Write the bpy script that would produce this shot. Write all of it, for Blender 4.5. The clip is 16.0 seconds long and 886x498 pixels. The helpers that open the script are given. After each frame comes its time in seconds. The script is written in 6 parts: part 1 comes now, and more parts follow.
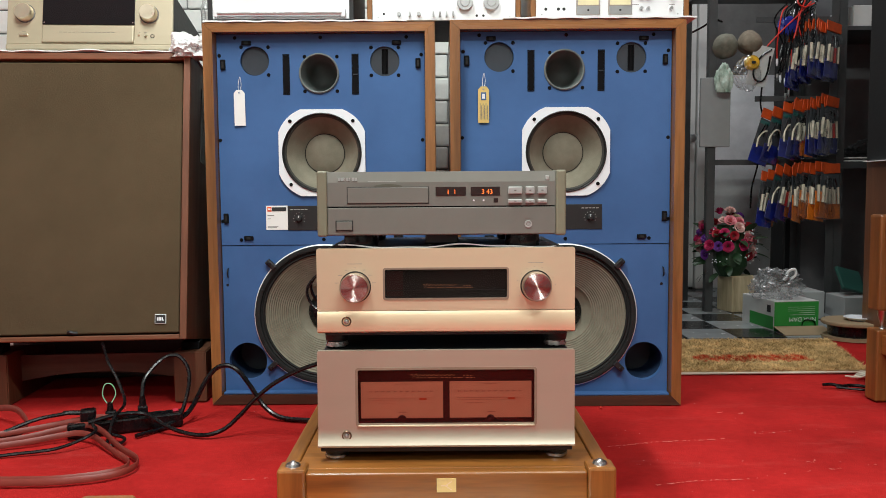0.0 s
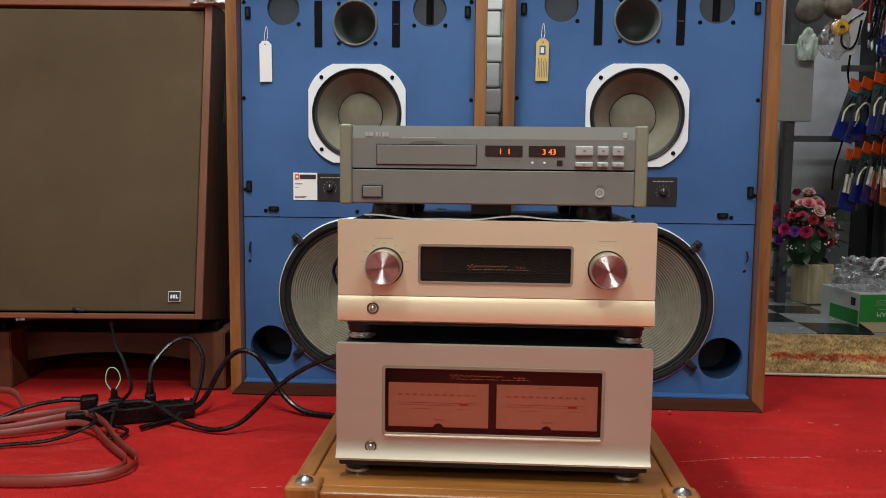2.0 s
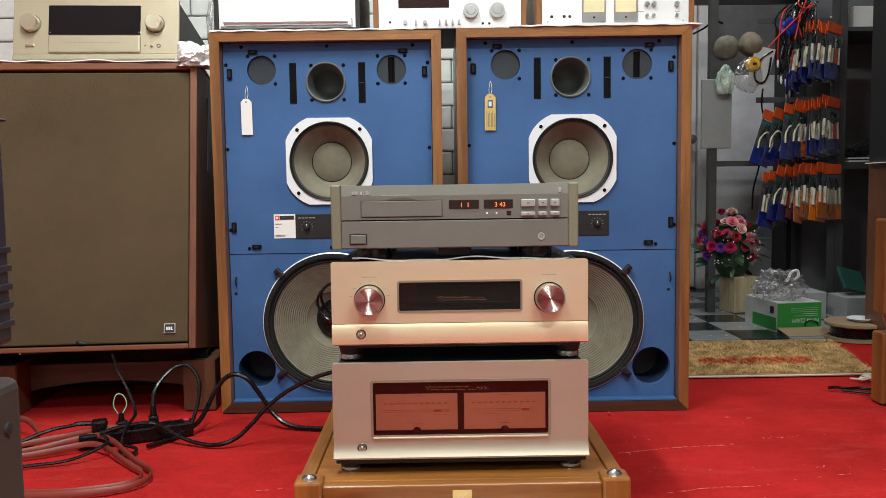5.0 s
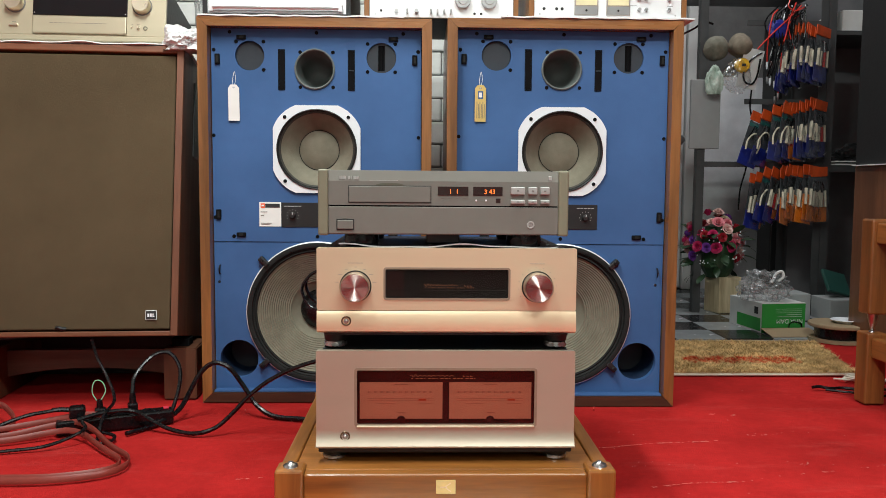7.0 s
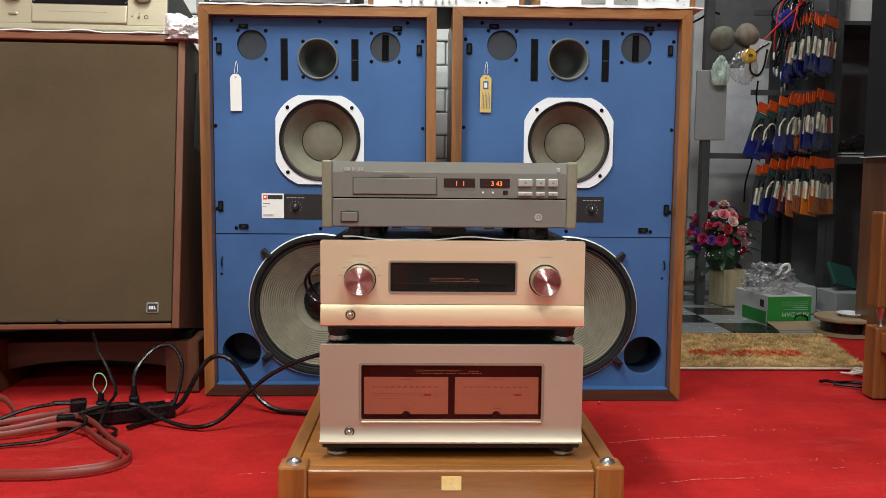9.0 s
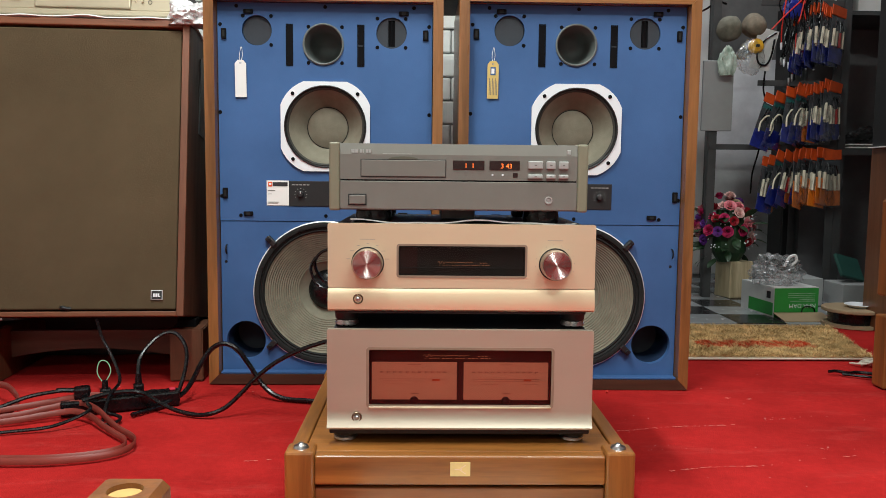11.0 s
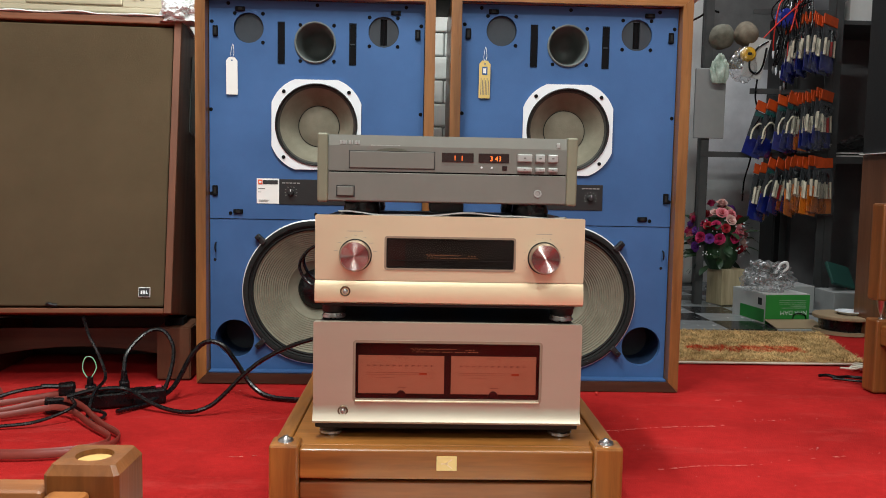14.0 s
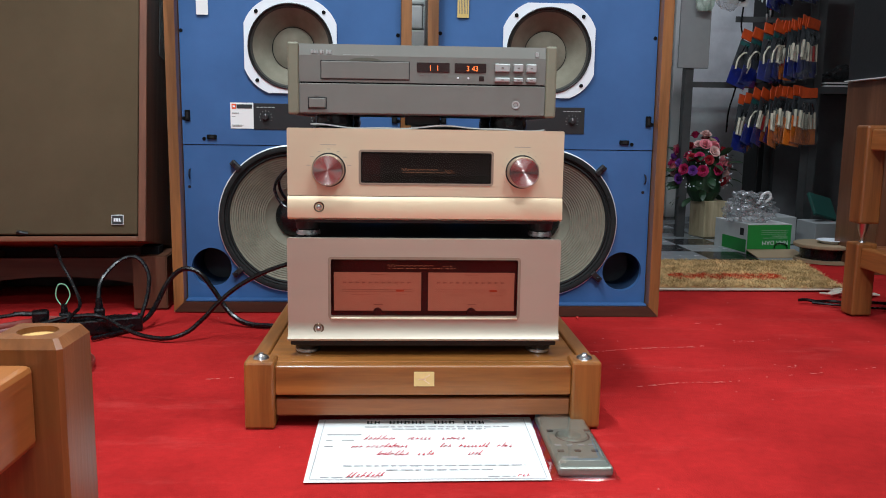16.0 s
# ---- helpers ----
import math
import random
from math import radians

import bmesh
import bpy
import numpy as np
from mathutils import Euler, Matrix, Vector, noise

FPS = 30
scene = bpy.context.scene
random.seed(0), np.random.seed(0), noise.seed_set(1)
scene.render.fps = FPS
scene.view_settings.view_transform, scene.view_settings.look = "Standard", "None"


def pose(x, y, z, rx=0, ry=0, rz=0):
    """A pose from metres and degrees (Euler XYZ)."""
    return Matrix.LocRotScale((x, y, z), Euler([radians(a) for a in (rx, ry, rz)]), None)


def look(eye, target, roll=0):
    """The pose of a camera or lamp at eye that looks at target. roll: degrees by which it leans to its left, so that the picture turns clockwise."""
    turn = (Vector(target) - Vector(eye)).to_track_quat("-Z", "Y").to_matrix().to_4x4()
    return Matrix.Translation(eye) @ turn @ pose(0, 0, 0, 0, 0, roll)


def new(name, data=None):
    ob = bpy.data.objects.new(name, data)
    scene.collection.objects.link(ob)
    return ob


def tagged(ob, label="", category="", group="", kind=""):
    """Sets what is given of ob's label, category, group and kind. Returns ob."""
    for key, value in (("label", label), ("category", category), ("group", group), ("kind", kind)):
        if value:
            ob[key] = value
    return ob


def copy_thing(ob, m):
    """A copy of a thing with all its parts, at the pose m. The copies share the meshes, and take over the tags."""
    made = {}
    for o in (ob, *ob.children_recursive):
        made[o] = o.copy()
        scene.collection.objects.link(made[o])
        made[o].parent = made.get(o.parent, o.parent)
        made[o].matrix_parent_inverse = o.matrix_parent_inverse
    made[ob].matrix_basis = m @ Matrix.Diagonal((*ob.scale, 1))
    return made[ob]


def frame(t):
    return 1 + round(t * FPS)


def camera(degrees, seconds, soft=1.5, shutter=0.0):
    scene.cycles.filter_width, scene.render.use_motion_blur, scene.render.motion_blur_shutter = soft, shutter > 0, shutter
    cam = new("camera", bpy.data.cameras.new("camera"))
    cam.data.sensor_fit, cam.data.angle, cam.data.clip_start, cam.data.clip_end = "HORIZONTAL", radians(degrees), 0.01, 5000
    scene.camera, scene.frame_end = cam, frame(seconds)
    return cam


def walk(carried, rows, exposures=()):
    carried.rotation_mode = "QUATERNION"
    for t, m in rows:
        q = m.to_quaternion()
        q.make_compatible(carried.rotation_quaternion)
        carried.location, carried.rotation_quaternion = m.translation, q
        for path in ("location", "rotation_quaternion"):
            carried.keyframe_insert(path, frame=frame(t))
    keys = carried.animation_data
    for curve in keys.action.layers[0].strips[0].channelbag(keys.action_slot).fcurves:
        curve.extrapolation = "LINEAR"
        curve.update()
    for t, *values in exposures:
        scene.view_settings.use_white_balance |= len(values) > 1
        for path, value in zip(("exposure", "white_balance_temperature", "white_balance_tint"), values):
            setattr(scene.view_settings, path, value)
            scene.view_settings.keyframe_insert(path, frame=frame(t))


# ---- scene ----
cam = camera(57.9, 16.0, soft=0.8, shutter=0.42)
PATH = [
    (0, (0.127, 0.01, 0.602), (0.134, 2.004, 0.453), -0.4),
    (0.5, (0.128, 0.012, 0.596), (0.147, 2.006, 0.438), -0.8),
    (1, (0.142, 0.049, 0.604), (0.163, 2.039, 0.41), -0.6),
    (1.5, (0.157, 0.139, 0.595), (0.086, 2.125, 0.372), 0.6),
    (2, (0.124, 0.278, 0.57), (0.015, 2.266, 0.373), 0.6),
    (2.5, (0.108, 0.214, 0.595), (0.103, 2.206, 0.418), 0.6),
    (3, (0.1, 0.054, 0.623), (0.16, 2.041, 0.403), 1.1),
    (3.5, (0.098, -0.038, 0.635), (0.137, 1.949, 0.411), 0.2),
    (4, (0.1, -0.018, 0.638), (0.113, 1.973, 0.448), -1.2),
    (6.5, (0.091, 0.014, 0.61), (0.126, 2.008, 0.464), 0.4),
    (7, (0.092, 0.021, 0.607), (0.144, 2.014, 0.45), 0.4),
    (7.5, (0.092, 0.029, 0.608), (0.147, 2.022, 0.447), 0.3),
    (8, (0.089, 0.037, 0.611), (0.142, 2.03, 0.452), 0.4),
    (8.5, (0.089, 0.042, 0.609), (0.141, 2.034, 0.44), 0.4),
    (9, (0.085, 0.046, 0.608), (0.133, 2.037, 0.429), 0.5),
    (9.5, (0.08, 0.05, 0.605), (0.122, 2.041, 0.42), 0.6),
    (12, (0.073, 0.067, 0.577), (0.121, 2.057, 0.387), 0.5),
    (12.5, (0.076, 0.065, 0.582), (0.132, 2.057, 0.407), 0.4),
    (13, (0.076, 0.064, 0.582), (0.136, 2.058, 0.433), 0.5),
    (13.5, (0.078, 0.065, 0.568), (0.135, 2.059, 0.427), 0.7),
    (14, (0.084, 0.068, 0.551), (0.142, 2.061, 0.391), 1.1),
    (14.5, (0.085, 0.075, 0.535), (0.145, 2.065, 0.349), 1.2),
    (15, (0.089, 0.079, 0.521), (0.151, 2.066, 0.3), 0.9),
    (15.5, (0.095, 0.086, 0.508), (0.17, 2.067, 0.244), 0.6),
    (16, (0.101, 0.091, 0.497), (0.197, 2.066, 0.201), 0.8),
]
walk(cam, [(t, look(eye, target, roll)) for t, eye, target, roll in PATH],
     [(0.0, -0.06, 6500, 10), (1.0, -0.08, 6500, 10), (1.5, -0.22, 6450, 10), (2.0, -0.32, 6400, 10), (2.5, -0.22, 6450, 10), (3.2, -0.06, 6500, 10),
      (13.5, -0.06, 6500, 10), (14.5, -0.08, 6450, 10), (15.0, -0.09, 6150, 10), (15.5, -0.11, 5900, 10), (16.0, -0.13, 5800, 10)])

# ---- world, lamps ----
world = bpy.data.worlds.new("shop_world")
scene.world = world
world.use_nodes = True
world.node_tree.nodes["Background"].inputs[0].default_value = (0.75, 0.85, 1.0, 1)
world.node_tree.nodes["Background"].inputs[1].default_value = 0.02


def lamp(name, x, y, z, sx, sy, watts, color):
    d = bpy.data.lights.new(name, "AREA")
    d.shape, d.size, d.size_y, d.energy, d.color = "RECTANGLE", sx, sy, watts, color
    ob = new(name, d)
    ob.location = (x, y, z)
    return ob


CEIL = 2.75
# Ceiling tubes are assumed out of view, placed to suit the shadows.
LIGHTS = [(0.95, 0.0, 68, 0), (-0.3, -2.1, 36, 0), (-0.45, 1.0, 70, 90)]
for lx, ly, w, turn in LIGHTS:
    lamp("assumed_tube_lamp", lx, ly, CEIL - 0.11, 1.2, 0.12, w, (0.89, 0.975, 0.925)).rotation_euler = (0, 0, radians(turn))
# Extra lamp added to brighten the passage; no source is known there.
lamp("assumed_tube_lamp", 1.30, 3.60, CEIL - 0.11, 0.6, 0.1, 18.5, (0.93, 0.97, 1.0))


# ---- materials ----
def mat(name, c, rough=0.5, metal=0.0, var=0.12, scale=8.0, bump=0.0, bscale=200.0, stretch=(1, 1, 1), c2=None, spec=0.5, coat=0.0, emit=0.0, mid=0.5):
    m = bpy.data.materials.new(name)
    m.use_nodes = True
    nt = m.node_tree
    b = nt.nodes["Principled BSDF"]
    b.inputs["Roughness"].default_value = rough
    b.inputs["Metallic"].default_value = metal
    b.inputs["Specular IOR Level"].default_value = spec
    b.inputs["Coat Weight"].default_value = coat
    b.inputs["Coat Roughness"].default_value = 0.22
    co = nt.nodes.new("ShaderNodeTexCoord")
    mp = nt.nodes.new("ShaderNodeMapping")
    mp.inputs["Scale"].default_value = stretch
    nt.links.new(co.outputs["Object"], mp.inputs[0])
    n = nt.nodes.new("ShaderNodeTexNoise")
    n.inputs["Scale"].default_value, n.inputs["Detail"].default_value, n.inputs["Roughness"].default_value = scale, 6, 0.62
    nt.links.new(mp.outputs[0], n.inputs[0])
    r = nt.nodes.new("ShaderNodeValToRGB")
    lo = [v * (1 - var) for v in c]
    hi = [min(1, v * (1 + var)) for v in (c2 or c)]
    r.color_ramp.elements[0].position, r.color_ramp.elements[1].position = mid - 0.18, mid + 0.18
    r.color_ramp.elements[0].color, r.color_ramp.elements[1].color = (*lo, 1), (*hi, 1)
    nt.links.new(n.outputs[0], r.inputs[0])
    nt.links.new(r.outputs[0], b.inputs["Base Color"])
    # a little unevenness of the gloss
    mr = nt.nodes.new("ShaderNodeMapRange")
    mr.inputs[3].default_value, mr.inputs[4].default_value = max(0.02, rough - 0.07), min(1, rough + 0.07)
    n3 = nt.nodes.new("ShaderNodeTexNoise")
    n3.inputs["Scale"].default_value = scale * 3.3
    nt.links.new(mp.outputs[0], n3.inputs[0])
    nt.links.new(n3.outputs[0], mr.inputs[0])
    nt.links.new(mr.outputs[0], b.inputs["Roughness"])
    if bump:
        n2 = nt.nodes.new("ShaderNodeTexNoise")
        n2.inputs["Scale"].default_value, n2.inputs["Detail"].default_value = bscale, 3
        nt.links.new(mp.outputs[0], n2.inputs[0])
        bp = nt.nodes.new("ShaderNodeBump")
        bp.inputs["Strength"].default_value, bp.inputs["Distance"].default_value = bump, 0.002
        nt.links.new(n2.outputs[0], bp.inputs["Height"])
        nt.links.new(bp.outputs[0], b.inputs["Normal"])
    if emit:
        nt.links.new(r.outputs[0], b.inputs["Emission Color"])
        b.inputs["Emission Strength"].default_value = emit
    return m


def wood(name, dark, light, axis, rough=0.38, coat=0.15, scale=5.0):
    """Wood whose grain runs along the axis x, y or z."""
    st = {"x": (0.12, 1.6, 1.6), "y": (1.6, 0.12, 1.6), "z": (1.6, 1.6, 0.12)}[axis]
    m = mat(name, dark, rough, 0, 0.1, scale * 2, 0.12, 160, st, light, coat=coat)
    nt = m.node_tree
    b = nt.nodes["Principled BSDF"]
    ramp = next(n for n in nt.nodes if n.type == "VALTORGB")
    mp = next(n for n in nt.nodes if n.type == "MAPPING")
    w = nt.nodes.new("ShaderNodeTexNoise")
    w.inputs["Scale"].default_value, w.inputs["Detail"].default_value, w.inputs["Distortion"].default_value = scale * 12, 5, 1.2
    nt.links.new(mp.outputs[0], w.inputs[0])
    mx = nt.nodes.new("ShaderNodeMix")
    mx.data_type, mx.blend_type = "RGBA", "MULTIPLY"
    mx.inputs[0].default_value = 0.34
    r2 = nt.nodes.new("ShaderNodeValToRGB")
    r2.color_ramp.elements[0].position, r2.color_ramp.elements[1].position = 0.35, 0.6
    r2.color_ramp.elements[0].color = (0.5, 0.45, 0.42, 1)
    nt.links.new(w.outputs[0], r2.inputs[0])
    nt.links.new(ramp.outputs[0], mx.inputs[6])
    nt.links.new(r2.outputs[0], mx.inputs[7])
    nt.links.new(mx.outputs[2], b.inputs["Base Color"])
    return m


def clear(name, tint=(1, 1, 1), amount=0.9, rough=0.05, gloss=0.05, haze=0.0):
    """Thin glass or film: see-through, with gloss."""
    m = bpy.data.materials.new(name)
    m.use_nodes = True
    nt = m.node_tree
    nt.nodes.remove(nt.nodes["Principled BSDF"])
    out = nt.nodes["Material Output"]
    tr, gl, mx = (nt.nodes.new(k) for k in ("ShaderNodeBsdfTransparent", "ShaderNodeBsdfGlossy", "ShaderNodeMixShader"))
    tr.inputs[0].default_value = (*[v * amount for v in tint], 1)
    gl.inputs["Roughness"].default_value = rough
    lw = nt.nodes.new("ShaderNodeLayerWeight")
    lw.inputs[0].default_value = 0.3
    mr = nt.nodes.new("ShaderNodeMapRange")
    mr.inputs[3].default_value, mr.inputs[4].default_value = gloss, 0.75
    nt.links.new(lw.outputs["Facing"], mr.inputs[0])
    nt.links.new(mr.outputs[0], mx.inputs[0])
    nt.links.new(tr.outputs[0], mx.inputs[1])
    nt.links.new(gl.outputs[0], mx.inputs[2])
    last = mx
    if haze:
        df, m2 = nt.nodes.new("ShaderNodeBsdfTranslucent"), nt.nodes.new("ShaderNodeMixShader")
        d2 = nt.nodes.new("ShaderNodeBsdfDiffuse")
        m3 = nt.nodes.new("ShaderNodeMixShader")
        for k in (df, d2):
            k.inputs[0].default_value = (0.8, 0.81, 0.82, 1)
        nt.links.new(df.outputs[0], m3.inputs[1])
        nt.links.new(d2.outputs[0], m3.inputs[2])
        m2.inputs[0].default_value = haze
        nt.links.new(mx.outputs[0], m2.inputs[1])
        nt.links.new(m3.outputs[0], m2.inputs[2])
        last = m2
    nt.links.new(last.outputs[0], out.inputs[0])
    return m


def weave(name, c, c2, scale):
    """Woven cloth."""
    m = mat(name, c, 0.95, 0, 0.1, 2.2, c2=c2, spec=0.1)
    nt = m.node_tree
    b = nt.nodes["Principled BSDF"]
    co = next(n for n in nt.nodes if n.type == "TEX_COORD")
    ck = nt.nodes.new("ShaderNodeTexChecker")
    ck.inputs["Scale"].default_value = scale
    nt.links.new(co.outputs["Object"], ck.inputs[0])
    bp = nt.nodes.new("ShaderNodeBump")
    bp.inputs["Strength"].default_value, bp.inputs["Distance"].default_value = 0.5, 0.001
    nt.links.new(ck.outputs[1], bp.inputs["Height"])
    nt.links.new(bp.outputs[0], b.inputs["Normal"])
    return m


M = {
    "carpet": mat("red_carpet", (0.365, 0.0155, 0.0148), 0.97, 0, 0.14, 3.0, 0.8, 380, c2=(0.445, 0.020, 0.019), spec=0.06),
    "walnut_x": wood("walnut_x", (0.165, 0.066, 0.020), (0.345, 0.145, 0.046), "x", 0.27, 0.3),
    "walnut_z": wood("walnut_z", (0.165, 0.066, 0.020), (0.345, 0.145, 0.046), "z", 0.3, 0.25),
    "side_wood": wood("side_wood", (0.13, 0.05, 0.02), (0.2, 0.08, 0.03), "z"),
    "stand_x": wood("stand_x", (0.21, 0.076, 0.016), (0.41, 0.155, 0.034), "x", 0.33, 0.28),
    "stand_y": wood("stand_y", (0.22, 0.080, 0.016), (0.41, 0.155, 0.034), "y", 0.33, 0.28),
    "stand_z": wood("stand_z", (0.20, 0.074, 0.016), (0.39, 0.148, 0.033), "z", 0.33, 0.28),
    "rack_z": wood("rack_z", (0.15, 0.048, 0.012), (0.30, 0.104, 0.026), "z", 0.4, 0.15),
    "rack_x": wood("rack_x", (0.21, 0.068, 0.018), (0.32, 0.108, 0.03), "x", 0.45, 0.08),
    "rack_y": wood("rack_y", (0.23, 0.075, 0.017), (0.37, 0.132, 0.032), "y", 0.4, 0.15),
    "redwood_x": wood("redwood_x", (0.15, 0.050, 0.022), (0.24, 0.082, 0.036), "x", 0.5, 0.0),
    # Darker copies of the red wood carry shade between and under loudspeakers.
    "shaded_wood_x": wood("shaded_wood_x", (0.050, 0.018, 0.009), (0.085, 0.031, 0.015), "x", 0.5, 0.0),
    "shaded_wood_z": wood("shaded_wood_z", (0.080, 0.030, 0.014), (0.14, 0.050, 0.024), "z", 0.5, 0.0),
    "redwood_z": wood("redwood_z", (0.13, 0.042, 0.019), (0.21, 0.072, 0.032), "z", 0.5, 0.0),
    "blue": mat("blue_baffle_paint", (0.041, 0.107, 0.268), 0.6, 0, 0.08, 3.0, 0.2, 500, c2=(0.051, 0.125, 0.305), spec=0.3),
    # Baffle blue darkened to put the shade inside the ports into the colour.
    "shaded_port_blue": mat("shaded_blue_port", (0.012, 0.026, 0.062), 0.7, 0, 0.15, 12, spec=0.2),
    "black": mat("black_plastic", (0.012, 0.012, 0.013), 0.45, 0, 0.2, 30),
    "rubber": mat("black_rubber", (0.004, 0.004, 0.005), 0.27, 0, 0.2, 20, spec=0.4),
    "void": mat("dark_cavity", (0.006, 0.006, 0.007), 0.9, 0, 0.2, 10, spec=0.1),
    "darkdisc": mat("dark_grey_disc", (0.018, 0.024, 0.034), 0.6, 0, 0.15, 20),
    "white": mat("white_enamel", (0.78, 0.81, 0.85), 0.4, 0, 0.03, 10),
    "paper": mat("white_paper", (0.82, 0.82, 0.80), 0.8, 0, 0.03, 6),
    "tag_y": mat("manila_card", (0.66, 0.48, 0.16), 0.7, 0, 0.08, 20),
    "print": mat("black_print", (0.02, 0.02, 0.022), 0.7),
    "print_soft": mat("grey_print", (0.16, 0.15, 0.14), 0.7),
    "print_red": mat("red_ink", (0.55, 0.02, 0.05), 0.7),
    "print_org": mat("orange_print", (0.75, 0.09, 0.02), 0.6),
    "cone": mat("grey_pulp_cone", (0.185, 0.168, 0.126), 0.85, 0, 0.05, 25, 0.3, 300, c2=(0.215, 0.196, 0.149), spec=0.2),
    "horn": mat("grey_cast_horn", (0.120, 0.136, 0.132), 0.55, 0.0, 0.1, 30),
    "screw": mat("dark_screw", (0.02, 0.02, 0.025), 0.4, 0.6),
    "cd": mat("grey_metallic_paint", (0.184, 0.181, 0.162), 0.5, 0.12, 0.04, 20, 0.06, 900, spec=0.25),
    "cd_top": mat("light_grey_metallic_paint", (0.155, 0.158, 0.15), 0.5, 0.1, 0.04, 20, 0.06, 900, spec=0.25),
    "cd_side": mat("olive_grey_paint", (0.20, 0.195, 0.135), 0.5, 0, 0.06, 20, 0.1, 600),
    "olive_dark": mat("dark_olive_paint", (0.10, 0.10, 0.075), 0.5),
    "silver_btn": mat("silver_button", (0.40, 0.41, 0.40), 0.45, 0.25, 0.04, 30),
    "disp": mat("dark_red_display", (0.02, 0.004, 0.004), 0.12, 0, 0.1, 10),
    "glow": mat("orange_digits", (1.0, 0.20, 0.03), 0.5, 0, 0.0, 5, emit=1.2),
    "champagne": mat("champagne_aluminium", (0.76, 0.62, 0.43), 0.43, 0.5, 0.03, 12, 0.05, 900, (0.15, 1, 1)),
    # Paler champagne; the highlight along the lip is put into the colour.
    "champagne_lip": mat("champagne_aluminium_lip", (0.90, 0.71, 0.48), 0.36, 0.6, 0.03, 12, 0.05, 900, (0.15, 1, 1)),
    "rose": mat("rose_silver_aluminium", (0.49, 0.42, 0.332), 0.42, 0.55, 0.03, 12, 0.05, 900, (0.15, 1, 1)),
    "rose_print": mat("faint_brown_print", (0.42, 0.35, 0.29), 0.6),
    "knob": mat("turned_knob_face", (0.50, 0.46, 0.44), 0.20, 1.0, 0.03, 40),
    "knob_side": mat("knob_side", (0.55, 0.47, 0.43), 0.3, 1.0),
    "case": mat("black_case_paint", (0.010, 0.010, 0.011), 0.55, 0.0, 0.1, 30),
    "smoke": clear("smoked_glass", (0.95, 0.86, 0.84), 0.85, 0.03, 0.012),
    "inner_dark": mat("dark_window_back", (0.012, 0.009, 0.009), 0.6),
    "inner_red": mat("dark_red_window_back", (0.05, 0.010, 0.010), 0.6),
    "meter": mat("meter_face", (0.62, 0.25, 0.15), 0.7, 0, 0.05, 8, emit=0.28),
    "meter_ink": mat("meter_ink", (0.46, 0.145, 0.09), 0.7),
    # Emission added so the script shows behind the smoked glass.
    "gold_glow_ink": mat("glowing_gold_script", (0.75, 0.42, 0.2), 0.4, 0.3, emit=0.3),
    "bezel": mat("dark_bezel", (0.30, 0.22, 0.16), 0.4, 0.2),
    "gasket": mat("matt_black_gasket", (0.014, 0.014, 0.014), 0.75, 0, 0.2, 30, spec=0.25),
    "surround": mat("dark_grey_doped_cloth", (0.040, 0.038, 0.034), 0.6, 0, 0.15, 40, 0.3, 400, spec=0.3),
    "brass": mat("brass_plaque", (0.80, 0.62, 0.26), 0.4, 0.35, 0.08, 40),
    "satin_pin": mat("satin_pin", (0.45, 0.45, 0.44), 0.4, 0.7, 0.05, 40),
    "bronze": mat("dark_bronze", (0.16, 0.11, 0.07), 0.3, 0.9, 0.1, 40),
    "footsteel": mat("dark_turned_steel", (0.55, 0.54, 0.53), 0.28, 1.0, 0.08, 40),
    "steel": mat("steel_cone", (0.55, 0.55, 0.56), 0.3, 1.0),
    "grille": weave("brown_grille_cloth", (0.093, 0.066, 0.038), (0.106, 0.075, 0.044), 900),
    "gold_amp": mat("pale_gold_aluminium", (0.47, 0.405, 0.29), 0.42, 0.35, 0.03, 12, 0.05, 900, (0.15, 1, 1)),
    "gold_knob": mat("pale_gold_knob", (0.80, 0.72, 0.56), 0.3, 0.85),
    "silver_amp": mat("silver_aluminium", (0.82, 0.83, 0.85), 0.42, 0.3, 0.03, 12),
    "foam": mat("white_foam_sheet", (0.80, 0.80, 0.80), 0.7, 0, 0.04, 12, 0.3, 80),
    "foam_grey": mat("grey_foam_sheet", (0.45, 0.46, 0.48), 0.6, 0, 0.08, 12),
    "plastic": mat("white_plastic_bag", (0.80, 0.81, 0.82), 0.3, 0, 0.04, 8, 0.4, 60),
    "film": clear("clear_film", (1, 1, 1), 0.96, 0.18, 0.10),
    "pouch": clear("thin_clear_pouch", (1, 1, 1), 0.97, 0.10, 0.07),
    "haze": clear("hazy_film", (1, 1, 1), 0.95, 0.30, 0.04, 0.09),
    "brickwall": mat("white_foam_brick", (0.78, 0.79, 0.78), 0.55, 0, 0.10, 9, 0.5, 60),
    # Wall darkened and lower panel lightened to imitate uneven light in the passage.
    "wall": mat("shaded_grey_wall", (0.10, 0.098, 0.097), 0.85, 0, 0.3, 2.2, 0.2, 60, c2=(0.155, 0.152, 0.15)),
    "lit_wall": mat("lit_lower_wall", (0.66, 0.66, 0.68), 0.7, 0, 0.2, 2.5, 0.2, 60, c2=(0.76, 0.76, 0.78)),
    # Dark grey that puts the shade of shelf and side wall into the colour.
    "shade_grey": mat("shaded_grey_sheet", (0.12, 0.12, 0.125), 0.8, 0, 0.3, 3, 0.2, 60),
    "ceil": mat("white_ceiling_paint", (0.72, 0.72, 0.70), 0.9, 0, 0.05, 2),
    "wall_room": mat("cream_wall_paint", (0.66, 0.64, 0.60), 0.85, 0, 0.08, 2),
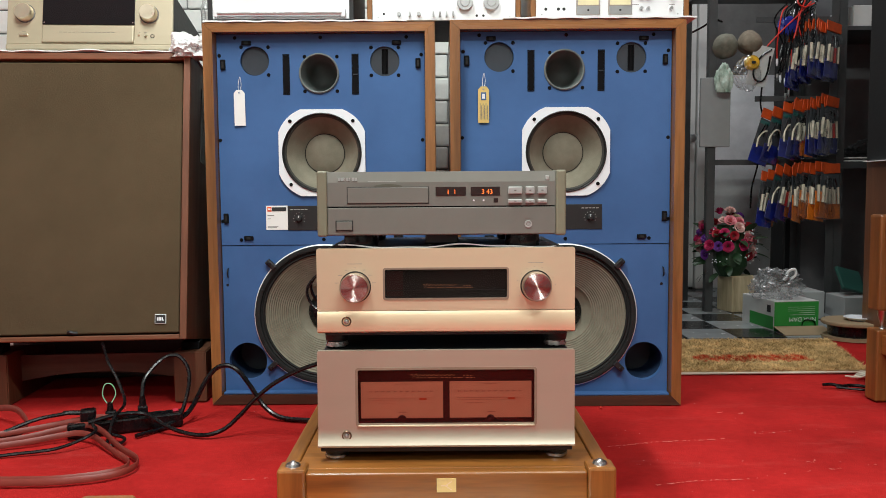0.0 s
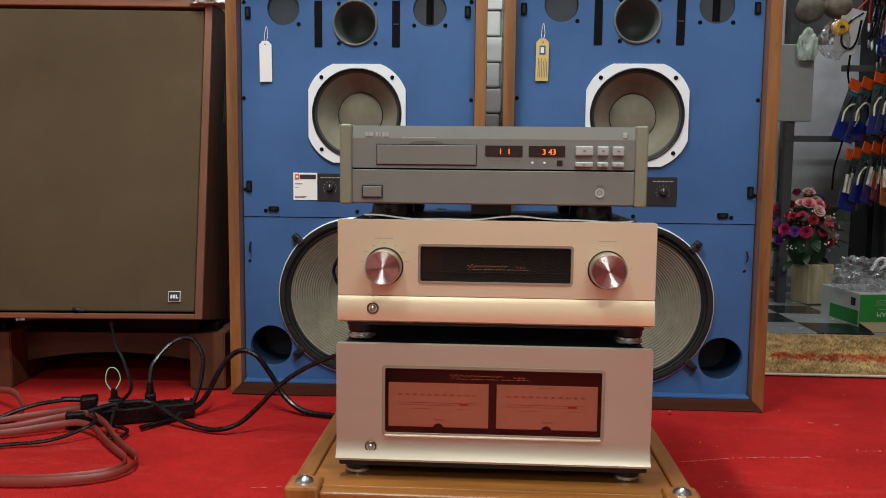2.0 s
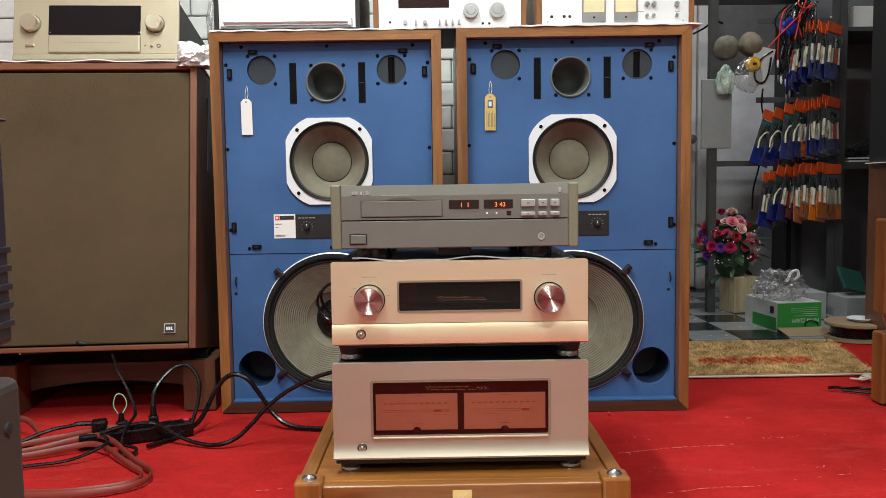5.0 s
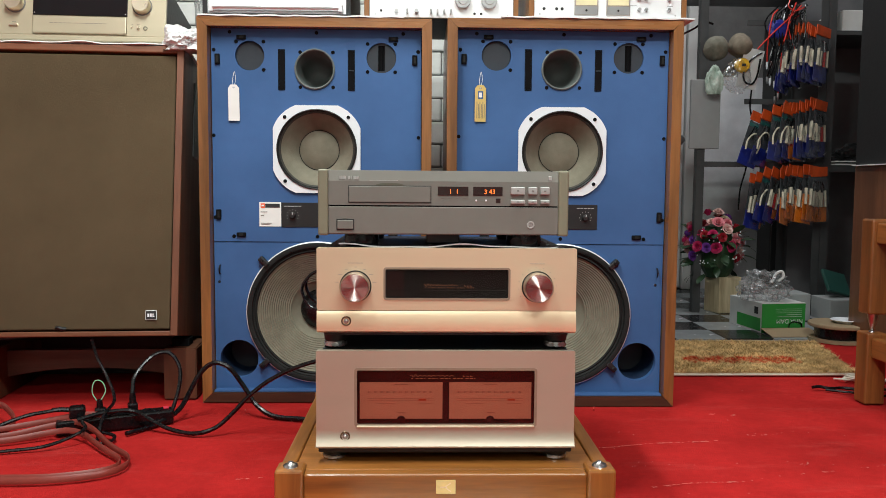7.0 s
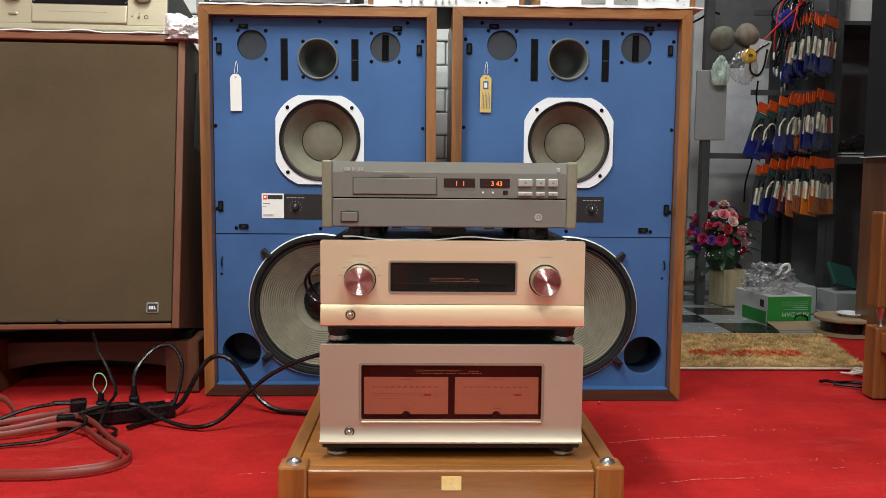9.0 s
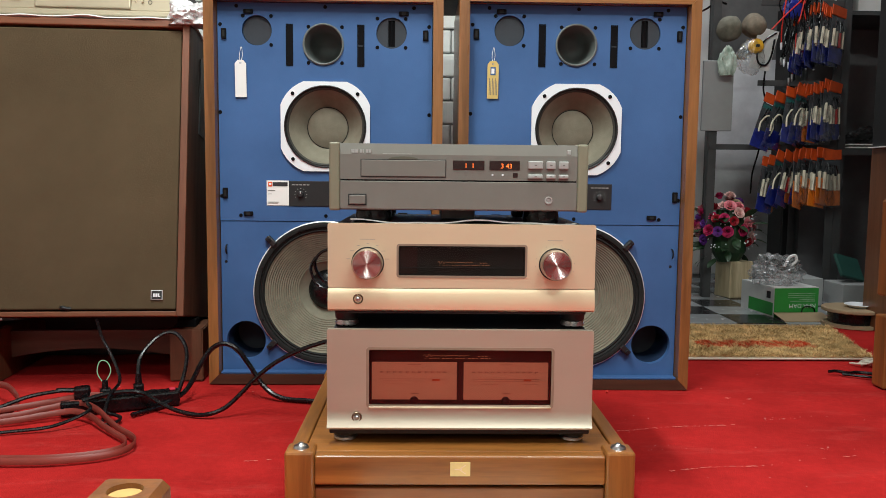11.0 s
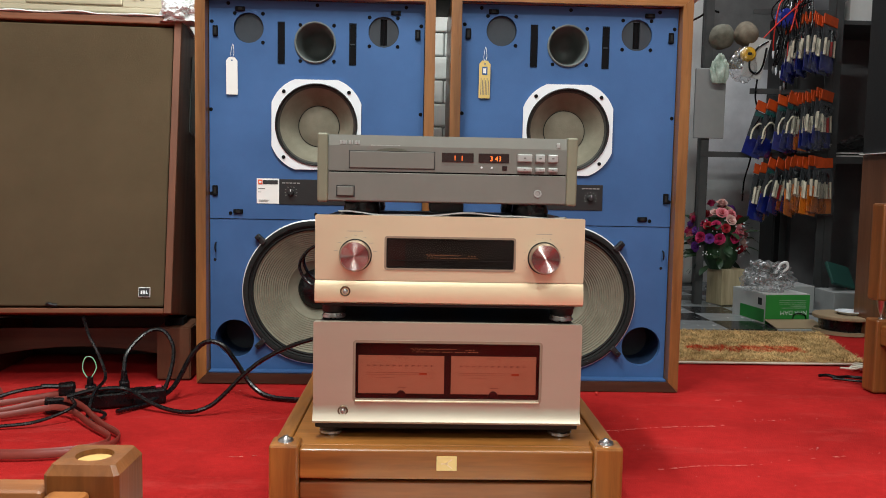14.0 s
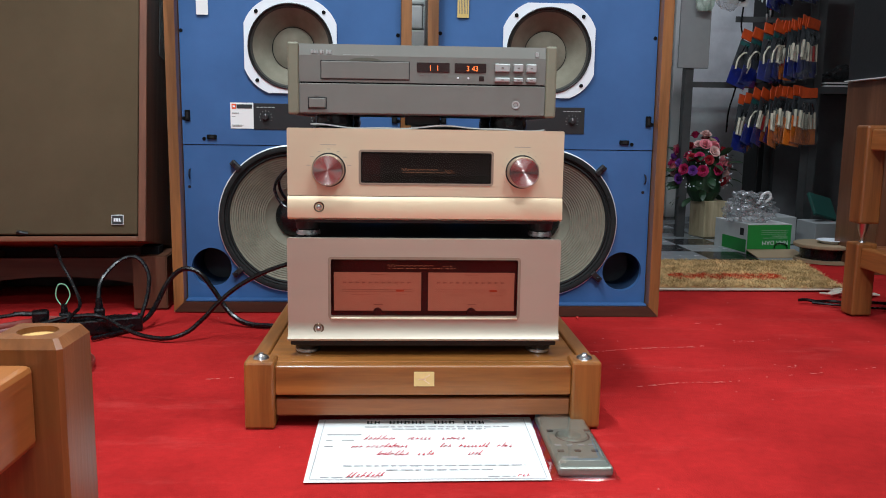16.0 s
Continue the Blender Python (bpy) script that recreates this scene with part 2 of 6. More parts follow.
    "door": mat("pale_grey_door_paint", (0.70, 0.70, 0.68), 0.55, 0, 0.06, 6, 0.1, 80),
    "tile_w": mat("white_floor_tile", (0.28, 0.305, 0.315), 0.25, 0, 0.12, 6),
    "tile_b": mat("black_floor_tile", (0.014, 0.014, 0.016), 0.25, 0, 0.15, 6),
    "grout": mat("grout", (0.30, 0.30, 0.30), 0.9),
    "shelfsteel": mat("dark_grey_steel", (0.085, 0.088, 0.09), 0.5, 0.5, 0.15, 10),
    "darkamp": mat("dark_blue_grey_case", (0.035, 0.037, 0.048), 0.45, 0.3, 0.12, 12),
    "greyamp": mat("grey_brown_case", (0.060, 0.053, 0.046), 0.55, 0.25, 0.1, 12, 0.1, 600),
    "cable_red": mat("red_brown_cable_jacket", (0.20, 0.033, 0.024), 0.42, 0, 0.15, 14, spec=0.3),
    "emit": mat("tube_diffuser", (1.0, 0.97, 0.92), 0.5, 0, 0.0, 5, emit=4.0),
}


def nap(m):
    """Fine nap and pale brushed scuffs on the carpet."""
    nt = m.node_tree
    b = nt.nodes["Principled BSDF"]
    src = b.inputs["Base Color"].links[0].from_socket
    co = next(n for n in nt.nodes if n.type == "TEX_COORD")
    last = src
    for sc, st, lo, hi, fac, kind in ((70, (1, 1, 1), (0.88, 0.88, 0.88), (1.10, 1.10, 1.10), 0.8, "MULTIPLY"), (3.0, (1, 3.5, 1), (0, 0, 0), (0.085, 0.028, 0.024), 1.0, "ADD"), (16, (1.0, 1.6, 1), (0.92, 0.92, 0.92), (1.08, 1.08, 1.08), 0.7, "MULTIPLY")):
        mp = nt.nodes.new("ShaderNodeMapping")
        mp.inputs["Scale"].default_value = st
        mp.inputs["Rotation"].default_value = (0, 0, 0.35)
        n = nt.nodes.new("ShaderNodeTexNoise")
        n.inputs["Scale"].default_value, n.inputs["Detail"].default_value, n.inputs["Roughness"].default_value = sc, 8, 0.75
        r = nt.nodes.new("ShaderNodeValToRGB")
        a, z = (0.55, 0.78) if kind == "ADD" else (0.35, 0.65)
        r.color_ramp.elements[0].position, r.color_ramp.elements[1].position = a, z
        r.color_ramp.elements[0].color, r.color_ramp.elements[1].color = (*lo, 1), (*hi, 1)
        mx = nt.nodes.new("ShaderNodeMix")
        mx.data_type, mx.blend_type = "RGBA", kind
        mx.inputs[0].default_value = fac
        nt.links.new(co.outputs["Object"], mp.inputs[0])
        nt.links.new(mp.outputs[0], n.inputs[0])
        nt.links.new(n.outputs[0], r.inputs[0])
        nt.links.new(last, mx.inputs[6])
        nt.links.new(r.outputs[0], mx.inputs[7])
        last = mx.outputs[2]
    nt.links.new(last, b.inputs["Base Color"])


nap(M["carpet"])


# ---- building helpers ----
def thing(name, loc, label, category, rz=0.0, rx=0.0, group=""):
    ob = new(name)
    ob.empty_display_size = 0.05
    ob.matrix_basis = pose(*loc, 0, 0, rz) @ pose(0, 0, 0, rx, 0, 0)
    return tagged(ob, label, category, group)


def part(name, bm, material, parent=None, label="", smooth=False):
    me = bpy.data.meshes.new(name)
    bmesh.ops.recalc_face_normals(bm, faces=bm.faces)
    bm.to_mesh(me)
    bm.free()
    me.materials.append(M[material] if isinstance(material, str) else material)
    if smooth:
        me.polygons.foreach_set("use_smooth", [True] * len(me.polygons))
        me.set_sharp_from_angle(angle=radians(38))
    ob = new(name, me)
    if parent:
        ob.parent = parent
    if label:
        tagged(ob, label)
    return ob


def struct(name, bm, material, label):
    return tagged(part(name, bm, material), label, name.split("_")[0], "", "structure")


def add_box(bm, lo, hi, bevel=0.0, seg=2, m=None):
    r = bmesh.ops.create_cube(bm, size=1)
    s = [h - l for l, h in zip(lo, hi)]
    c = [(h + l) / 2 for l, h in zip(lo, hi)]
    mt = Matrix.Translation(c) @ Matrix.Diagonal((*s, 1))
    if m is not None:
        mt = m @ mt
    bmesh.ops.transform(bm, matrix=mt, verts=r["verts"])
    if bevel:
        es = list({e for v in r["verts"] for e in v.link_edges})
        bmesh.ops.bevel(bm, geom=es, offset=bevel, segments=seg, profile=0.5, affect="EDGES")
    return bm


def box(lo, hi, bevel=0.0, seg=2, m=None):
    return add_box(bmesh.new(), lo, hi, bevel, seg, m)


FACE = Matrix.Rotation(radians(90), 4, "X")      # local z comes out towards -y


def add_lathe(bm, profile, seg=32, m=None, cap=False):
    """Turns (radius, height) points round z."""
    rings = []
    for r, h in profile:
        if r < 1e-6:
            rings.append([bm.verts.new((0, 0, h))])
        else:
            rings.append([bm.verts.new((r * math.cos(2 * math.pi * i / seg), r * math.sin(2 * math.pi * i / seg), h)) for i in range(seg)])
    for a, b in zip(rings, rings[1:]):
        for i in range(seg):
            j = (i + 1) % seg
            if len(a) == 1 and len(b) == 1:
                continue
            if len(a) == 1:
                bm.faces.new((a[0], b[i], b[j]))
            elif len(b) == 1:
                bm.faces.new((a[i], a[j], b[0]))
            else:
                bm.faces.new((a[i], a[j], b[j], b[i]))
    if cap:
        for ring in (rings[0], rings[-1]):
            if len(ring) > 2:
                bm.faces.new(ring)
    if m is not None:
        bmesh.ops.transform(bm, matrix=m, verts=[v for ring in rings for v in ring])
    return bm


def lathe(profile, at=(0, 0, 0), rot=None, seg=32, cap=False):
    m = Matrix.Translation(at) @ (rot if rot is not None else Matrix())
    return add_lathe(bmesh.new(), profile, seg, m, cap)


def disc(r, h, bevel=0.001):
    """Profile of a solid disc that stands h out."""
    return [(0, h), (r - bevel, h), (r, h - bevel), (r, 0), (0, 0)]


def smooth_line(pts, n=7):
    p = [Vector(q) for q in pts]
    p = [2 * p[0] - p[1]] + p + [2 * p[-1] - p[-2]]
    out = []
    for i in range(1, len(p) - 2):
        for k in range(n):
            t = k / n
            a, b, c, d = p[i - 1:i + 3]
            out.append(0.5 * ((2 * b) + (c - a) * t + (2 * a - 5 * b + 4 * c - d) * t * t + (3 * b - a - 3 * c + d) * t ** 3))
    out.append(p[-2])
    return out


def add_tube(bm, pts, r, seg=8, flat=1.0, n=7, smooth=True, wide_up=None):
    """A cable or rod through the points; flat squeezes its section."""
    line = smooth_line(pts, n) if smooth else [Vector(q) for q in pts]
    up = Vector((0, 0, 1))
    rings = []
    for i, p in enumerate(line):
        d = (line[min(i + 1, len(line) - 1)] - line[max(i - 1, 0)]).normalized()
        if wide_up is not None:
            up = Vector(wide_up)
        s = d.cross(up)
        if s.length < 0.05:
            s = d.cross(Vector((0, 1, 0.3)))
        s.normalize()
        u = s.cross(d).normalized()
        if wide_up is None:
            up = u
        rings.append([bm.verts.new(p + s * r * flat * math.cos(2 * math.pi * k / seg) + u * r * math.sin(2 * math.pi * k / seg)) for k in range(seg)])
    for a, b in zip(rings, rings[1:]):
        for k in range(seg):
            j = (k + 1) % seg
            bm.faces.new((a[k], a[j], b[j], b[k]))
    bm.faces.new(rings[0])
    bm.faces.new(rings[-1])
    return bm


def tube(pts, r, seg=8, flat=1.0, n=7, smooth=True, wide_up=None):
    return add_tube(bmesh.new(), pts, r, seg, flat, n, smooth, wide_up)


def circle(x, z, r, n=40):
    return [(x + r * math.cos(2 * math.pi * i / n), z + r * math.sin(2 * math.pi * i / n)) for i in range(n)]


def plate(outer, holes, y, depth):
    """An upright plate in x and z with holes through it, from y back by depth."""
    bm = bmesh.new()
    edges = []
    for loop in (outer, *holes):
        vs = [bm.verts.new((x, y, z)) for x, z in loop]
        edges += [bm.edges.new((vs[i], vs[(i + 1) % len(vs)])) for i in range(len(vs))]
    bmesh.ops.triangle_fill(bm, use_beauty=True, edges=edges, normal=(0, -1, 0))
    ext = bmesh.ops.extrude_face_region(bm, geom=bm.faces[:])
    bmesh.ops.translate(bm, vec=(0, depth, 0), verts=[v for v in ext["geom"] if isinstance(v, bmesh.types.BMVert)])
    return bm


def rect(x0, x1, z0, z1, r=0.0, n=5):
    if not r:
        return [(x0, z0), (x1, z0), (x1, z1), (x0, z1)]
    out = []
    for cx, cz, a in ((x1 - r, z0 + r, -90), (x1 - r, z1 - r, 0), (x0 + r, z1 - r, 90), (x0 + r, z0 + r, 180)):
        out += [(cx + r * math.cos(radians(a + 90 * k / n)), cz + r * math.sin(radians(a + 90 * k / n))) for k in range(n + 1)]
    return out


def text(name, words, size, material, parent, m, label=""):
    cu = bpy.data.curves.new(name, "FONT")
    cu.body, cu.size, cu.align_x, cu.extrude = words, size, "CENTER", 0.0002
    tmp = new(name, cu)
    me = bpy.data.meshes.new_from_object(tmp)
    bpy.data.objects.remove(tmp)
    me.materials.clear()
    me.materials.append(M[material])
    ob = new(name, me)
    ob.parent = parent
    ob.matrix_basis = m
    return tagged(ob, label) if label else ob


def bars(rows, y, out=0.0006):
    """Illegible print: flat bars (x0, x1, z0, z1) proud of the plane y."""
    bm = bmesh.new()
    for x0, x1, z0, z1 in rows:
        add_box(bm, (x0, y - out, z0), (x1, y, z1))
    return bm


# ---- the setting ----
def carpet_sheet():
    bm = bmesh.new()
    nx, ny, x0, x1, y0, y1 = 130, 110, -2.6, 2.6, -0.9, 3.12
    grid = []
    for j in range(ny + 1):
        row = []
        for i in range(nx + 1):
            x, y = x0 + (x1 - x0) * i / nx, y0 + (y1 - y0) * j / ny
            z = 0.004 * (noise.noise(Vector((x * 1.3, y * 1.3, 0))) - 0.6) + 0.0016 * noise.noise(Vector((x * 6, y * 6, 3)))
            row.append(bm.verts.new((x, y, min(0.0, z))))
        grid.append(row)
    for j in range(ny):
        for i in range(nx):
            bm.faces.new((grid[j][i], grid[j][i + 1], grid[j + 1][i + 1], grid[j + 1][i]))
    return bm


struct("floor", box((-2.7, -3.3, -0.12), (3.4, 5.0, -0.012)), "grout", "grey cement floor under carpet and tiles")
# Carpet ends unseen behind the camera, limiting red bounce onto the fronts.
ob = struct("carpet", carpet_sheet(), "carpet", "bright red matted carpet covering the shop floor")
ob.data.polygons.foreach_set("use_smooth", [True] * len(ob.data.polygons))
struct("wall_back", box((-2.7, 3.02, 0), (0.86, 3.14, CEIL)), "grout", "wall behind the loudspeakers, clad in white foam brick")
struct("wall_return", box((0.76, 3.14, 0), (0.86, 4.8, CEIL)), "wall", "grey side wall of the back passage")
struct("wall_far", box((0.76, 4.8, 0), (3.4, 4.92, CEIL)), "wall", "stained grey wall behind the shelves, darkened for shade")
struct("wall_right", box((2.62, -3.3, 0), (2.74, 4.8, CEIL)), "shade_grey", "grey side wall, darkened for shade")
# Unseen walls and ceiling close the room; the pale walls bounce light.
struct("wall_left", box((-2.72, -3.3, 0), (-2.6, 3.02, CEIL)), "wall_room", "assumed cream side wall, out of view")
struct("wall_behind", box((-2.6, -3.32, 0), (2.62, -3.2, CEIL)), "wall_room", "assumed cream wall behind the camera")
struct("ceiling", box((-2.8, -3.4, CEIL), (3.5, 5.0, CEIL + 0.1)), "ceil", "assumed plain white ceiling, out of view")
# Unseen fixtures added at the lamp positions.
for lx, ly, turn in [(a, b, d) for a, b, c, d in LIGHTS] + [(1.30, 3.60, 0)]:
    t = thing("assumed_ceiling_light", (lx, ly, CEIL), "assumed white batten ceiling light, out of view", "ceiling light", turn, group="ceiling lights")
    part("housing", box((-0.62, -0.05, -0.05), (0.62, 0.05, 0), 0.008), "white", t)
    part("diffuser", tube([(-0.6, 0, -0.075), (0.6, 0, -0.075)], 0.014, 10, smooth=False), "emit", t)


# ---- studio monitor ----
def monitor(loc, rz, card, tagmat, taglabel, label, H, MZ):
    W, D, Y = 0.317, 0.435, 0.034
    t = thing("studio_monitor", loc, label, "loudspeaker", rz, group="pair of studio monitors")
    iw, z0, z1 = 0.290, 0.027, H - 0.0245
    e = 0.0004
    part("side_panel", plate([(-W, e), (-iw, z0 + e), (-iw, z1 - e), (-W, H - e)], [], 0, D), "walnut_z", t)
    part("side_panel", plate([(iw, z0 + e), (W, e), (W, H - e), (iw, z1 - e)], [], 0, D), "walnut_z", t)
    part("top_panel", plate([(-iw + e, z1), (iw - e, z1), (W - e, H), (-W + e, H)], [], 0.0006, D - 0.001), "walnut_x", t)
    # Bottom edge darkened for the shade at the floor.
    part("bottom_panel", plate([(-W + e, 0), (W - e, 0), (iw - e, z0), (-iw + e, z0)], [], 0.0006, D - 0.001), "shaded_wood_x", t)
    part("back_panel", box((-iw, D - 0.02, z0), (iw, D - 0.002, z1)), "case", t)
    upper = plate(rect(-iw + 0.002, iw - 0.002, 0.4485, z1 - 0.001),
                  [circle(-0.183, 0.960, 0.040), circle(-0.005, 0.925, 0.055), circle(0.178, 0.957, 0.041), circle(0, MZ, 0.108)], Y, 0.02)
    up = part("upper_baffle", upper, "blue", t)
    lower = plate(rect(-iw + 0.002, iw - 0.002, z0 + 0.001, 0.4465), [circle(-0.222, 0.116, 0.0535), circle(0.222, 0.118, 0.0535), circle(0, 0.249, 0.185, 56)], Y + 0.002, 0.02)
    lo = part("lower_baffle", lower, "blue", t)
    part("grille_ledge", box((-iw + 0.004, 0.006, z0 + 0.0005), (iw - 0.004, Y, z0 + 0.006), 0.001), "blue", t)
    for x, z in ((-0.222, 0.116), (0.222, 0.118)):
        part("bass_port", lathe([(0.0535, -0.019), (0.0530, -0.020), (0.0525, -0.133)], (x, Y + 0.002, z), FACE), "shaded_port_blue", lo, "", True)
        part("port_end", lathe(disc(0.0532, 0.004), (x, Y + 0.136, z), FACE), "darkdisc", lo)
    # tweeters and horn
    part("port_disc", lathe(disc(0.0395, 0.003), (-0.183, Y + 0.012, 0.960), FACE), "darkdisc", up)
    tw = part("slot_tweeter", plate(circle(0.178, 0.957, 0.0405), [rect(0.169, 0.187, 0.922, 0.992)], Y + 0.006, 0.006), "darkdisc", up)
    part("slot", box((0.168, Y + 0.011, 0.92), (0.188, Y + 0.05, 0.994)), "void", tw)
    part("lens_bar", box((0.1745, Y + 0.008, 0.922), (0.1815, Y + 0.03, 0.992), 0.002), "void", tw)
    hn = part("horn", lathe([(0.0555, 0.0), (0.0555, 0.004), (0.0530, 0.0055), (0.0505, 0.004), (0.0455, -0.030), (0.0440, -0.055)], (-0.005, Y, 0.925), FACE, 48), "horn", up, "grey cast horn mouth", True)
    part("throat", lathe([(0.0440, -0.054), (0.042, -0.080), (0.034, -0.100), (0.020, -0.110), (0, -0.113)], (-0.005, Y, 0.925), FACE, 40), "horn", hn, "", True)
    for x in (-0.096, 0.0955):
        s = part("vent_slot", plate(rect(x - 0.0095, x + 0.0095, 0.867, 0.978), [rect(x - 0.0075, x + 0.0075, 0.869, 0.976)], Y - 0.0015, 0.003), "void", up)
        part("vent_recess", box((x - 0.0072, Y - 0.0010, 0.8695), (x + 0.0072, Y - 0.0002, 0.9755)), "void", s)
        for z in ((0.922,) if x > 0 else ()):
            part("vent_rib", box((x - 0.0065, Y - 0.0022, z - 0.0015), (x + 0.0065, Y - 0.0011, z + 0.0015)), "darkdisc", s)
    # midrange
    o, c, k = 0.1205, 0.0620, 0.1030      # flat half, corner cut, pull of the rounded corners
    octo = []
    for qx, qz in ((1, -1), (1, 1), (-1, 1), (-1, -1)):
        p0, p1, p2 = ((o - c) * qx, o * qz), (k * qx, k * qz), (o * qx, (o - c) * qz)
        if qx * qz > 0:
            p0, p2 = p2, p0
        for n in range(7):
            u = n / 6
            octo.append(tuple((1 - u) ** 2 * e0 + 2 * u * (1 - u) * e1 + u * u * e2 for e0, e1, e2 in zip(p0, p1, p2)))
    octo = [(x, z + MZ) for x, z in octo]
    mid = part("midrange_frame", plate(octo, [circle(0, MZ, 0.109, 56)], Y - 0.007, 0.0068), "white", up, "white eight-sided cast frame")
    g = lathe([(0.111, 0.007), (0.111, 0.0095), (0.109, 0.0105), (0.1065, 0.008), (0.106, 0.003)], (0, Y, MZ), FACE, 56)
    part("gasket", g, "black", mid, "", True)
    part("surround", lathe([(0.107, 0.003), (0.1045, 0.005), (0.1015, 0.003), (0.0995, 0.0)], (0, Y, MZ), FACE, 56), "surround", mid, "", True)
    part("cone", lathe([(0.1005, 0.001), (0.080, -0.025), (0.0570, -0.053)], (0, Y, MZ), FACE, 56), "cone", mid, "grey paper cone", True)
    part("ring", lathe([(0.0572, -0.0525), (0.0568, -0.0505), (0.0558, -0.0502), (0.0550, -0.0525)], (0, Y, MZ), FACE, 56), "gasket", mid, "", True)
    part("dust_cap", lathe([(0.0555, -0.052), (0.046, -0.0475), (0.031, -0.0425), (0.016, -0.0400), (0, -0.039)], (0, Y, MZ), FACE, 48), "cone", mid, "", True)
    for sx in (-1, 1):
        for sz in (-1, 1):
            part("bolt", lathe(disc(0.0050, 0.003), (sx * 0.0875, Y - 0.007, MZ + sz * 0.0880), FACE, 12), "void", mid)
    # woofer
    wc = 0.249
    wf = part("woofer_frame", lathe([(0.2005, 0.0), (0.2005, 0.004), (0.1975, 0.0055), (0.1965, 0.004)], (0, Y + 0.002, wc), FACE, 72), "silver_amp", lo, "thin bright metal rim", True)
    part("gasket", lathe([(0.197, 0.003), (0.197, 0.010), (0.191, 0.012), (0.184, 0.010), (0.182, 0.002)], (0, Y + 0.002, wc), FACE, 72), "gasket", wf, "", True)
    part("surround", lathe([(0.184, 0.004), (0.181, 0.007), (0.177, 0.003), (0.1735, 0.005), (0.170, 0.0)], (0, Y + 0.002, wc), FACE, 72), "gasket", wf, "", True)
    prof = [(0.172, 0.001)]
    for k in range(16):
        r = 0.168 - k * 0.0056
        h = -(0.172 - r) * 0.58
        prof += [(r, h + 0.0013), (r - 0.002, h - 0.0022)]
    prof += [(0.074, -0.060), (0.055, -0.072)]
    part("cone", lathe(prof, (0, Y + 0.002, wc), FACE, 72), "cone", wf, "ribbed grey paper cone", True)
    part("dust_cap", lathe([(0.058, -0.068), (0.05, -0.056), (0.03, -0.047), (0, -0.044)], (0, Y + 0.002, wc), FACE, 48), "rubber", wf, "black dust cap", True)
    for a in (44, 136, 224, 316):
        x, z = 0.213 * math.cos(radians(a)), wc + 0.213 * math.sin(radians(a))
        cl = part("clamp", box((-0.008, -0.017, -0.022), (0.008, 0.0, 0.010), 0.003, 2, pose(x, Y + 0.002, z, 0, 90 - a, 0)), "black", lo)
        part("clamp_bolt", lathe(disc(0.005, 0.006), (x, Y - 0.015, z), FACE, 8), "screw", cl)
    for k in range(8):
        a = radians(22.5 + 45 * k)
        part("bolt", lathe(disc(0.003, 0.002), (0.1885 * math.cos(a), Y - 0.0095, wc + 0.1885 * math.sin(a)), FACE, 8), "screw", wf)
    # grille catches and screws
    for x, z, w, h in ((-0.271, 0.950, 0.007, 0.014), (0.270, 0.951, 0.007, 0.014), (-0.273, 0.524, 0.007, 0.014), (0.273, 0.524, 0.007, 0.014),
                       (-0.205, 1.009, 0.013, 0.006), (0.211, 1.008, 0.013, 0.006), (-0.211, 0.468, 0.013, 0.006), (0.211, 0.468, 0.013, 0.006)):
        gc = part("grille_catch", box((x - w, Y - 0.006, z - h), (x + w, Y, z + h), 0.002), "void", up)
        part("catch_slot", box((x - w * 0.4, Y - 0.0064, z - h * 0.6), (x + w * 0.4, Y - 0.0058, z + h * 0.6)), "gasket", gc)
    for x, z in ((-0.284, 0.742), (0.281, 0.740), (-0.237, z1 - 0.010), (0.0, z1 - 0.010), (0.238, z1 - 0.010), (-0.281, 0.975), (0.279, 0.975), (-0.283, 0.516), (0.283, 0.516),
                 (-0.232, 0.463), (0, 0.463), (0.232, 0.463), (-0.045, 0.971), (0.045, 0.971), (-0.045, 0.876), (0.045, 0.876),
                 (-0.145, 0.998), (-0.220, 0.998), (-0.145, 0.922), (0.140, 0.995), (0.216, 0.995), (0.140, 0.919), (0.216, 0.919)):
        part("screw", lathe([(0, 0.0006), (0.0018, 0.0006), (0.0026, 0.0018), (0.0045, 0.0016), (0.0052, 0)], (x, Y, z), FACE, 10), "void", up)
    for x in (-0.272, 0.272):
        part("grille_hook", tube([(x, Y + 0.002, 0.382), (x, Y - 0.008, 0.378), (x, Y - 0.010, 0.365), (x, Y - 0.004, 0.358)], 0.002, 6), "screw", lo)
        part("screw", lathe(disc(0.0042, 0.0012), (x - 0.003, Y + 0.002, 0.335), FACE, 10), "screw", lo)
    # control panel and badge card
    pn = part("control_panel", box((-0.100, Y - 0.002, 0.489), (0.101, Y, 0.558), 0.0008), "case", up, "black control panel with two dials")
    for x in (-0.068, 0.068):
        d = part("dial", lathe([(0, 0.010), (0.006, 0.010), (0.0085, 0.008), (0.009, 0)], (x, Y - 0.002, 0.522), FACE, 16), "black", pn, "", True)
        part("dial_mark", box((x - 0.0007, Y - 0.0128, 0.524), (x + 0.0007, Y - 0.0119, 0.531)), "white", d)
        part("scale", bars([(x + 0.016 * math.cos(radians(a)) - 0.0009, x + 0.016 * math.cos(radians(a)) + 0.0009, 0.522 + 0.016 * math.sin(radians(a)) - 0.0009, 0.522 + 0.016 * math.sin(radians(a)) + 0.0009) for a in range(-30, 211, 30)], Y - 0.0021), "silver_btn", pn)
        part("lettering", bars([(x - 0.024 + 0.010 * k, x - 0.0165 + 0.010 * k, 0.5465, 0.5488) for k in range(5)], Y - 0.0021), "silver_btn", pn)
    if card:
        cd = part("badge_card", box((-0.161, Y - 0.0015, 0.491), (-0.1005, Y, 0.559)), "paper", up, "white badge card with small print")
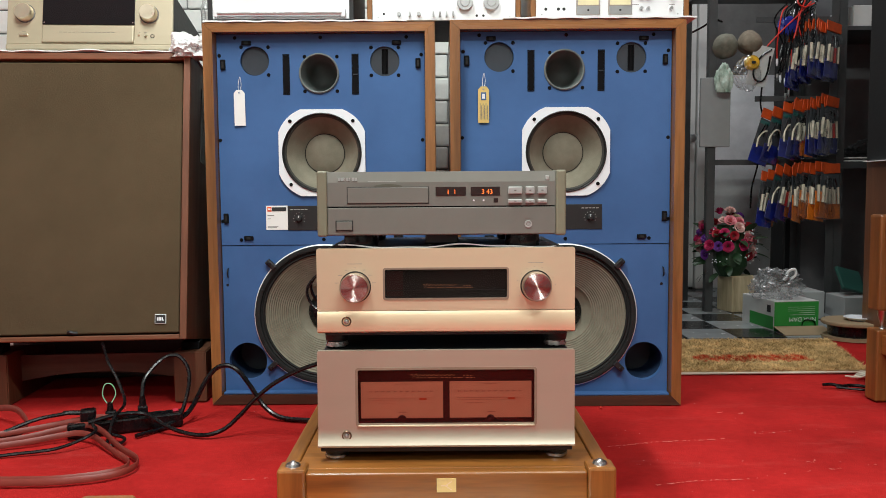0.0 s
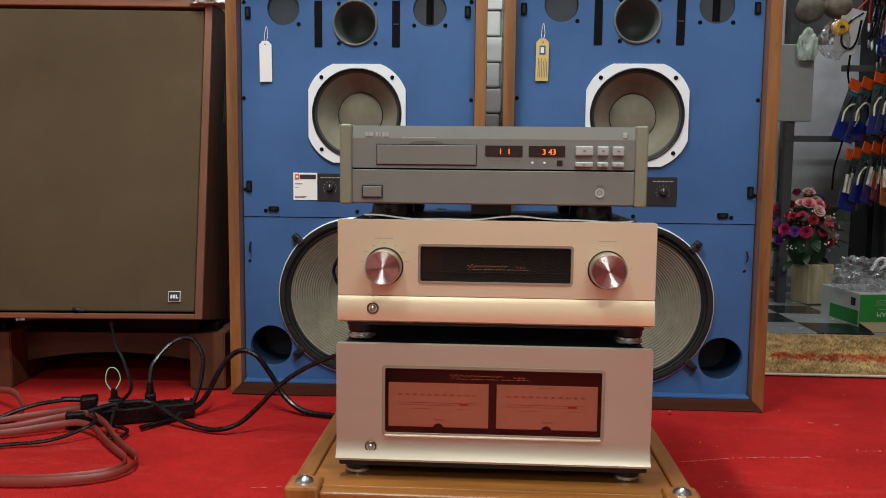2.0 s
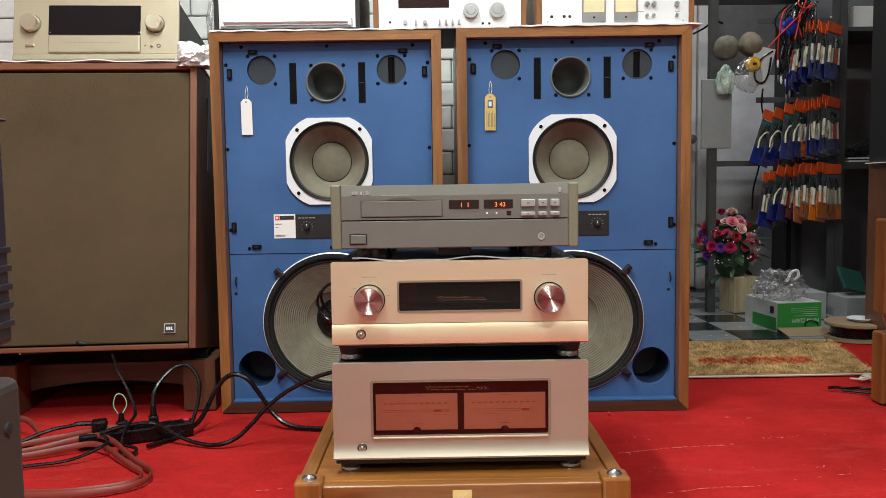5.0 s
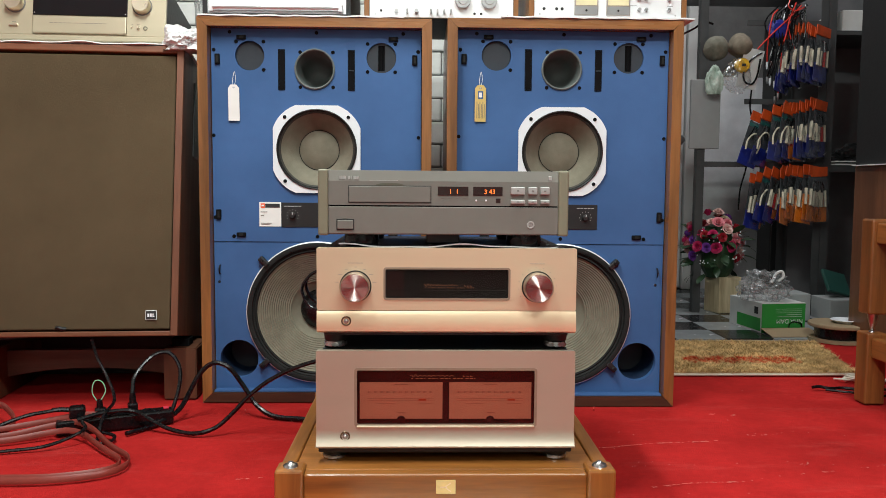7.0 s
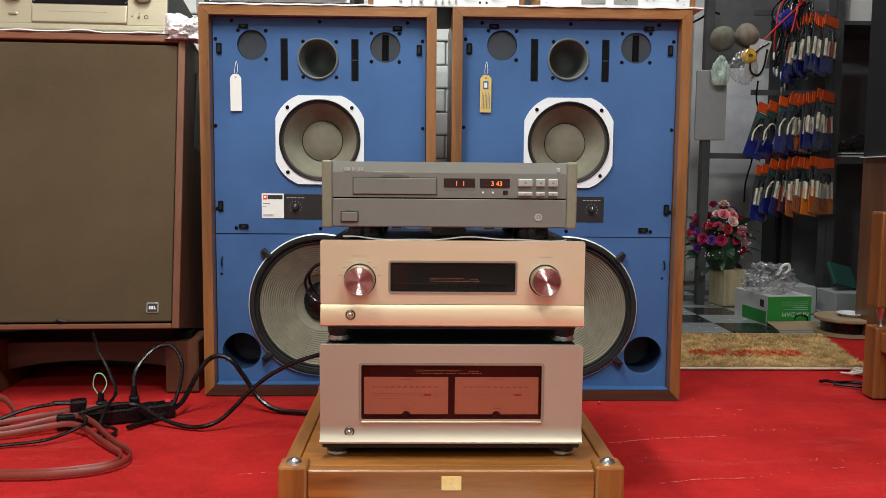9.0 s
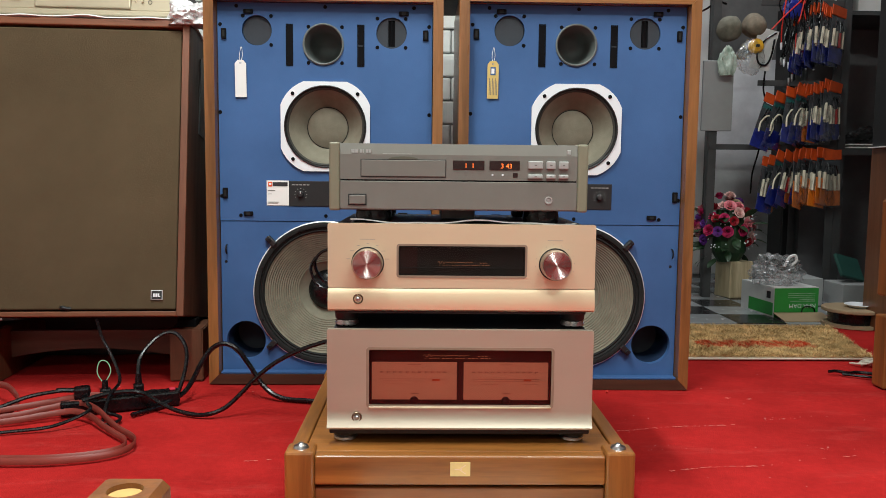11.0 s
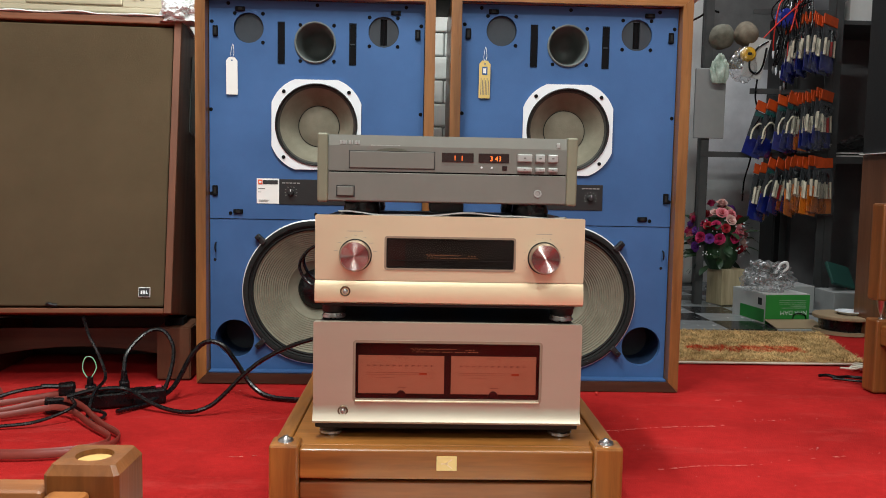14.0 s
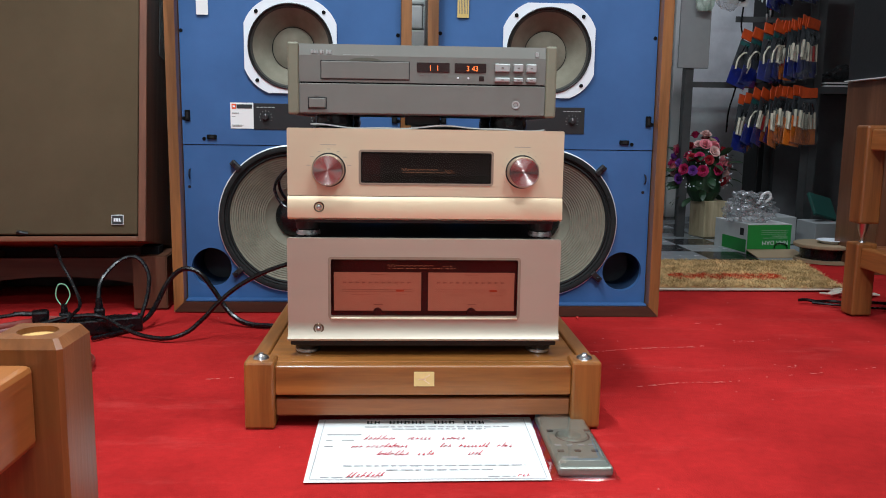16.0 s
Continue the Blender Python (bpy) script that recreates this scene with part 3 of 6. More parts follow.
        part("emblem", bars([(-0.157, -0.1455, 0.5425, 0.5555)], Y - 0.0016), "print_org", cd)
        part("banner", bars([(-0.1445, -0.104, 0.5435, 0.5545)], Y - 0.0016), "print", cd)
        part("lettering", bars([(-0.157, -0.1385, 0.5305, 0.5325), (-0.157, -0.148, 0.5215, 0.5228), (-0.157, -0.127, 0.4995, 0.5008), (-0.157, -0.131, 0.4965, 0.4978)], Y - 0.0016), "print_soft", cd)
        part("emblem_mark", bars([(-0.1545, -0.148, 0.5465, 0.5515)], Y - 0.0023), "paper", cd)
    # hanging price tag
    tg = thing("hanging_tag", (0, 0, 0), taglabel, "tag")
    tg.matrix_basis = t.matrix_basis.copy()
    body = [(-0.0150, -0.049), (0.0150, -0.049), (0.0150, 0.040), (0.0075, 0.049), (-0.0075, 0.049), (-0.0150, 0.040)]
    q = pose(-0.226, Y - 0.008, 0.831, 3, 0, 4)
    b = plate(body, [circle(0, 0.041, 0.0025, 12)], 0, 0.0008)
    bmesh.ops.transform(b, matrix=q, verts=b.verts)
    cardp = part("card", b, tagmat, tg)
    part("string", tube([(-0.2255, Y - 0.0085, 0.870), (-0.229, Y - 0.007, 0.890), (-0.2245, Y - 0.004, 0.916), (-0.221, Y - 0.006, 0.893), (-0.2262, Y - 0.009, 0.872)], 0.0006, 5), "paper", tg)
    if tagmat == "tag_y":
        b = bars([(-0.007, 0.007, 0.012, 0.033)], 0)
        bmesh.ops.transform(b, matrix=q, verts=b.verts)
        part("emblem", b, "blue", tg)
        b = bars([(-0.0045, 0.0035, 0.016, 0.029)], -0.0007)
        bmesh.ops.transform(b, matrix=q, verts=b.verts)
        part("emblem_mark", b, "paper", tg)
        b = bars([(-0.010 + 0.004 * k, -0.0085 + 0.004 * k, -0.04, 0.004 - 0.006 * (k % 2)) for k in range(6)], 0)
        bmesh.ops.transform(b, matrix=q, verts=b.verts)
        part("lettering", b, "print_soft", tg)
    return t


monitor((-0.201, 2.233, 0), 0, True, "paper", "blank white card price tag hanging on a string", "walnut studio monitor with blue baffle and white tag", 1.058, 0.7055)
monitor((0.4740, 2.190, 0), 0, True, "tag_y", "yellow printed card tag hanging on a string", "walnut studio monitor with blue baffle and yellow tag", 1.053, 0.7025)


# ---- grille-fronted loudspeaker on its slanted stand ----
def brown_speaker():
    t = thing("grille_loudspeaker", (-0.880, 2.147, 0.200), "reddish walnut loudspeaker with brown cloth grille, leaning back", "loudspeaker", 3.8, -10.5)
    W, H, D = 0.316, 0.805, 0.42
    f = 0.020
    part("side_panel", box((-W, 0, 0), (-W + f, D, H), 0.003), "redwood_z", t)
    # Right side darkened for the gap's shade; its edge strip keeps the wood tone.
    sd = part("side_panel", box((W - f, 0, 0), (W, D, H), 0.003), "shaded_wood_z", t)
    part("edge_strip", box((W - f + 0.001, -0.0015, 0.001), (W - 0.001, 0.002, H - 0.001), 0.0008), "redwood_z", sd)
    # Black strip for the label outline on the side.
    part("side_label", box((W - 0.001, 0.13, 0.52), (W + 0.0025, 0.20, 0.74), 0.0005), "black", sd)
    part("top_panel", box((-W + f, 0.001, H - f), (W - f, D, H), 0.003), "redwood_x", t)
    part("bottom_panel", box((-W + f, 0.001, 0), (W - f, D, 0.014), 0.003), "redwood_x", t)
    part("back_panel", box((-W + f, D - 0.02, f), (W - f, D - 0.003, H - f)), "case", t)
    g = part("grille", box((-W + f + 0.003, 0.008, 0.018), (W - f - 0.003, 0.03, H - f - 0.006), 0.005, 3), "grille", t, "brown woven grille cloth")
    em = part("emblem", box((0.2290, 0.0035, 0.0430), (0.2590, 0.008, 0.0690), 0.001), "silver_amp", g, "small oblong black and silver badge")
    part("emblem_field", box((0.2306, 0.003, 0.0446), (0.2574, 0.0036, 0.0674)), "print", em)
    part("emblem_mark", bars([(0.2350, 0.2395, 0.0515, 0.0605), (0.2410, 0.2465, 0.0515, 0.0605), (0.2480, 0.2510, 0.0515, 0.0605), (0.2510, 0.2535, 0.0515, 0.0540)], 0.0031), "white", em)
    part("pull_tab", tube([(0.000, 0.006, 0.024), (0.008, -0.002, 0.024), (0.018, 0.002, 0.021), (0.024, 0.006, 0.022)], 0.005, 8), "black", g)
    s = thing("speaker_stand", (-0.865, 2.245, 0), "low reddish wooden speaker stand with slanted top", "speaker stand", 3.8)
    under = [(0.0, 0.146), (0.150, 0.146), (0.330, 0.113)]       # tops of the legs, cut to the loudspeaker's slant
    for x in (-0.27, 0.277):
        b = bmesh.new()
        prof = [(0.0, 0.0)] + under + [(0.33, 0.0)]
        va, vb = ([b.verts.new((x + e, y, z)) for y, z in prof] for e in (-0.045, 0.045))
        b.faces.new(va)
        b.faces.new(vb)
        for k in range(5):
            b.faces.new((va[k], va[(k + 1) % 5], vb[(k + 1) % 5], vb[k]))
        bmesh.ops.bevel(b, geom=b.edges[:], offset=0.003, segments=2, affect="EDGES")
        leg = part("leg", b, "shaded_wood_z", s)
        # Added black block stands in for the dark gap above the leg.
        part("gap_block", box((x - 0.03, 0.03, 0.146), (x + 0.02, 0.08, 0.168), 0.002), "void", leg, "black block filling the shaded gap")
    arch = [(-0.225 + 0.4570 * k / 16, 0.052 + 0.024 * (1 - ((k - 8) / 8) ** 2)) for k in range(17)]
    part("front_board", plate(arch + [(0.232, 0.128), (-0.225, 0.128)], [], 0.085, 0.022), "shaded_wood_x", s, "dark board with a shallow arch")
    # Black board added to darken the space under the loudspeaker.
    part("back_board", box((-0.360, 0.335, 0.0), (0.330, 0.350, 0.175), 0.003), "case", s, "black back board standing in for shade")


brown_speaker()


# ---- the electronics on the wooden stand ----
def round_feet(t, xs, ys, z0, z1, r=0.019):
    for x in xs:
        for y in ys:
            h = z1 - z0
            f = part("foot", lathe([(0, h), (r * 1.25, h), (r * 1.10, h * 0.33), (r * 0.9, h * 0.27), (0, h * 0.27)], (x, y, z0), None, 24), "black", t, "", True)
            part("foot_base", lathe([(0, h * 0.268), (r * 1.02, h * 0.268), (r * 1.06, h * 0.04), (r * 1.0, 0), (0, 0)], (x, y, z0), None, 28), "footsteel", f, "dark steel foot", True)
            part("foot_ring", lathe([(r * 1.03, 0.0056), (r * 1.12, 0.0054), (r * 1.13, 0.0026), (r * 1.03, 0.0022)], (x, y, z0), None, 28), "steel", f, "bright steel ring", True)


def cd_player():
    t = thing("disc_player", (0.130, 1.452, 0.497), "grey metal disc player with olive end cheeks", "disc player")
    z = 0.022
    for s in (-1, 1):
        part("end_cheek", box((s * 0.2145 - 0.009, -0.004, z - 0.001), (s * 0.2145 + 0.009, 0.30, z + 0.1165), 0.0035, 3), "cd_side", t, "olive-grey end cheek")
    bd = part("body", box((-0.2052, 0.012, z), (0.2052, 0.295, z + 0.115), 0.001), "cd_top", t)
    # upper fascia leans back along its top
    b = bmesh.new()
    pr = [(0.0, 0.0530), (0.0, 0.0960), (0.004, 0.1145), (0.014, 0.1145), (0.014, 0.0530)]
    va = [b.verts.new((-0.2052, y, z + h)) for y, h in pr]
    vb = [b.verts.new((0.2052, y, z + h)) for y, h in pr]
    b.faces.new(va)
    b.faces.new(vb)
    for i in range(len(pr)):
        j = (i + 1) % len(pr)
        b.faces.new((va[i], va[j], vb[j], vb[i]))
    up = part("upper_fascia", b, "cd", t)
    lw = part("lower_fascia", box((-0.2052, -0.001, z + 0.002), (0.2052, 0.0125, z + 0.0505), 0.001), "cd", t)
    part("seam", box((-0.204, 0.003, z + 0.0500), (0.204, 0.011, z + 0.0535)), "void", t)
    tr = part("disc_tray", box((-0.1685, -0.002, z + 0.0585), (-0.0235, 0.004, z + 0.0865), 0.0008), "cd", up)
    part("tray_gap", plate(rect(-0.1697, -0.0223, z + 0.0572, z + 0.0878), [rect(-0.1686, -0.0234, z + 0.0584, z + 0.0866)], -0.0008, 0.0008), "print", up)
    b = bmesh.new()
    vs = [b.verts.new((-0.096 + 0.026 * math.cos(a), 0, z + 0.0880 + 0.0048 * math.sin(a))) for a in [math.pi * k / 14 for k in range(15)]]
    b.faces.new(vs)
    ex = bmesh.ops.extrude_face_region(b, geom=b.faces[:])
    bmesh.ops.translate(b, vec=(0, -0.0012, 0), verts=[v for v in ex["geom"] if isinstance(v, bmesh.types.BMVert)])
    part("tray_thumb_arc", b, "olive_dark", up)
    for x0, x1, digits, xs in ((-0.0105, 0.0438, "1  1", 0.018), (0.0525, 0.105, "3 43", 0.082)):
        ds = part("display", box((x0, -0.0012, z + 0.0712), (x1, 0.003, z + 0.0868), 0.0004), "disp", up, "dark red display window")
        text("digits", digits, 0.0115, "glow", ds, pose(xs, -0.0014, z + 0.0742, 90, 0, 0), "glowing orange digits")
    for x0, x1 in ((0.1195, 0.1450), (0.1508, 0.1670), (0.1725, 0.1892)):
        bt = part("button", box((x0, -0.005, z + 0.0735), (x1, 0.002, z + 0.0868), 0.0015), "silver_btn", up)
        part("button_mark", bars([((x0 + x1) / 2 - 0.002, (x0 + x1) / 2 + 0.002, z + 0.079, z + 0.081)], -0.005), "print_soft", bt)
        b2 = part("button", box((x0, -0.005, z + 0.0570), (x1, 0.002, z + 0.0642), 0.0015), "silver_btn", up)
        part("button_mark", bars([((x0 + x1) / 2 - 0.002, (x0 + x1) / 2 + 0.002, z + 0.060, z + 0.0612)], -0.005), "print_soft", b2)
        part("lettering", bars([(x0 + 0.001, x0 + 0.011, z + 0.0672, z + 0.0682)], 0), "print_soft", up)
    for x in (0.058, 0.0755):
        part("indicator_lamp", lathe(disc(0.0018, 0.0012, 0.0005), (x, 0, z + 0.0625), FACE, 10), "white", up)
    part("sensor_window", box((0.0935, -0.001, z + 0.0585), (0.1015, 0.002, z + 0.0662), 0.0004), "disp", up)
    part("lettering", bars([(-0.005 + 0.013 * k, 0.001 + 0.013 * k, z + 0.0660, z + 0.0672) for k in range(4)] + [(-0.002 + 0.013 * k, 0.0 + 0.013 * k, z + 0.0615, z + 0.0625) for k in range(4)], 0), "print_soft", up)
    # maker's mark stands on the sloping strip
    nm = bmesh.new()
    for k, w in enumerate((0.0042, 0.0046, 0.0016, 0.0038, 0.0016, 0.0042, 0.0040)):
        x = -0.1855 + 0.0050 * k
        add_box(nm, (x, -0.0006, z + 0.0985), (x + w, 0.0025, z + 0.1045))
    part("name_plate", nm, "silver_btn", up, "raised silver maker's mark")
    part("shield_mark", box((0.187, -0.0006, z + 0.0985), (0.193, 0.005, z + 0.1065), 0.0008), "silver_btn", up)
    part("model_line", bars([(-0.132, -0.082, z + 0.0965, z + 0.0976)], 0.0008), "silver_btn", up)
    pb = part("power_button", box((-0.1890, -0.0045, z + 0.0105), (-0.1612, 0.002, z + 0.0260), 0.001), "cd", lw)
    part("button_gap", plate(rect(-0.1908, -0.1594, z + 0.0088, z + 0.0278), [rect(-0.1892, -0.161, z + 0.0104, z + 0.0262)], -0.002, 0.0012), "print", lw)
    part("lettering", bars([(-0.180, -0.171, z + 0.0295, z + 0.0304), (0.150, 0.162, z + 0.0295, z + 0.0304)], -0.001), "print_soft", lw)
    hp = part("headphone_socket", lathe([(0.0068, 0.0), (0.0068, 0.0012), (0.0052, 0.0016), (0.0038, 0.001), (0.003, -0.004), (0, -0.004)], (0.156, -0.001, z + 0.0195), FACE, 24), "silver_btn", lw, "", True)
    part("socket_core", lathe([(0, 0.0008), (0.0030, 0.0006), (0.0036, -0.002), (0, -0.002)], (0.156, -0.001, z + 0.0195), FACE, 20), "satin_pin", hp, "", True)
    for x in (-0.150, 0.150):
        for y in (0.05, 0.25):
            part("foot", lathe([(0, 0.022), (0.031, 0.022), (0.033, 0.008), (0.031, 0.0), (0, 0.0)], (x, y, 0), None, 28), "rubber", t, "", True)
    part("transport_lock", box((-0.03, 0.03, 0.006), (0.03, 0.2, 0.0222), 0.002), "case", t)


def script_line(w, z, y):
    """An ornamental flourish too fine to read."""
    b = bmesh.new()
    pts = []
    for k in range(61):
        u = k / 60
        a = 0.0022 * math.exp(-((u - 0.18) / 0.16) ** 2) + 0.0012
        pts.append((-w / 2 + 0.62 * w * u, y, z + 0.003 + a * math.sin(u * 62) * (0.6 + 0.4 * math.sin(u * 17))))
    add_tube(b, pts, 0.00035, 4, 1, 1, False)
    for k in range(16):
        x = -w / 2 + w * (0.02 + 0.058 * k)
        add_box(b, (x, y - 0.0004, z - 0.0022), (x + w * (0.045 if k % 3 else 0.02), y, z - 0.0014))
    for k in range(3):
        x = w * (0.24 + 0.05 * k)
        add_box(b, (x, y - 0.0004, z + 0.001), (x + w * 0.03, y, z + 0.0018))
        add_box(b, (x, y - 0.0004, z + 0.001), (x + 0.0006, y, z + 0.0034))
    return b


def jack(parent, x, z, y):
    j = part("socket", lathe([(0.0090, 0), (0.0090, 0.0015), (0.0080, 0.0026), (0.0066, 0.0022), (0.0060, -0.003), (0, -0.003)], (x, y, z), FACE, 28), "bronze", parent, "dark bronze ring", True)
    part("socket_pin", lathe([(0, 0.0060), (0.0022, 0.0054), (0.0040, 0.0036), (0.0046, 0.0010), (0.0040, -0.002), (0, -0.002)], (x, y, z), FACE, 20), "steel", j, "bright rounded plug", True)


def lip(w, z0, z1, y, bulge, soft=False):
    """A lower panel bar that swells forward towards its foot."""
    b = bmesh.new()
    n = 9
    pr = []
    for k in range(n + 1):
        u = k / n
        pr.append((y - bulge * (1 - u) ** 2 * (1.0 if k else 0.7), z0 + (z1 - z0) * u) if soft else (y - bulge * math.sin(math.pi * (1 - u) ** 0.8 * 0.62) / math.sin(math.pi * 0.5), z0 + (z1 - z0) * u))
    pr = [(y + 0.006, z0 - 0.004)] + pr + [(y + 0.01, z1)]
    va = [b.verts.new((-w, yy, zz)) for yy, zz in pr]
    vb = [b.verts.new((w, yy, zz)) for yy, zz in pr]
    b.faces.new(va)
    b.faces.new(vb)
    for i in range(len(pr)):
        j = (i + 1) % len(pr)
        b.faces.new((va[i], va[j], vb[j], vb[i]))
    return b


def preamp():
    t = thing("preamplifier", (0.137, 1.450, 0.310), "champagne gold preamplifier with two turned knobs", "preamplifier")
    z = 0.036
    part("case", box((-0.226, 0.013, z + 0.002), (0.226, 0.40, z + 0.146), 0.002), "case", t)
    part("chassis_base", box((-0.222, 0.012, z - 0.010), (0.222, 0.39, z + 0.0015), 0.002), "case", t)
    fp = part("front_panel", plate(rect(-0.2335, 0.2335, z + 0.0372, z + 0.150, 0.003), [rect(-0.1125, 0.1125, z + 0.0575, z + 0.1135, 0.004)], 0, 0.012), "champagne", t)
    # Lip takes the paler champagne as its painted highlight.
    lp = part("lower_lip", lip(0.2335, z, z + 0.0362, 0.0, 0.0045), "champagne_lip", t, "", True)
    wf = part("window_bezel", plate(rect(-0.1140, 0.1140, z + 0.056, z + 0.115, 0.005), [rect(-0.1105, 0.1105, z + 0.0595, z + 0.1115, 0.003)], -0.0012, 0.003), "bezel", fp)
    part("window_back", box((-0.112, 0.010, z + 0.058), (0.112, 0.0125, z + 0.113)), "inner_dark", fp)
    # Dark red plate imitates the red reflection in the window glass.
    part("red_reflection", box((-0.1085, 0.007, z + 0.0625), (-0.078, 0.0098, z + 0.1085)), "inner_red", fp)
    part("shelf_line", box((-0.108, 0.004, z + 0.0720), (0.108, 0.0098, z + 0.0732)), "case", fp)
    sc = script_line(0.10, z + 0.079, 0.0099)
    bmesh.ops.translate(sc, vec=(0.008, 0, 0), verts=sc.verts)
    part("script", sc, "gold_glow_ink", fp, "fine gold script")
    part("window_glass", box((-0.1105, 0.0015, z + 0.0595), (0.1105, 0.0030, z + 0.1115)), "smoke", fp)
    for x in (-0.164, 0.163):
        k = part("knob", lathe([(0.0255, 0.0), (0.0262, 0.003), (0.0262, 0.0205), (0.0248, 0.0225)], (x, 0, z + 0.0808), FACE, 64), "knob_side", t, "", True)
        ob = part("knob_face", lathe([(0.0246, 0.0), (0.0240, 0.0012)] + [(0.0238 - 0.00028 * i, 0.0012 - (0.00011 if i % 2 else 0)) for i in range(84)] + [(0.0, 0.0012)], (0, 0, 0), FACE, 96), "knob", k, "turned knob face with radial sheen", True)
        ob.location = (x, -0.0225, z + 0.0808)
        part("knob_shadow_ring", lathe([(0.0285, 0.0008), (0.0270, 0.001), (0.0262, 0.0)], (x, 0, z + 0.0808), FACE, 48), "black", k)
        pr = [(x - 0.014, x + 0.013, z + 0.1220, z + 0.1230)]
        for a in ((12, 38, 142, 168, 90, 62, 118) if x < 0 else range(-20, 211, 23)):
            cx, cz = x + 0.0345 * math.cos(radians(a)), z + 0.0808 + 0.0345 * math.sin(radians(a))
            wd = (0.0035 if abs(a - 90) > 40 else 0.0022) if x < 0 else 0.0007
            pr.append((cx - wd, cx + wd, cz - 0.0004, cz + 0.0005))
        part("lettering", bars(pr, 0, 0.0003), "rose_print", fp)
    jack(lp, -0.1805, z + 0.0185, -0.0035)
    round_feet(t, (-0.205, 0.205), (0.05, 0.36), 0.0, 0.036)


def power_amp():
    t = thing("power_amplifier", (0.136, 1.438, 0.108), "rose silver power amplifier with two lit meters", "power amplifier")
    z = 0.022
    part("case", box((-0.226, 0.014, z + 0.002), (0.226, 0.42, z + 0.178), 0.002), "case", t)
    part("chassis_base", box((-0.222, 0.012, z - 0.009), (0.222, 0.41, z + 0.0015), 0.002), "case", t)
    fp = part("front_panel", plate(rect(-0.2330, 0.2330, z + 0.036, z + 0.182, 0.003), [rect(-0.1630, 0.1630, z + 0.045, z + 0.149, 0.005)], 0, 0.012), "rose", t)
    lp = part("lower_lip", lip(0.2330, z + 0.0065, z + 0.0362, 0.0, 0.012, True), "rose", t, "", True)
    part("window_bezel", plate(rect(-0.1645, 0.1645, z + 0.0425, z + 0.151, 0.006), [rect(-0.1600, 0.1600, z + 0.048, z + 0.1465, 0.003)], -0.0014, 0.004), "bezel", fp)
    # Pale gold strip paints the lit lower bevel of the window frame.
    part("lit_sill", box((-0.1605, -0.0040, z + 0.0425), (0.1605, 0.0012, z + 0.0462), 0.0015), "gold_knob", fp)
    part("window_back", box((-0.162, 0.011, z + 0.046), (0.162, 0.0125, z + 0.148)), "inner_red", fp)
    sc = script_line(0.13, z + 0.131, 0.0109)
    part("script", sc, "gold_glow_ink", fp, "fine gold script")
    for x0, x1 in ((-0.1555, -0.0058), (0.0062, 0.1555)):
        w = x1 - x0
        mt = part("meter", box((x0, 0.0075, z + 0.0555), (x1, 0.0108, z + 0.1225), 0.0006), "meter", fp, "backlit pink meter scale")
        pr = [(x0 + 0.09 * w, x0 + 0.9 * w, z + 0.0925, z + 0.0931), (x0 + 0.09 * w, x0 + 0.9 * w, z + 0.0890, z + 0.0894)]
        for k in range(11):
            cx = x0 + w * (0.12 + 0.074 * k)
            pr += [(cx - 0.0028, cx - 0.0004, z + 0.1036, z + 0.1066), (cx + 0.0004, cx + 0.0026, z + 0.1042, z + 0.1062)]
        pr += [(x0 + 0.42 * w, x0 + 0.58 * w, z + 0.1185, z + 0.1192), (x0 + 0.2 * w, x0 + 0.42 * w, z + 0.0835, z + 0.0840), (x0 + 0.70 * w, x0 + 0.88 * w, z + 0.0835, z + 0.0840), (x0 + 0.46 * w, x0 + 0.56 * w, z + 0.0660, z + 0.0675)]
        part("scale", bars(pr, 0.0075, 0.0003), "meter_ink", mt)
        part("red_zone", bars([(x0 + 0.71 * w, x0 + 0.80 * w, z + 0.0893, z + 0.0928)], 0.0075, 0.0004), "print_org", mt)
        part("pivot", lathe(disc(0.0080, 0.002), (x0 + w * 0.5, 0.0075, z + 0.0535), FACE, 20), "inner_red", mt)
    part("window_glass", box((-0.160, 0.0015, z + 0.048), (0.160, 0.0030, z + 0.1465)), "smoke", fp)
    jack(lp, -0.181, z + 0.0265, -0.0009)
    part("lettering", bars([(0.11 + 0.013 * k, 0.12 + 0.013 * k, z + 0.0235, z + 0.0245) for k in range(7)], -0.0008, 0.0004), "rose_print", lp)
    part("base_trim", box((-0.2295, 0.001, z - 0.004), (0.2295, 0.0118, z + 0.0045), 0.002), "case", t)
    round_feet(t, (-0.204, 0.204), (0.035, 0.38), 0.0, 0.022)


cd_player()
preamp()
power_amp()


def sheet_under_player():
    t = bmesh.new()
    nx, ny = 60, 16
    g = []
    for j in range(ny + 1):
        row = []
        for i in range(nx + 1):
            x, y = -0.195 + 0.395 * i / nx, 0.008 + 0.29 * j / ny
            e = 1.0 if j < 4 else 0.15
            z = 0.0005 + max(0, 1 - j / 4) * (0.0050 + 0.0028 * math.sin(x * 27 + 0.6) + 0.0012 * math.sin(x * 61))
            row.append(t.verts.new((x + 0.006 * math.sin(j), y, z)))
        g.append(row)
    for j in range(ny):
        for i in range(nx):
            t.faces.new((g[j][i], g[j][i + 1], g[j + 1][i + 1], g[j + 1][i]))
    ex = bmesh.ops.extrude_face_region(t, geom=t.faces[:])
    bmesh.ops.translate(t, vec=(0, 0, 0.0022), verts=[v for v in ex["geom"] if isinstance(v, bmesh.types.BMVert)])
    ob = part("foam_sheet", t, "foam_grey", None, "", True)
    ob.location = (0.137, 1.452, 0.4925)
    tagged(ob, "thin grey foam sheet under the disc player", "foam sheet")


sheet_under_player()


# ---- wooden stands ----
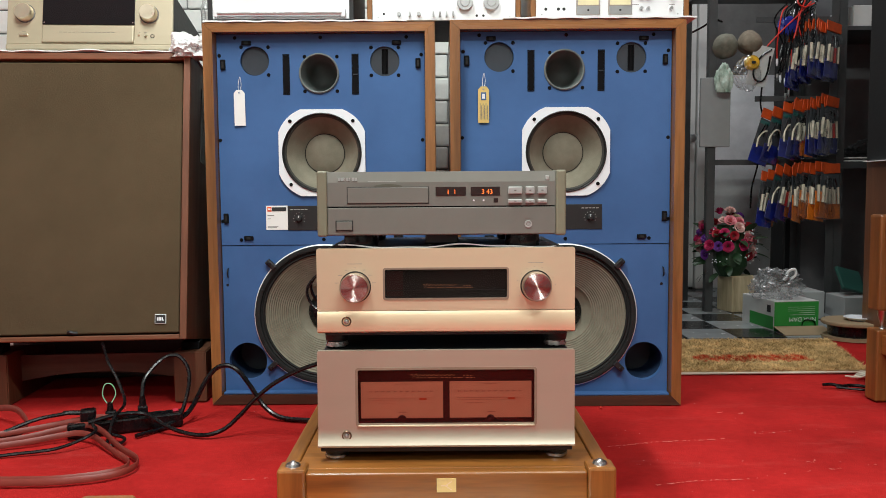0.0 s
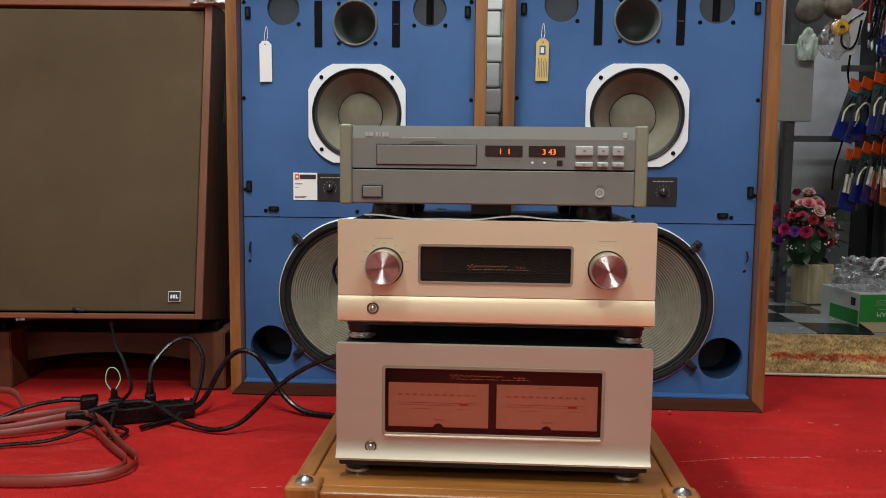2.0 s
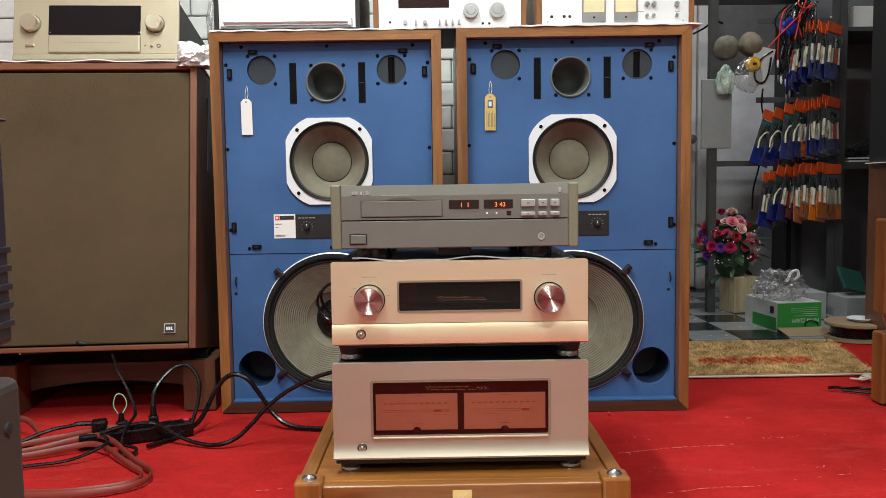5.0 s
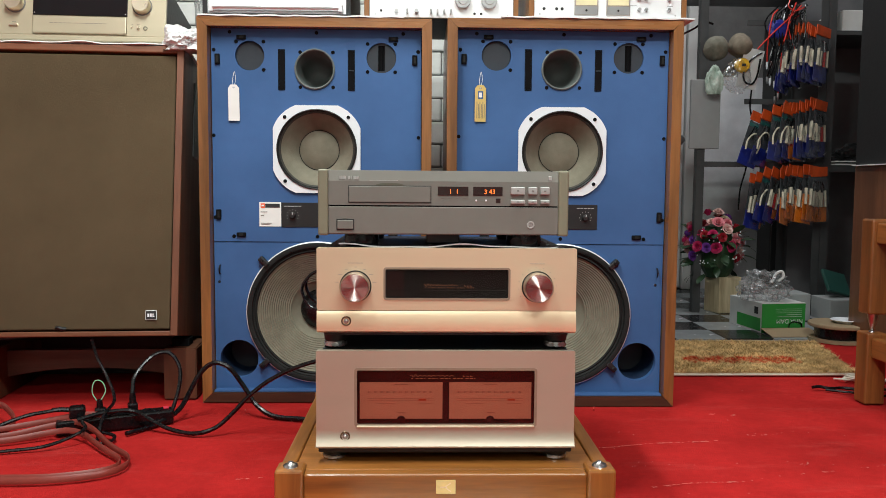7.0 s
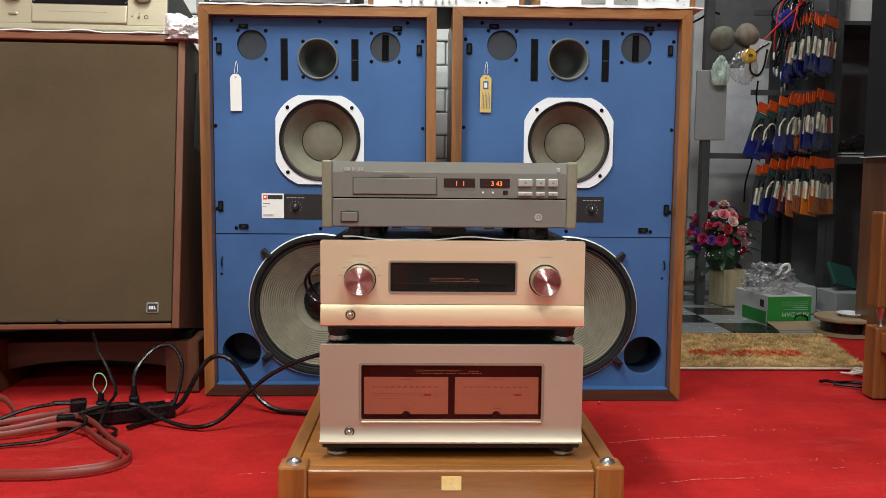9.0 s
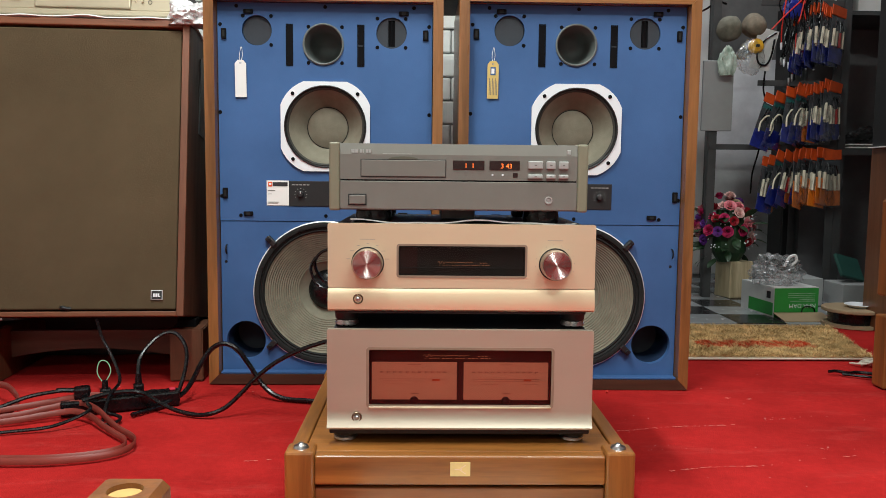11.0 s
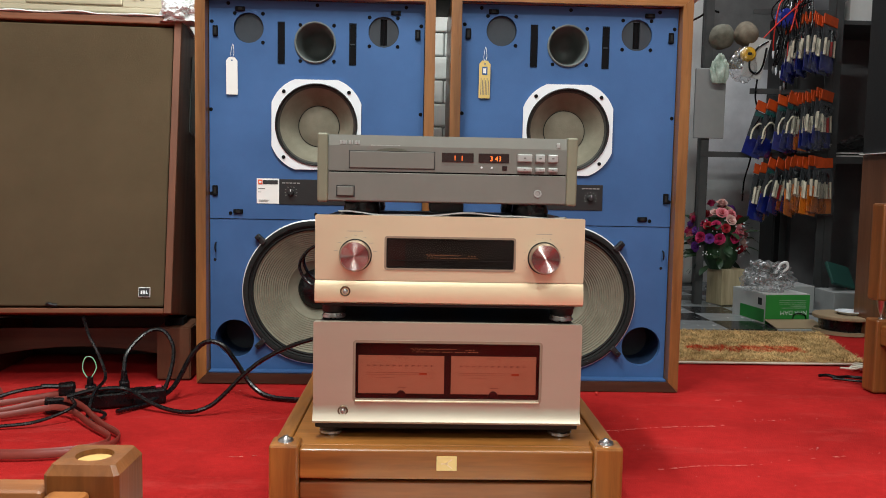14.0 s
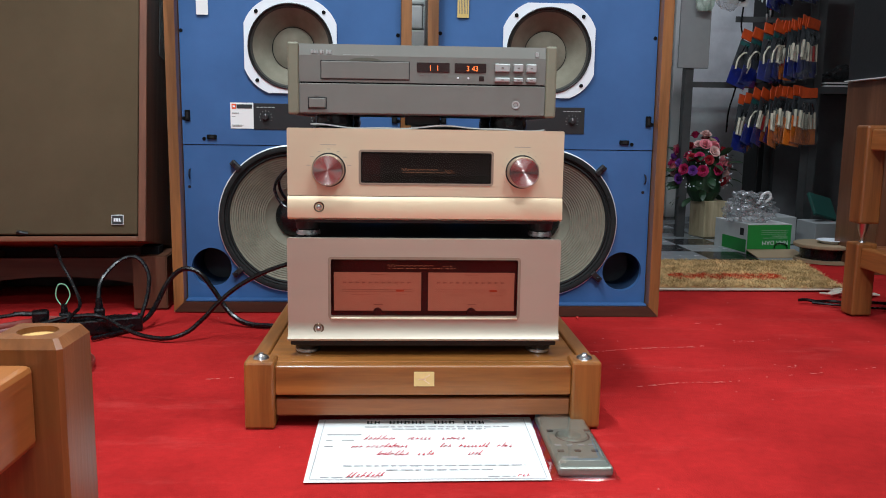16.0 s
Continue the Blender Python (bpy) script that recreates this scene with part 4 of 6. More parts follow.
def post(parent, x, y, z0, z1, s, cup, wood_z="stand_z"):
    p = part("post", box((x - s / 2, y - s / 2, z0), (x + s / 2, y + s / 2, z1), 0.005, 2), wood_z, parent)
    if cup:
        part("steel_cup", lathe([(0, 0.008), (0.004, 0.0085), (0.0055, 0.0062), (0.012, 0.0035), (0.0135, 0.0), (0, 0)], (x, y, z1), None, 24), "steel", p, "polished steel cup", True)
    return p


def amp_stand():
    t = thing("equipment_stand", (0.1355, 1.372, 0), "low oiled wooden equipment stand with steel cups", "equipment stand")
    W, D, s, top = 0.297, 0.573, 0.050, 0.1155
    for x in (-W + s / 2, W - s / 2):
        for y in (s / 2, D - s / 2):
            post(t, x, y, 0, top, s, True)
    b = part("front_board", box((-W + s, 0.004, 0.057), (W - s, 0.030, 0.108), 0.004, 3), "stand_x", t)
    pq = part("plaque", box((-0.0175, 0.0022, 0.0735), (0.0165, 0.0042, 0.0980), 0.0004), "brass", b, "small brass plaque")
    mk = bmesh.new()
    add_box(mk, (-0.010, 0.0016, 0.0845), (0.002, 0.0022, 0.0865), 0, 1, None)
    add_box(mk, (-0.006, -0.0003, -0.0008), (0.008, 0.0003, 0.0008), 0, 1, pose(0.002, 0.0019, 0.0885, 0, -35, 0))
    add_box(mk, (-0.006, -0.0003, -0.0008), (0.008, 0.0003, 0.0008), 0, 1, pose(0.002, 0.0019, 0.0825, 0, 35, 0))
    part("plaque_mark", mk, "champagne_lip", pq)
    part("lower_rail", box((-W + s, 0.010, 0.020), (W - s, 0.032, 0.050), 0.003), "rack_x", t)
    part("back_board", box((-W + s, D - 0.030, 0.057), (W - s, D - 0.004, 0.108), 0.003), "stand_x", t)
    for x0, x1 in ((-W + 0.004, -W + 0.030), (W - 0.030, W - 0.004)):
        part("side_board", box((x0, s, 0.057), (x1, D - s, 0.112), 0.003), "stand_y", t)
    part("shelf", box((-W + 0.0305, 0.0305, 0.080), (W - 0.0305, D - 0.0305, 0.1075), 0.002), "stand_x", t)


amp_stand()


# ---- more materials ----
M.update({
    "blackglass": mat("black_glass", (0.008, 0.008, 0.010), 0.08, 0, 0.1, 5),
    "orange": mat("orange_card", (0.58, 0.075, 0.012), 0.45, 0, 0.2, 20),
    "amber": mat("amber_orange_card", (0.80, 0.21, 0.015), 0.4, 0, 0.15, 20),
    "teal": mat("teal_film_print", (0.02, 0.16, 0.15), 0.4),
    "navy": mat("navy_card", (0.010, 0.012, 0.15), 0.35, 0, 0.25, 12, c2=(0.012, 0.030, 0.30)),
    "cream": mat("cream_plastic", (0.60, 0.55, 0.43), 0.45),
    "red": mat("red_plastic", (0.6, 0.03, 0.02), 0.4),
    "green": mat("green_carton_print", (0.03, 0.30, 0.05), 0.5, 0, 0.06, 8),
    "carton": mat("brown_cardboard", (0.34, 0.25, 0.15), 0.85, 0, 0.08, 10),
    "carton_w": mat("white_cardboard", (0.62, 0.63, 0.62), 0.7, 0, 0.06, 10),
    # White card greyed for shade under the shelf; the electric panel shares it.
    "shaded_white": mat("shaded_grey_white", (0.31, 0.32, 0.32), 0.7, 0, 0.06, 10),
    "straw_pale": mat("pale_grey_straw", (0.17, 0.162, 0.125), 0.9, 0, 0.25, 25, 0.8, 90),
    "straw": mat("dusty_straw", (0.19, 0.155, 0.112), 0.9, 0, 0.25, 25, 0.8, 90),
    "bag_green": mat("pale_green_plastic", (0.30, 0.44, 0.33), 0.4, 0, 0.35, 22, c2=(0.50, 0.58, 0.52)),
    "yellow": mat("yellow_plastic", (0.75, 0.42, 0.02), 0.4),
    "leaf": mat("dark_green_leaf", (0.018, 0.05, 0.018), 0.45, 0, 0.3, 20),
    "pink": mat("pink_petal", (0.72, 0.22, 0.26), 0.6, 0, 0.12, 30),
    "magenta": mat("magenta_petal", (0.55, 0.02, 0.12), 0.6, 0, 0.15, 30),
    "crimson": mat("crimson_petal", (0.36, 0.008, 0.02), 0.6, 0, 0.15, 30),
    "violet": mat("violet_petal", (0.20, 0.05, 0.36), 0.6, 0, 0.15, 30),
    "blush": mat("blush_petal", (0.78, 0.50, 0.46), 0.6, 0, 0.1, 30),
    "pale_hole": mat("pale_hole_floor", (0.62, 0.36, 0.12), 0.6, 0, 0.12, 60),
    "pale_wood": wood("pale_wood", (0.50, 0.40, 0.24), (0.62, 0.52, 0.34), "z", 0.6, 0),
    "rugbase": mat("tan_rug_backing", (0.40, 0.29, 0.15), 0.95, 0, 0.2, 20, 0.8, 200),
    "rugpile": mat("tan_rug_pile", (0.52, 0.335, 0.135), 0.9, 0, 0.32, 18, c2=(0.74, 0.53, 0.26), spec=0.2),
    "rugred": mat("red_rug_pile", (0.68, 0.075, 0.025), 0.9, 0, 0.25, 18, spec=0.2),
    "book": mat("dark_green_book_cover", (0.013, 0.065, 0.052), 0.5),
    "cord_white": mat("white_cord", (0.70, 0.66, 0.55), 0.5),
    "remote": mat("grey_green_remote", (0.27, 0.285, 0.245), 0.4, 0.3, 0.08, 20),
    "remote_key": mat("dark_grey_key", (0.10, 0.10, 0.095), 0.4, 0.3),
    "earth": mat("green_yellow_wire", (0.25, 0.55, 0.35), 0.4),
    # A little emission is added to brighten the cream dials.
    "meter_w": mat("cream_meter", (0.75, 0.68, 0.42), 0.5, emit=0.1),
    "brown_cab": wood("brown_cab", (0.12, 0.045, 0.02), (0.19, 0.075, 0.035), "z"),
    "pack_grey": mat("grey_pack_backing", (0.06, 0.066, 0.075), 0.5, 0, 0.2, 20),
    # Pale red paints the glints along the carpet creases.
    "crease": mat("carpet_crease_glints", (0.68, 0.24, 0.20), 0.8, 0, 0.2, 60),
    "satin": mat("satin_aluminium", (0.62, 0.64, 0.65), 0.36, 0.9, 0.05, 20),
    "print_pale": mat("pale_grey_print", (0.42, 0.40, 0.42), 0.7),
    "lint": mat("lint", (0.55, 0.25, 0.23), 0.9),
})


def crumple(name, at, size, seed, material, amp=0.35, label="", category="", parent=None, flat_bottom=True, sub=5):
    """A crumpled bag or cloth that rests on its flat underside."""
    b = bmesh.new()
    bmesh.ops.create_icosphere(b, subdivisions=sub, radius=1)
    off = Vector((seed * 3.1, seed * 1.7, seed * 0.9))
    for v in b.verts:
        d = v.co.copy()
        k = 1 + amp * (noise.noise(d * 1.6 + off) + 0.7 * abs(noise.noise(d * 3.4 + off)) + 0.35 * abs(noise.noise(d * 7.5 + off)) - 0.3)
        v.co = Vector((d.x * k * size[0], d.y * k * size[1], d.z * k * size[2]))
        if flat_bottom and v.co.z < -size[2] * 0.6:
            v.co.z = -size[2] * 0.6
    ob = part(name, b, material, parent, "", True)
    ob.location = (at[0], at[1], at[2] + (size[2] * 0.6 if flat_bottom else 0))
    if label:
        tagged(ob, label, category)
    return ob


# ---- components standing on the loudspeakers ----
def gold_amp():
    q = pose(-0.880, 2.147, 0.2005, 0, 0, 3.8) @ pose(0, 0, 0, -10.5, 0, 0) @ pose(0, 0, 0.007)
    sh = bmesh.new()
    n = 50
    rows = []
    for j in range(9):
        row = []
        for i in range(n + 1):
            x, y = -0.31 + 0.63 * i / n, -0.002 + 0.33 * j / 8
            w = (1 - j / 2) if j < 2 else 0
            row.append(sh.verts.new((x, y - 0.004 * w * math.sin(x * 40), 0.7985 + 0.0015 * abs(math.sin(x * 37 + j)) + (0.003 * max(0, math.sin(x * 23 + 1)) * w))))
        rows.append(row)
    for a, c in zip(rows, rows[1:]):
        for i in range(n):
            sh.faces.new((a[i], a[i + 1], c[i + 1], c[i]))
    ex = bmesh.ops.extrude_face_region(sh, geom=sh.faces[:])
    bmesh.ops.translate(sh, vec=(0, 0, 0.003), verts=[v for v in ex["geom"] if isinstance(v, bmesh.types.BMVert)])
    o = part("packing_sheet", sh, "foam", None, "", True)
    o.matrix_basis = q
    tagged(o, "crinkled white packing sheet on the loudspeaker", "packing sheet")
    t = thing("integrated_amplifier", (0, 0, 0), "pale gold integrated amplifier on white packing sheet", "amplifier")
    t.matrix_basis = q @ pose(0.026, 0.03, 0.8115)
    part("case", box((-0.224, 0.012, 0.019), (0.224, 0.36, 0.186), 0.002), "case", t)
    fp = part("front_panel", box((-0.230, 0, 0.0205), (0.230, 0.0125, 0.184), 0.002), "gold_amp", t)
    part("base_strip", box((-0.230, -0.005, 0.003), (0.230, 0.011, 0.0200), 0.004, 3), "gold_amp", t)
    part("display_window", box((-0.132, -0.003, 0.078), (0.124, 0.001, 0.164), 0.001), "blackglass", fp, "black glass display window")
    dr = part("drop_door", box((-0.132, -0.006, 0.024), (0.124, 0.001, 0.0755), 0.0045, 3), "gold_amp", fp, "rounded drop-down door")
    part("lettering", bars([(-0.084 + 0.012 * k, -0.0745 + 0.012 * k, 0.0535, 0.0545) for k in range(13)], -0.006, 0.0003), "print_soft", dr)
    for x in (-0.127, 0.119):
        part("screw", lathe(disc(0.002, 0.001), (x, -0.003, 0.084), FACE, 8), "steel", fp)
    for x in (-0.180, 0.164):
        part("knob", lathe([(0, 0.022), (0.0215, 0.022), (0.0235, 0.019), (0.0245, 0)], (x, -0.002, 0.110), FACE, 40), "gold_knob", t, "", True)
        part("knob_ring", lathe([(0.0275, 0), (0.0275, 0.0018), (0.0240, 0.0018), (0.0240, 0)], (x, 0, 0.110), FACE, 40), "print_soft", fp, "", True)
    part("power_button", box((-0.194, -0.006, 0.0440), (-0.170, 0.001, 0.0500), 0.001), "gold_knob", fp)
    part("lettering", bars([(-0.187, -0.176, 0.0560, 0.0570), (0.136, 0.140, 0.0560, 0.0570), (0.151, 0.158, 0.0560, 0.0570)], 0, 0.0003), "print_soft", fp)
    part("push_knob", lathe(disc(0.0035, 0.008), (0.155, 0, 0.0465), FACE, 12), "gold_knob", fp)
    part("push_knob", lathe(disc(0.0022, 0.004), (0.136, 0, 0.0480), FACE, 10), "gold_knob", fp)
    part("socket", lathe([(0.0058, 0), (0.0058, 0.001), (0.0042, 0.001), (0.0040, -0.003), (0, -0.003)], (0.174, 0, 0.0455), FACE, 16), "print", fp)
    for x in (-0.18, 0.18):
        for y in (0.05, 0.3):
            part("foot", lathe(disc(0.02, 0.0295, 0.002), (x, y, -0.0105), None, 20), "rubber", t)
    crumple("plastic_bag", (-0.572, 2.335, 0.979), (0.060, 0.055, 0.040), 3, "plastic", 0.5, "crumpled white plastic bag on the loudspeaker", "plastic bag")
    crumple("plastic_wrap", (-0.545, 2.47, 0.955), (0.034, 0.04, 0.18), 8, "haze", 0.4, "loose hazy plastic wrap standing behind the amplifier", "plastic wrap")


gold_amp()


def foam_mat(x0, x1, y0, z, over=0.0):
    b = bmesh.new()
    n = 60
    rows = []
    for j in range(5):
        rows.append([b.verts.new((x0 + (x1 - x0) * i / n, y0 + 0.4 * j / 4 + (0.0016 * math.sin(i * 0.5) + 0.001 * math.sin(i * 1.3) if j == 0 else 0), z + (0.0008 * math.sin(i * 0.7) if j == 0 else 0) + 0.0016)) for i in range(n + 1)])
    for a, c in zip(rows, rows[1:]):
        for i in range(n):
            b.faces.new((a[i], a[i + 1], c[i + 1], c[i]))
    ex = bmesh.ops.extrude_face_region(b, geom=b.faces[:])
    bmesh.ops.translate(b, vec=(0, 0, 0.004), verts=[v for v in ex["geom"] if isinstance(v, bmesh.types.BMVert)])
    tagged(part("foam_sheet", b, "foam", None, "", True), "white foam sheet on top of the studio monitor", "foam sheet")


foam_mat(-0.515, 0.04, 2.231, 1.0582)
foam_mat(0.30, 0.818, 2.186, 1.0532)


def silver_receiver(loc, w, kind, label):
    t = thing("stereo_component", loc, label, "stereo component", group="silver components on the monitors")
    h, d = 0.15, 0.34
    if kind == "white":
        part("case", box((-w, 0.014, 0), (w, d, h), 0.002), "case", t)
        part("side_cheek", box((-w, -0.004, 0), (-w + 0.012, 0.013, h), 0.001), "case", t)
        part("side_cheek", box((w - 0.012, -0.004, 0), (w, 0.013, h), 0.001), "case", t)
        fp = part("front_panel", box((-w + 0.0125, 0, 0.006), (w - 0.0125, 0.0135, h), 0.001), "silver_amp", t)
        part("rail", tube([(-w + 0.028, -0.006, 0.0215), (w - 0.032, -0.006, 0.0215)], 0.0095, 16, smooth=False), "satin", fp, "satin metal handle bar")
        for x in (-w + 0.024, w - 0.028):
            part("rail_post", box((x - 0.006, -0.014, 0.010), (x + 0.006, 0.001, 0.032), 0.002), "silver_amp", fp)
        part("base_lip", box((-w + 0.013, -0.006, 0.001), (w - 0.013, 0.004, 0.0055), 0.0008), "case", t)
        return
    part("side_cheek", box((-w, -0.003, 0), (-w + 0.014, d, h + 0.004), 0.002), "walnut_z", t)
    part("side_cheek", box((w - 0.014, -0.003, 0), (w, d, h + 0.004), 0.002), "walnut_z", t)
    part("case", box((-w + 0.0145, 0.010, 0.004), (w - 0.0145, d - 0.01, h), 0.001), "case", t)
    fp = part("front_panel", box((-w + 0.0145, 0, 0.004), (w - 0.0145, 0.0095, h), 0.001), "silver_amp", t)
    a, e = -w + 0.03, w - 0.03
    for x in (a, e):
        part("screw", lathe(disc(0.0025, 0.001), (x, 0, 0.012), FACE, 8), "steel", fp)
    if kind == "knobs":
        for k, r in ((0.66, 0.021), (0.86, 0.021)):
            x = a + (e - a) * k
            part("knob", lathe([(0, 0.016), (r * 0.55, 0.016), (r * 0.6, 0.014), (r * 0.95, 0.014), (r, 0.011), (r * 1.03, 0)], (x, 0, 0.050), FACE, 32), "steel", t, "", True)
        part("socket", lathe(disc(0.0035, 0.0012), (a + 0.016, 0, 0.022), FACE, 12), "print", fp)
        for k in (0.16, 0.24, 0.31, 0.42, 0.47, 0.52, 0.57):
            x = a + (e - a) * k
            if k in (0.16, 0.31):
                part("lever_knob", lathe([(0, 0.014), (0.005, 0.014), (0.0055, 0)], (x, 0, 0.020), FACE, 14), "steel", fp, "", True)
            else:
                part("lever", box((x - 0.002, -0.012, 0.013), (x + 0.002, 0.001, 0.026), 0.001), "steel", fp)
        for k in (0.75, 0.80):
            part("socket", lathe(disc(0.0035, 0.0012), (a + (e - a) * k, 0, 0.016), FACE, 12), "print", fp)
        part("scale_window", box((a + 0.04, -0.001, 0.06), (a + 0.18, 0.002, 0.10), 0.0005), "disp", fp)
    else:
        for x in (a + 0.011, a + 0.045, a + 0.060):
            part("socket", lathe(disc(0.0042, 0.0014), (x, 0, 0.026), FACE, 12), "print", fp)
        for k in (0.34, 0.575):
            x = a + (e - a) * k
            fr = part("meter_frame", box((x - 0.032, -0.003, 0.010), (x + 0.032, 0.001, 0.082), 0.0008), "knob_side", fp)
            part("meter_dial", box((x - 0.028, -0.0036, 0.036), (x + 0.028, -0.003, 0.078)), "meter_w", fr)
            part("meter_plate", box((x - 0.0305, -0.0045, 0.0115), (x + 0.0305, -0.003, 0.0325), 0.0004), "steel", fr)
            part("meter_screw", lathe(disc(0.003, 0.001), (x, -0.0045, 0.022), FACE, 10), "print", fr)
        for k in (0.73, 0.78, 0.95):
            part("small_knob", lathe([(0, 0.009), (0.0045, 0.009), (0.005, 0)], (a + (e - a) * k, 0, 0.026), FACE, 14), "steel", fp, "", True)
            part("small_knob", lathe([(0, 0.009), (0.0065, 0.009), (0.007, 0)], (a + (e - a) * k, 0, 0.056), FACE, 14), "steel", fp, "", True)
        part("lettering", bars([(a + 0.24, a + 0.262, 0.036, 0.0372), (a + 0.345, a + 0.36, 0.036, 0.0372)], 0, 0.0003), "print_soft", fp)


silver_receiver((-0.305, 2.250, 1.064), 0.200, "white", "black power amplifier with a plain silver front")
silver_receiver((0.142, 2.267, 1.064), 0.212, "knobs", "silver-fronted receiver with wooden cheeks and knobs")
silver_receiver((0.590, 2.215, 1.059), 0.214, "meters", "silver-fronted amplifier with two cream meters")


# ---- other racks ----
def spike(parent, x, y, z0, z1):
    part("spike", lathe([(0, z1 - z0), (0.015, z1 - z0), (0.013, (z1 - z0) * 0.7), (0.003, 0.004), (0.008, 0.003), (0.009, 0), (0, 0)], (x, y, z0), None, 20), "steel", parent, "", True)


def right_rack():
    t = thing("wooden_rack", (1.340, 1.765, 0), "reddish wooden hi-fi rack on spikes, partly wrapped", "hi-fi rack")
    s, W, D = 0.058, 0.62, 0.50
    for x in (s / 2, W - s / 2):
        for y in (s / 2, D - s / 2):
            p = part("lower_post", box((x - s / 2, y - s / 2, 0), (x + s / 2, y + s / 2, 0.203), 0.005), "rack_z", t)
            spike(p, x, y, 0.203, 0.256)
            part("upper_post", box((x - s / 2, y - s / 2, 0.256), (x + s / 2, y + s / 2, 0.523), 0.006), "rack_z", t)
    for y in (0.012, D - 0.042):
        part("top_rail", box((s, y, 0.456), (W - s, y + 0.03, 0.512), 0.004), "rack_x", t)
        part("lower_rail", box((s, y, 0.135), (W - s, y + 0.03, 0.190), 0.004), "rack_x", t)
    for x in (0.012, W - 0.042):
        part("side_rail", box((x, s, 0.456), (x + 0.03, D - s, 0.512), 0.004), "rack_y", t)
        part("side_rail", box((x, s, 0.135), (x + 0.03, D - s, 0.190), 0.004), "rack_y", t)
    part("shelf", box((0.043, 0.043, 0.165), (W - 0.043, D - 0.043, 0.189), 0.002), "rack_x", t)
    part("shelf", box((0.043, 0.043, 0.487), (W - 0.043, D - 0.043, 0.511), 0.002), "rack_x", t)
    w = thing("wrapped_component", (1.405, 1.80, 0.190), "grey component wrapped in clear stretch film", "wrapped component")
    b = box((0.0, 0.0, 0.0), (0.46, 0.36, 0.15), 0.012)
    part("case", b, "greyamp", w)
    b = bmesh.new()
    add_box(b, (-0.012, -0.014, 0.0), (0.475, 0.375, 0.165), 0.03, 4)
    bmesh.ops.subdivide_edges(b, edges=b.edges[:], cuts=5, use_grid_fill=True)
    for v in b.verts:
        k = noise.noise(v.co * 30) * 0.006 + noise.noise(v.co * 80) * 0.003
        v.co += Vector((k, k, max(-v.co.z, k)))
    part("stretch_film", b, "film", w)


right_rack()


def near_rack():
    t = thing("wooden_rack", (-0.1055, 0.617, 0), "orange-brown wooden hi-fi rack with drilled post tops", "hi-fi rack")
    s, W, D, top = 0.0475, 0.52, 0.50, 0.3680
    for x in (-s / 2, -W + s / 2):
        for y in (-s / 2, -D + s / 2):
            b = bmesh.new()
            hole = [(x + 0.0122 * math.cos(2 * math.pi * k / 28), y + 0.0122 * math.sin(2 * math.pi * k / 28)) for k in range(28)]
            c = 0.0028
            outer = [(x - s / 2 + c, y - s / 2), (x + s / 2 - c, y - s / 2), (x + s / 2, y - s / 2 + c), (x + s / 2, y + s / 2 - c), (x + s / 2 - c, y + s / 2), (x - s / 2 + c, y + s / 2), (x - s / 2, y + s / 2 - c), (x - s / 2, y - s / 2 + c)]
            inner = [(x + (q - x) * 0.84, y + (r - y) * 0.84) for q, r in outer]
            vo = [b.verts.new((q, r, 0)) for q, r in outer]
            vm = [b.verts.new((q, r, top - 0.006)) for q, r in outer]
            vi = [b.verts.new((q, r, top)) for q, r in inner]
            vh = [b.verts.new((q, r, top)) for q, r in hole]
            for lo, hi in ((vo, vm), (vm, vi)):
                for k in range(8):
                    b.faces.new((lo[k], lo[(k + 1) % 8], hi[(k + 1) % 8], hi[k]))
            b.faces.new(vo)
            es = [b.edges.get((vi[k], vi[(k + 1) % 8])) for k in range(8)] + [b.edges.new((vh[k], vh[(k + 1) % 28])) for k in range(28)]
            bmesh.ops.triangle_fill(b, use_beauty=True, edges=es, normal=(0, 0, 1))
            vd = [b.verts.new((q, r, top - 0.0045)) for q, r in hole]
            for k in range(28):
                b.faces.new((vh[k], vh[(k + 1) % 28], vd[(k + 1) % 28], vd[k]))
            b.faces.new(vd)
            po = part("post", b, "rack_z", t)
            part("hole_floor", lathe(disc(0.0120, 0.0008, 0.0002), (x, y, top - 0.0044), None, 24), "pale_hole", po, "pale floor of the drilled hole")
    for x0 in (-0.0425, -W + 0.022):
        part("side_rail", box((x0, -D + s, 0.302), (x0 + 0.026, -s, 0.3535), 0.004), "rack_y", t)
    for y0 in (-0.048, -D + 0.022):
        part("cross_rail", box((-W + s, y0, 0.302), (-s, y0 + 0.026, 0.3515), 0.004), "rack_x", t)
    part("shelf", box((-W + 0.05, -D + 0.05, 0.31), (-0.0485, -0.0485, 0.334), 0.002), "rack_x", t)
    a = thing("amplifier", (-0.190, 0.55, 0.334), "grey-brown amplifier with a vented case, on the rack", "amplifier")
    b = bmesh.new()
    add_box(b, (-0.36, -0.34, 0.014), (0, 0, 0.172), 0.008, 3)
    part("case", b, "greyamp", a)
    for k in range(7):
        y = -0.32 + 0.042 * k
        part("vent", box((-0.001, y, 0.028), (0.0012, y + 0.006, 0.062), 0.0004, 1, pose(0, 0, 0, -18, 0, 0)), "void", a)
    part("side_screw", lathe([(0, 0.002), (0.004, 0.0015), (0.005, 0)], (0, -0.022, 0.140), Matrix.Rotation(radians(90), 4, "Y"), 14), "print", a)
    for x in (-0.32, -0.04):
        for y in (-0.30, -0.04):
            part("foot", lathe(disc(0.016, 0.0142, 0.002), (x, y, 0), None, 18), "rubber", a)
    u = thing("amplifier", (-0.191, 0.55, 0.506), "dark blue-grey amplifier with finned sides, stacked", "amplifier")
    part("case", box((-0.36, -0.34, 0.022), (-0.003, 0, 0.172), 0.004), "darkamp", u)
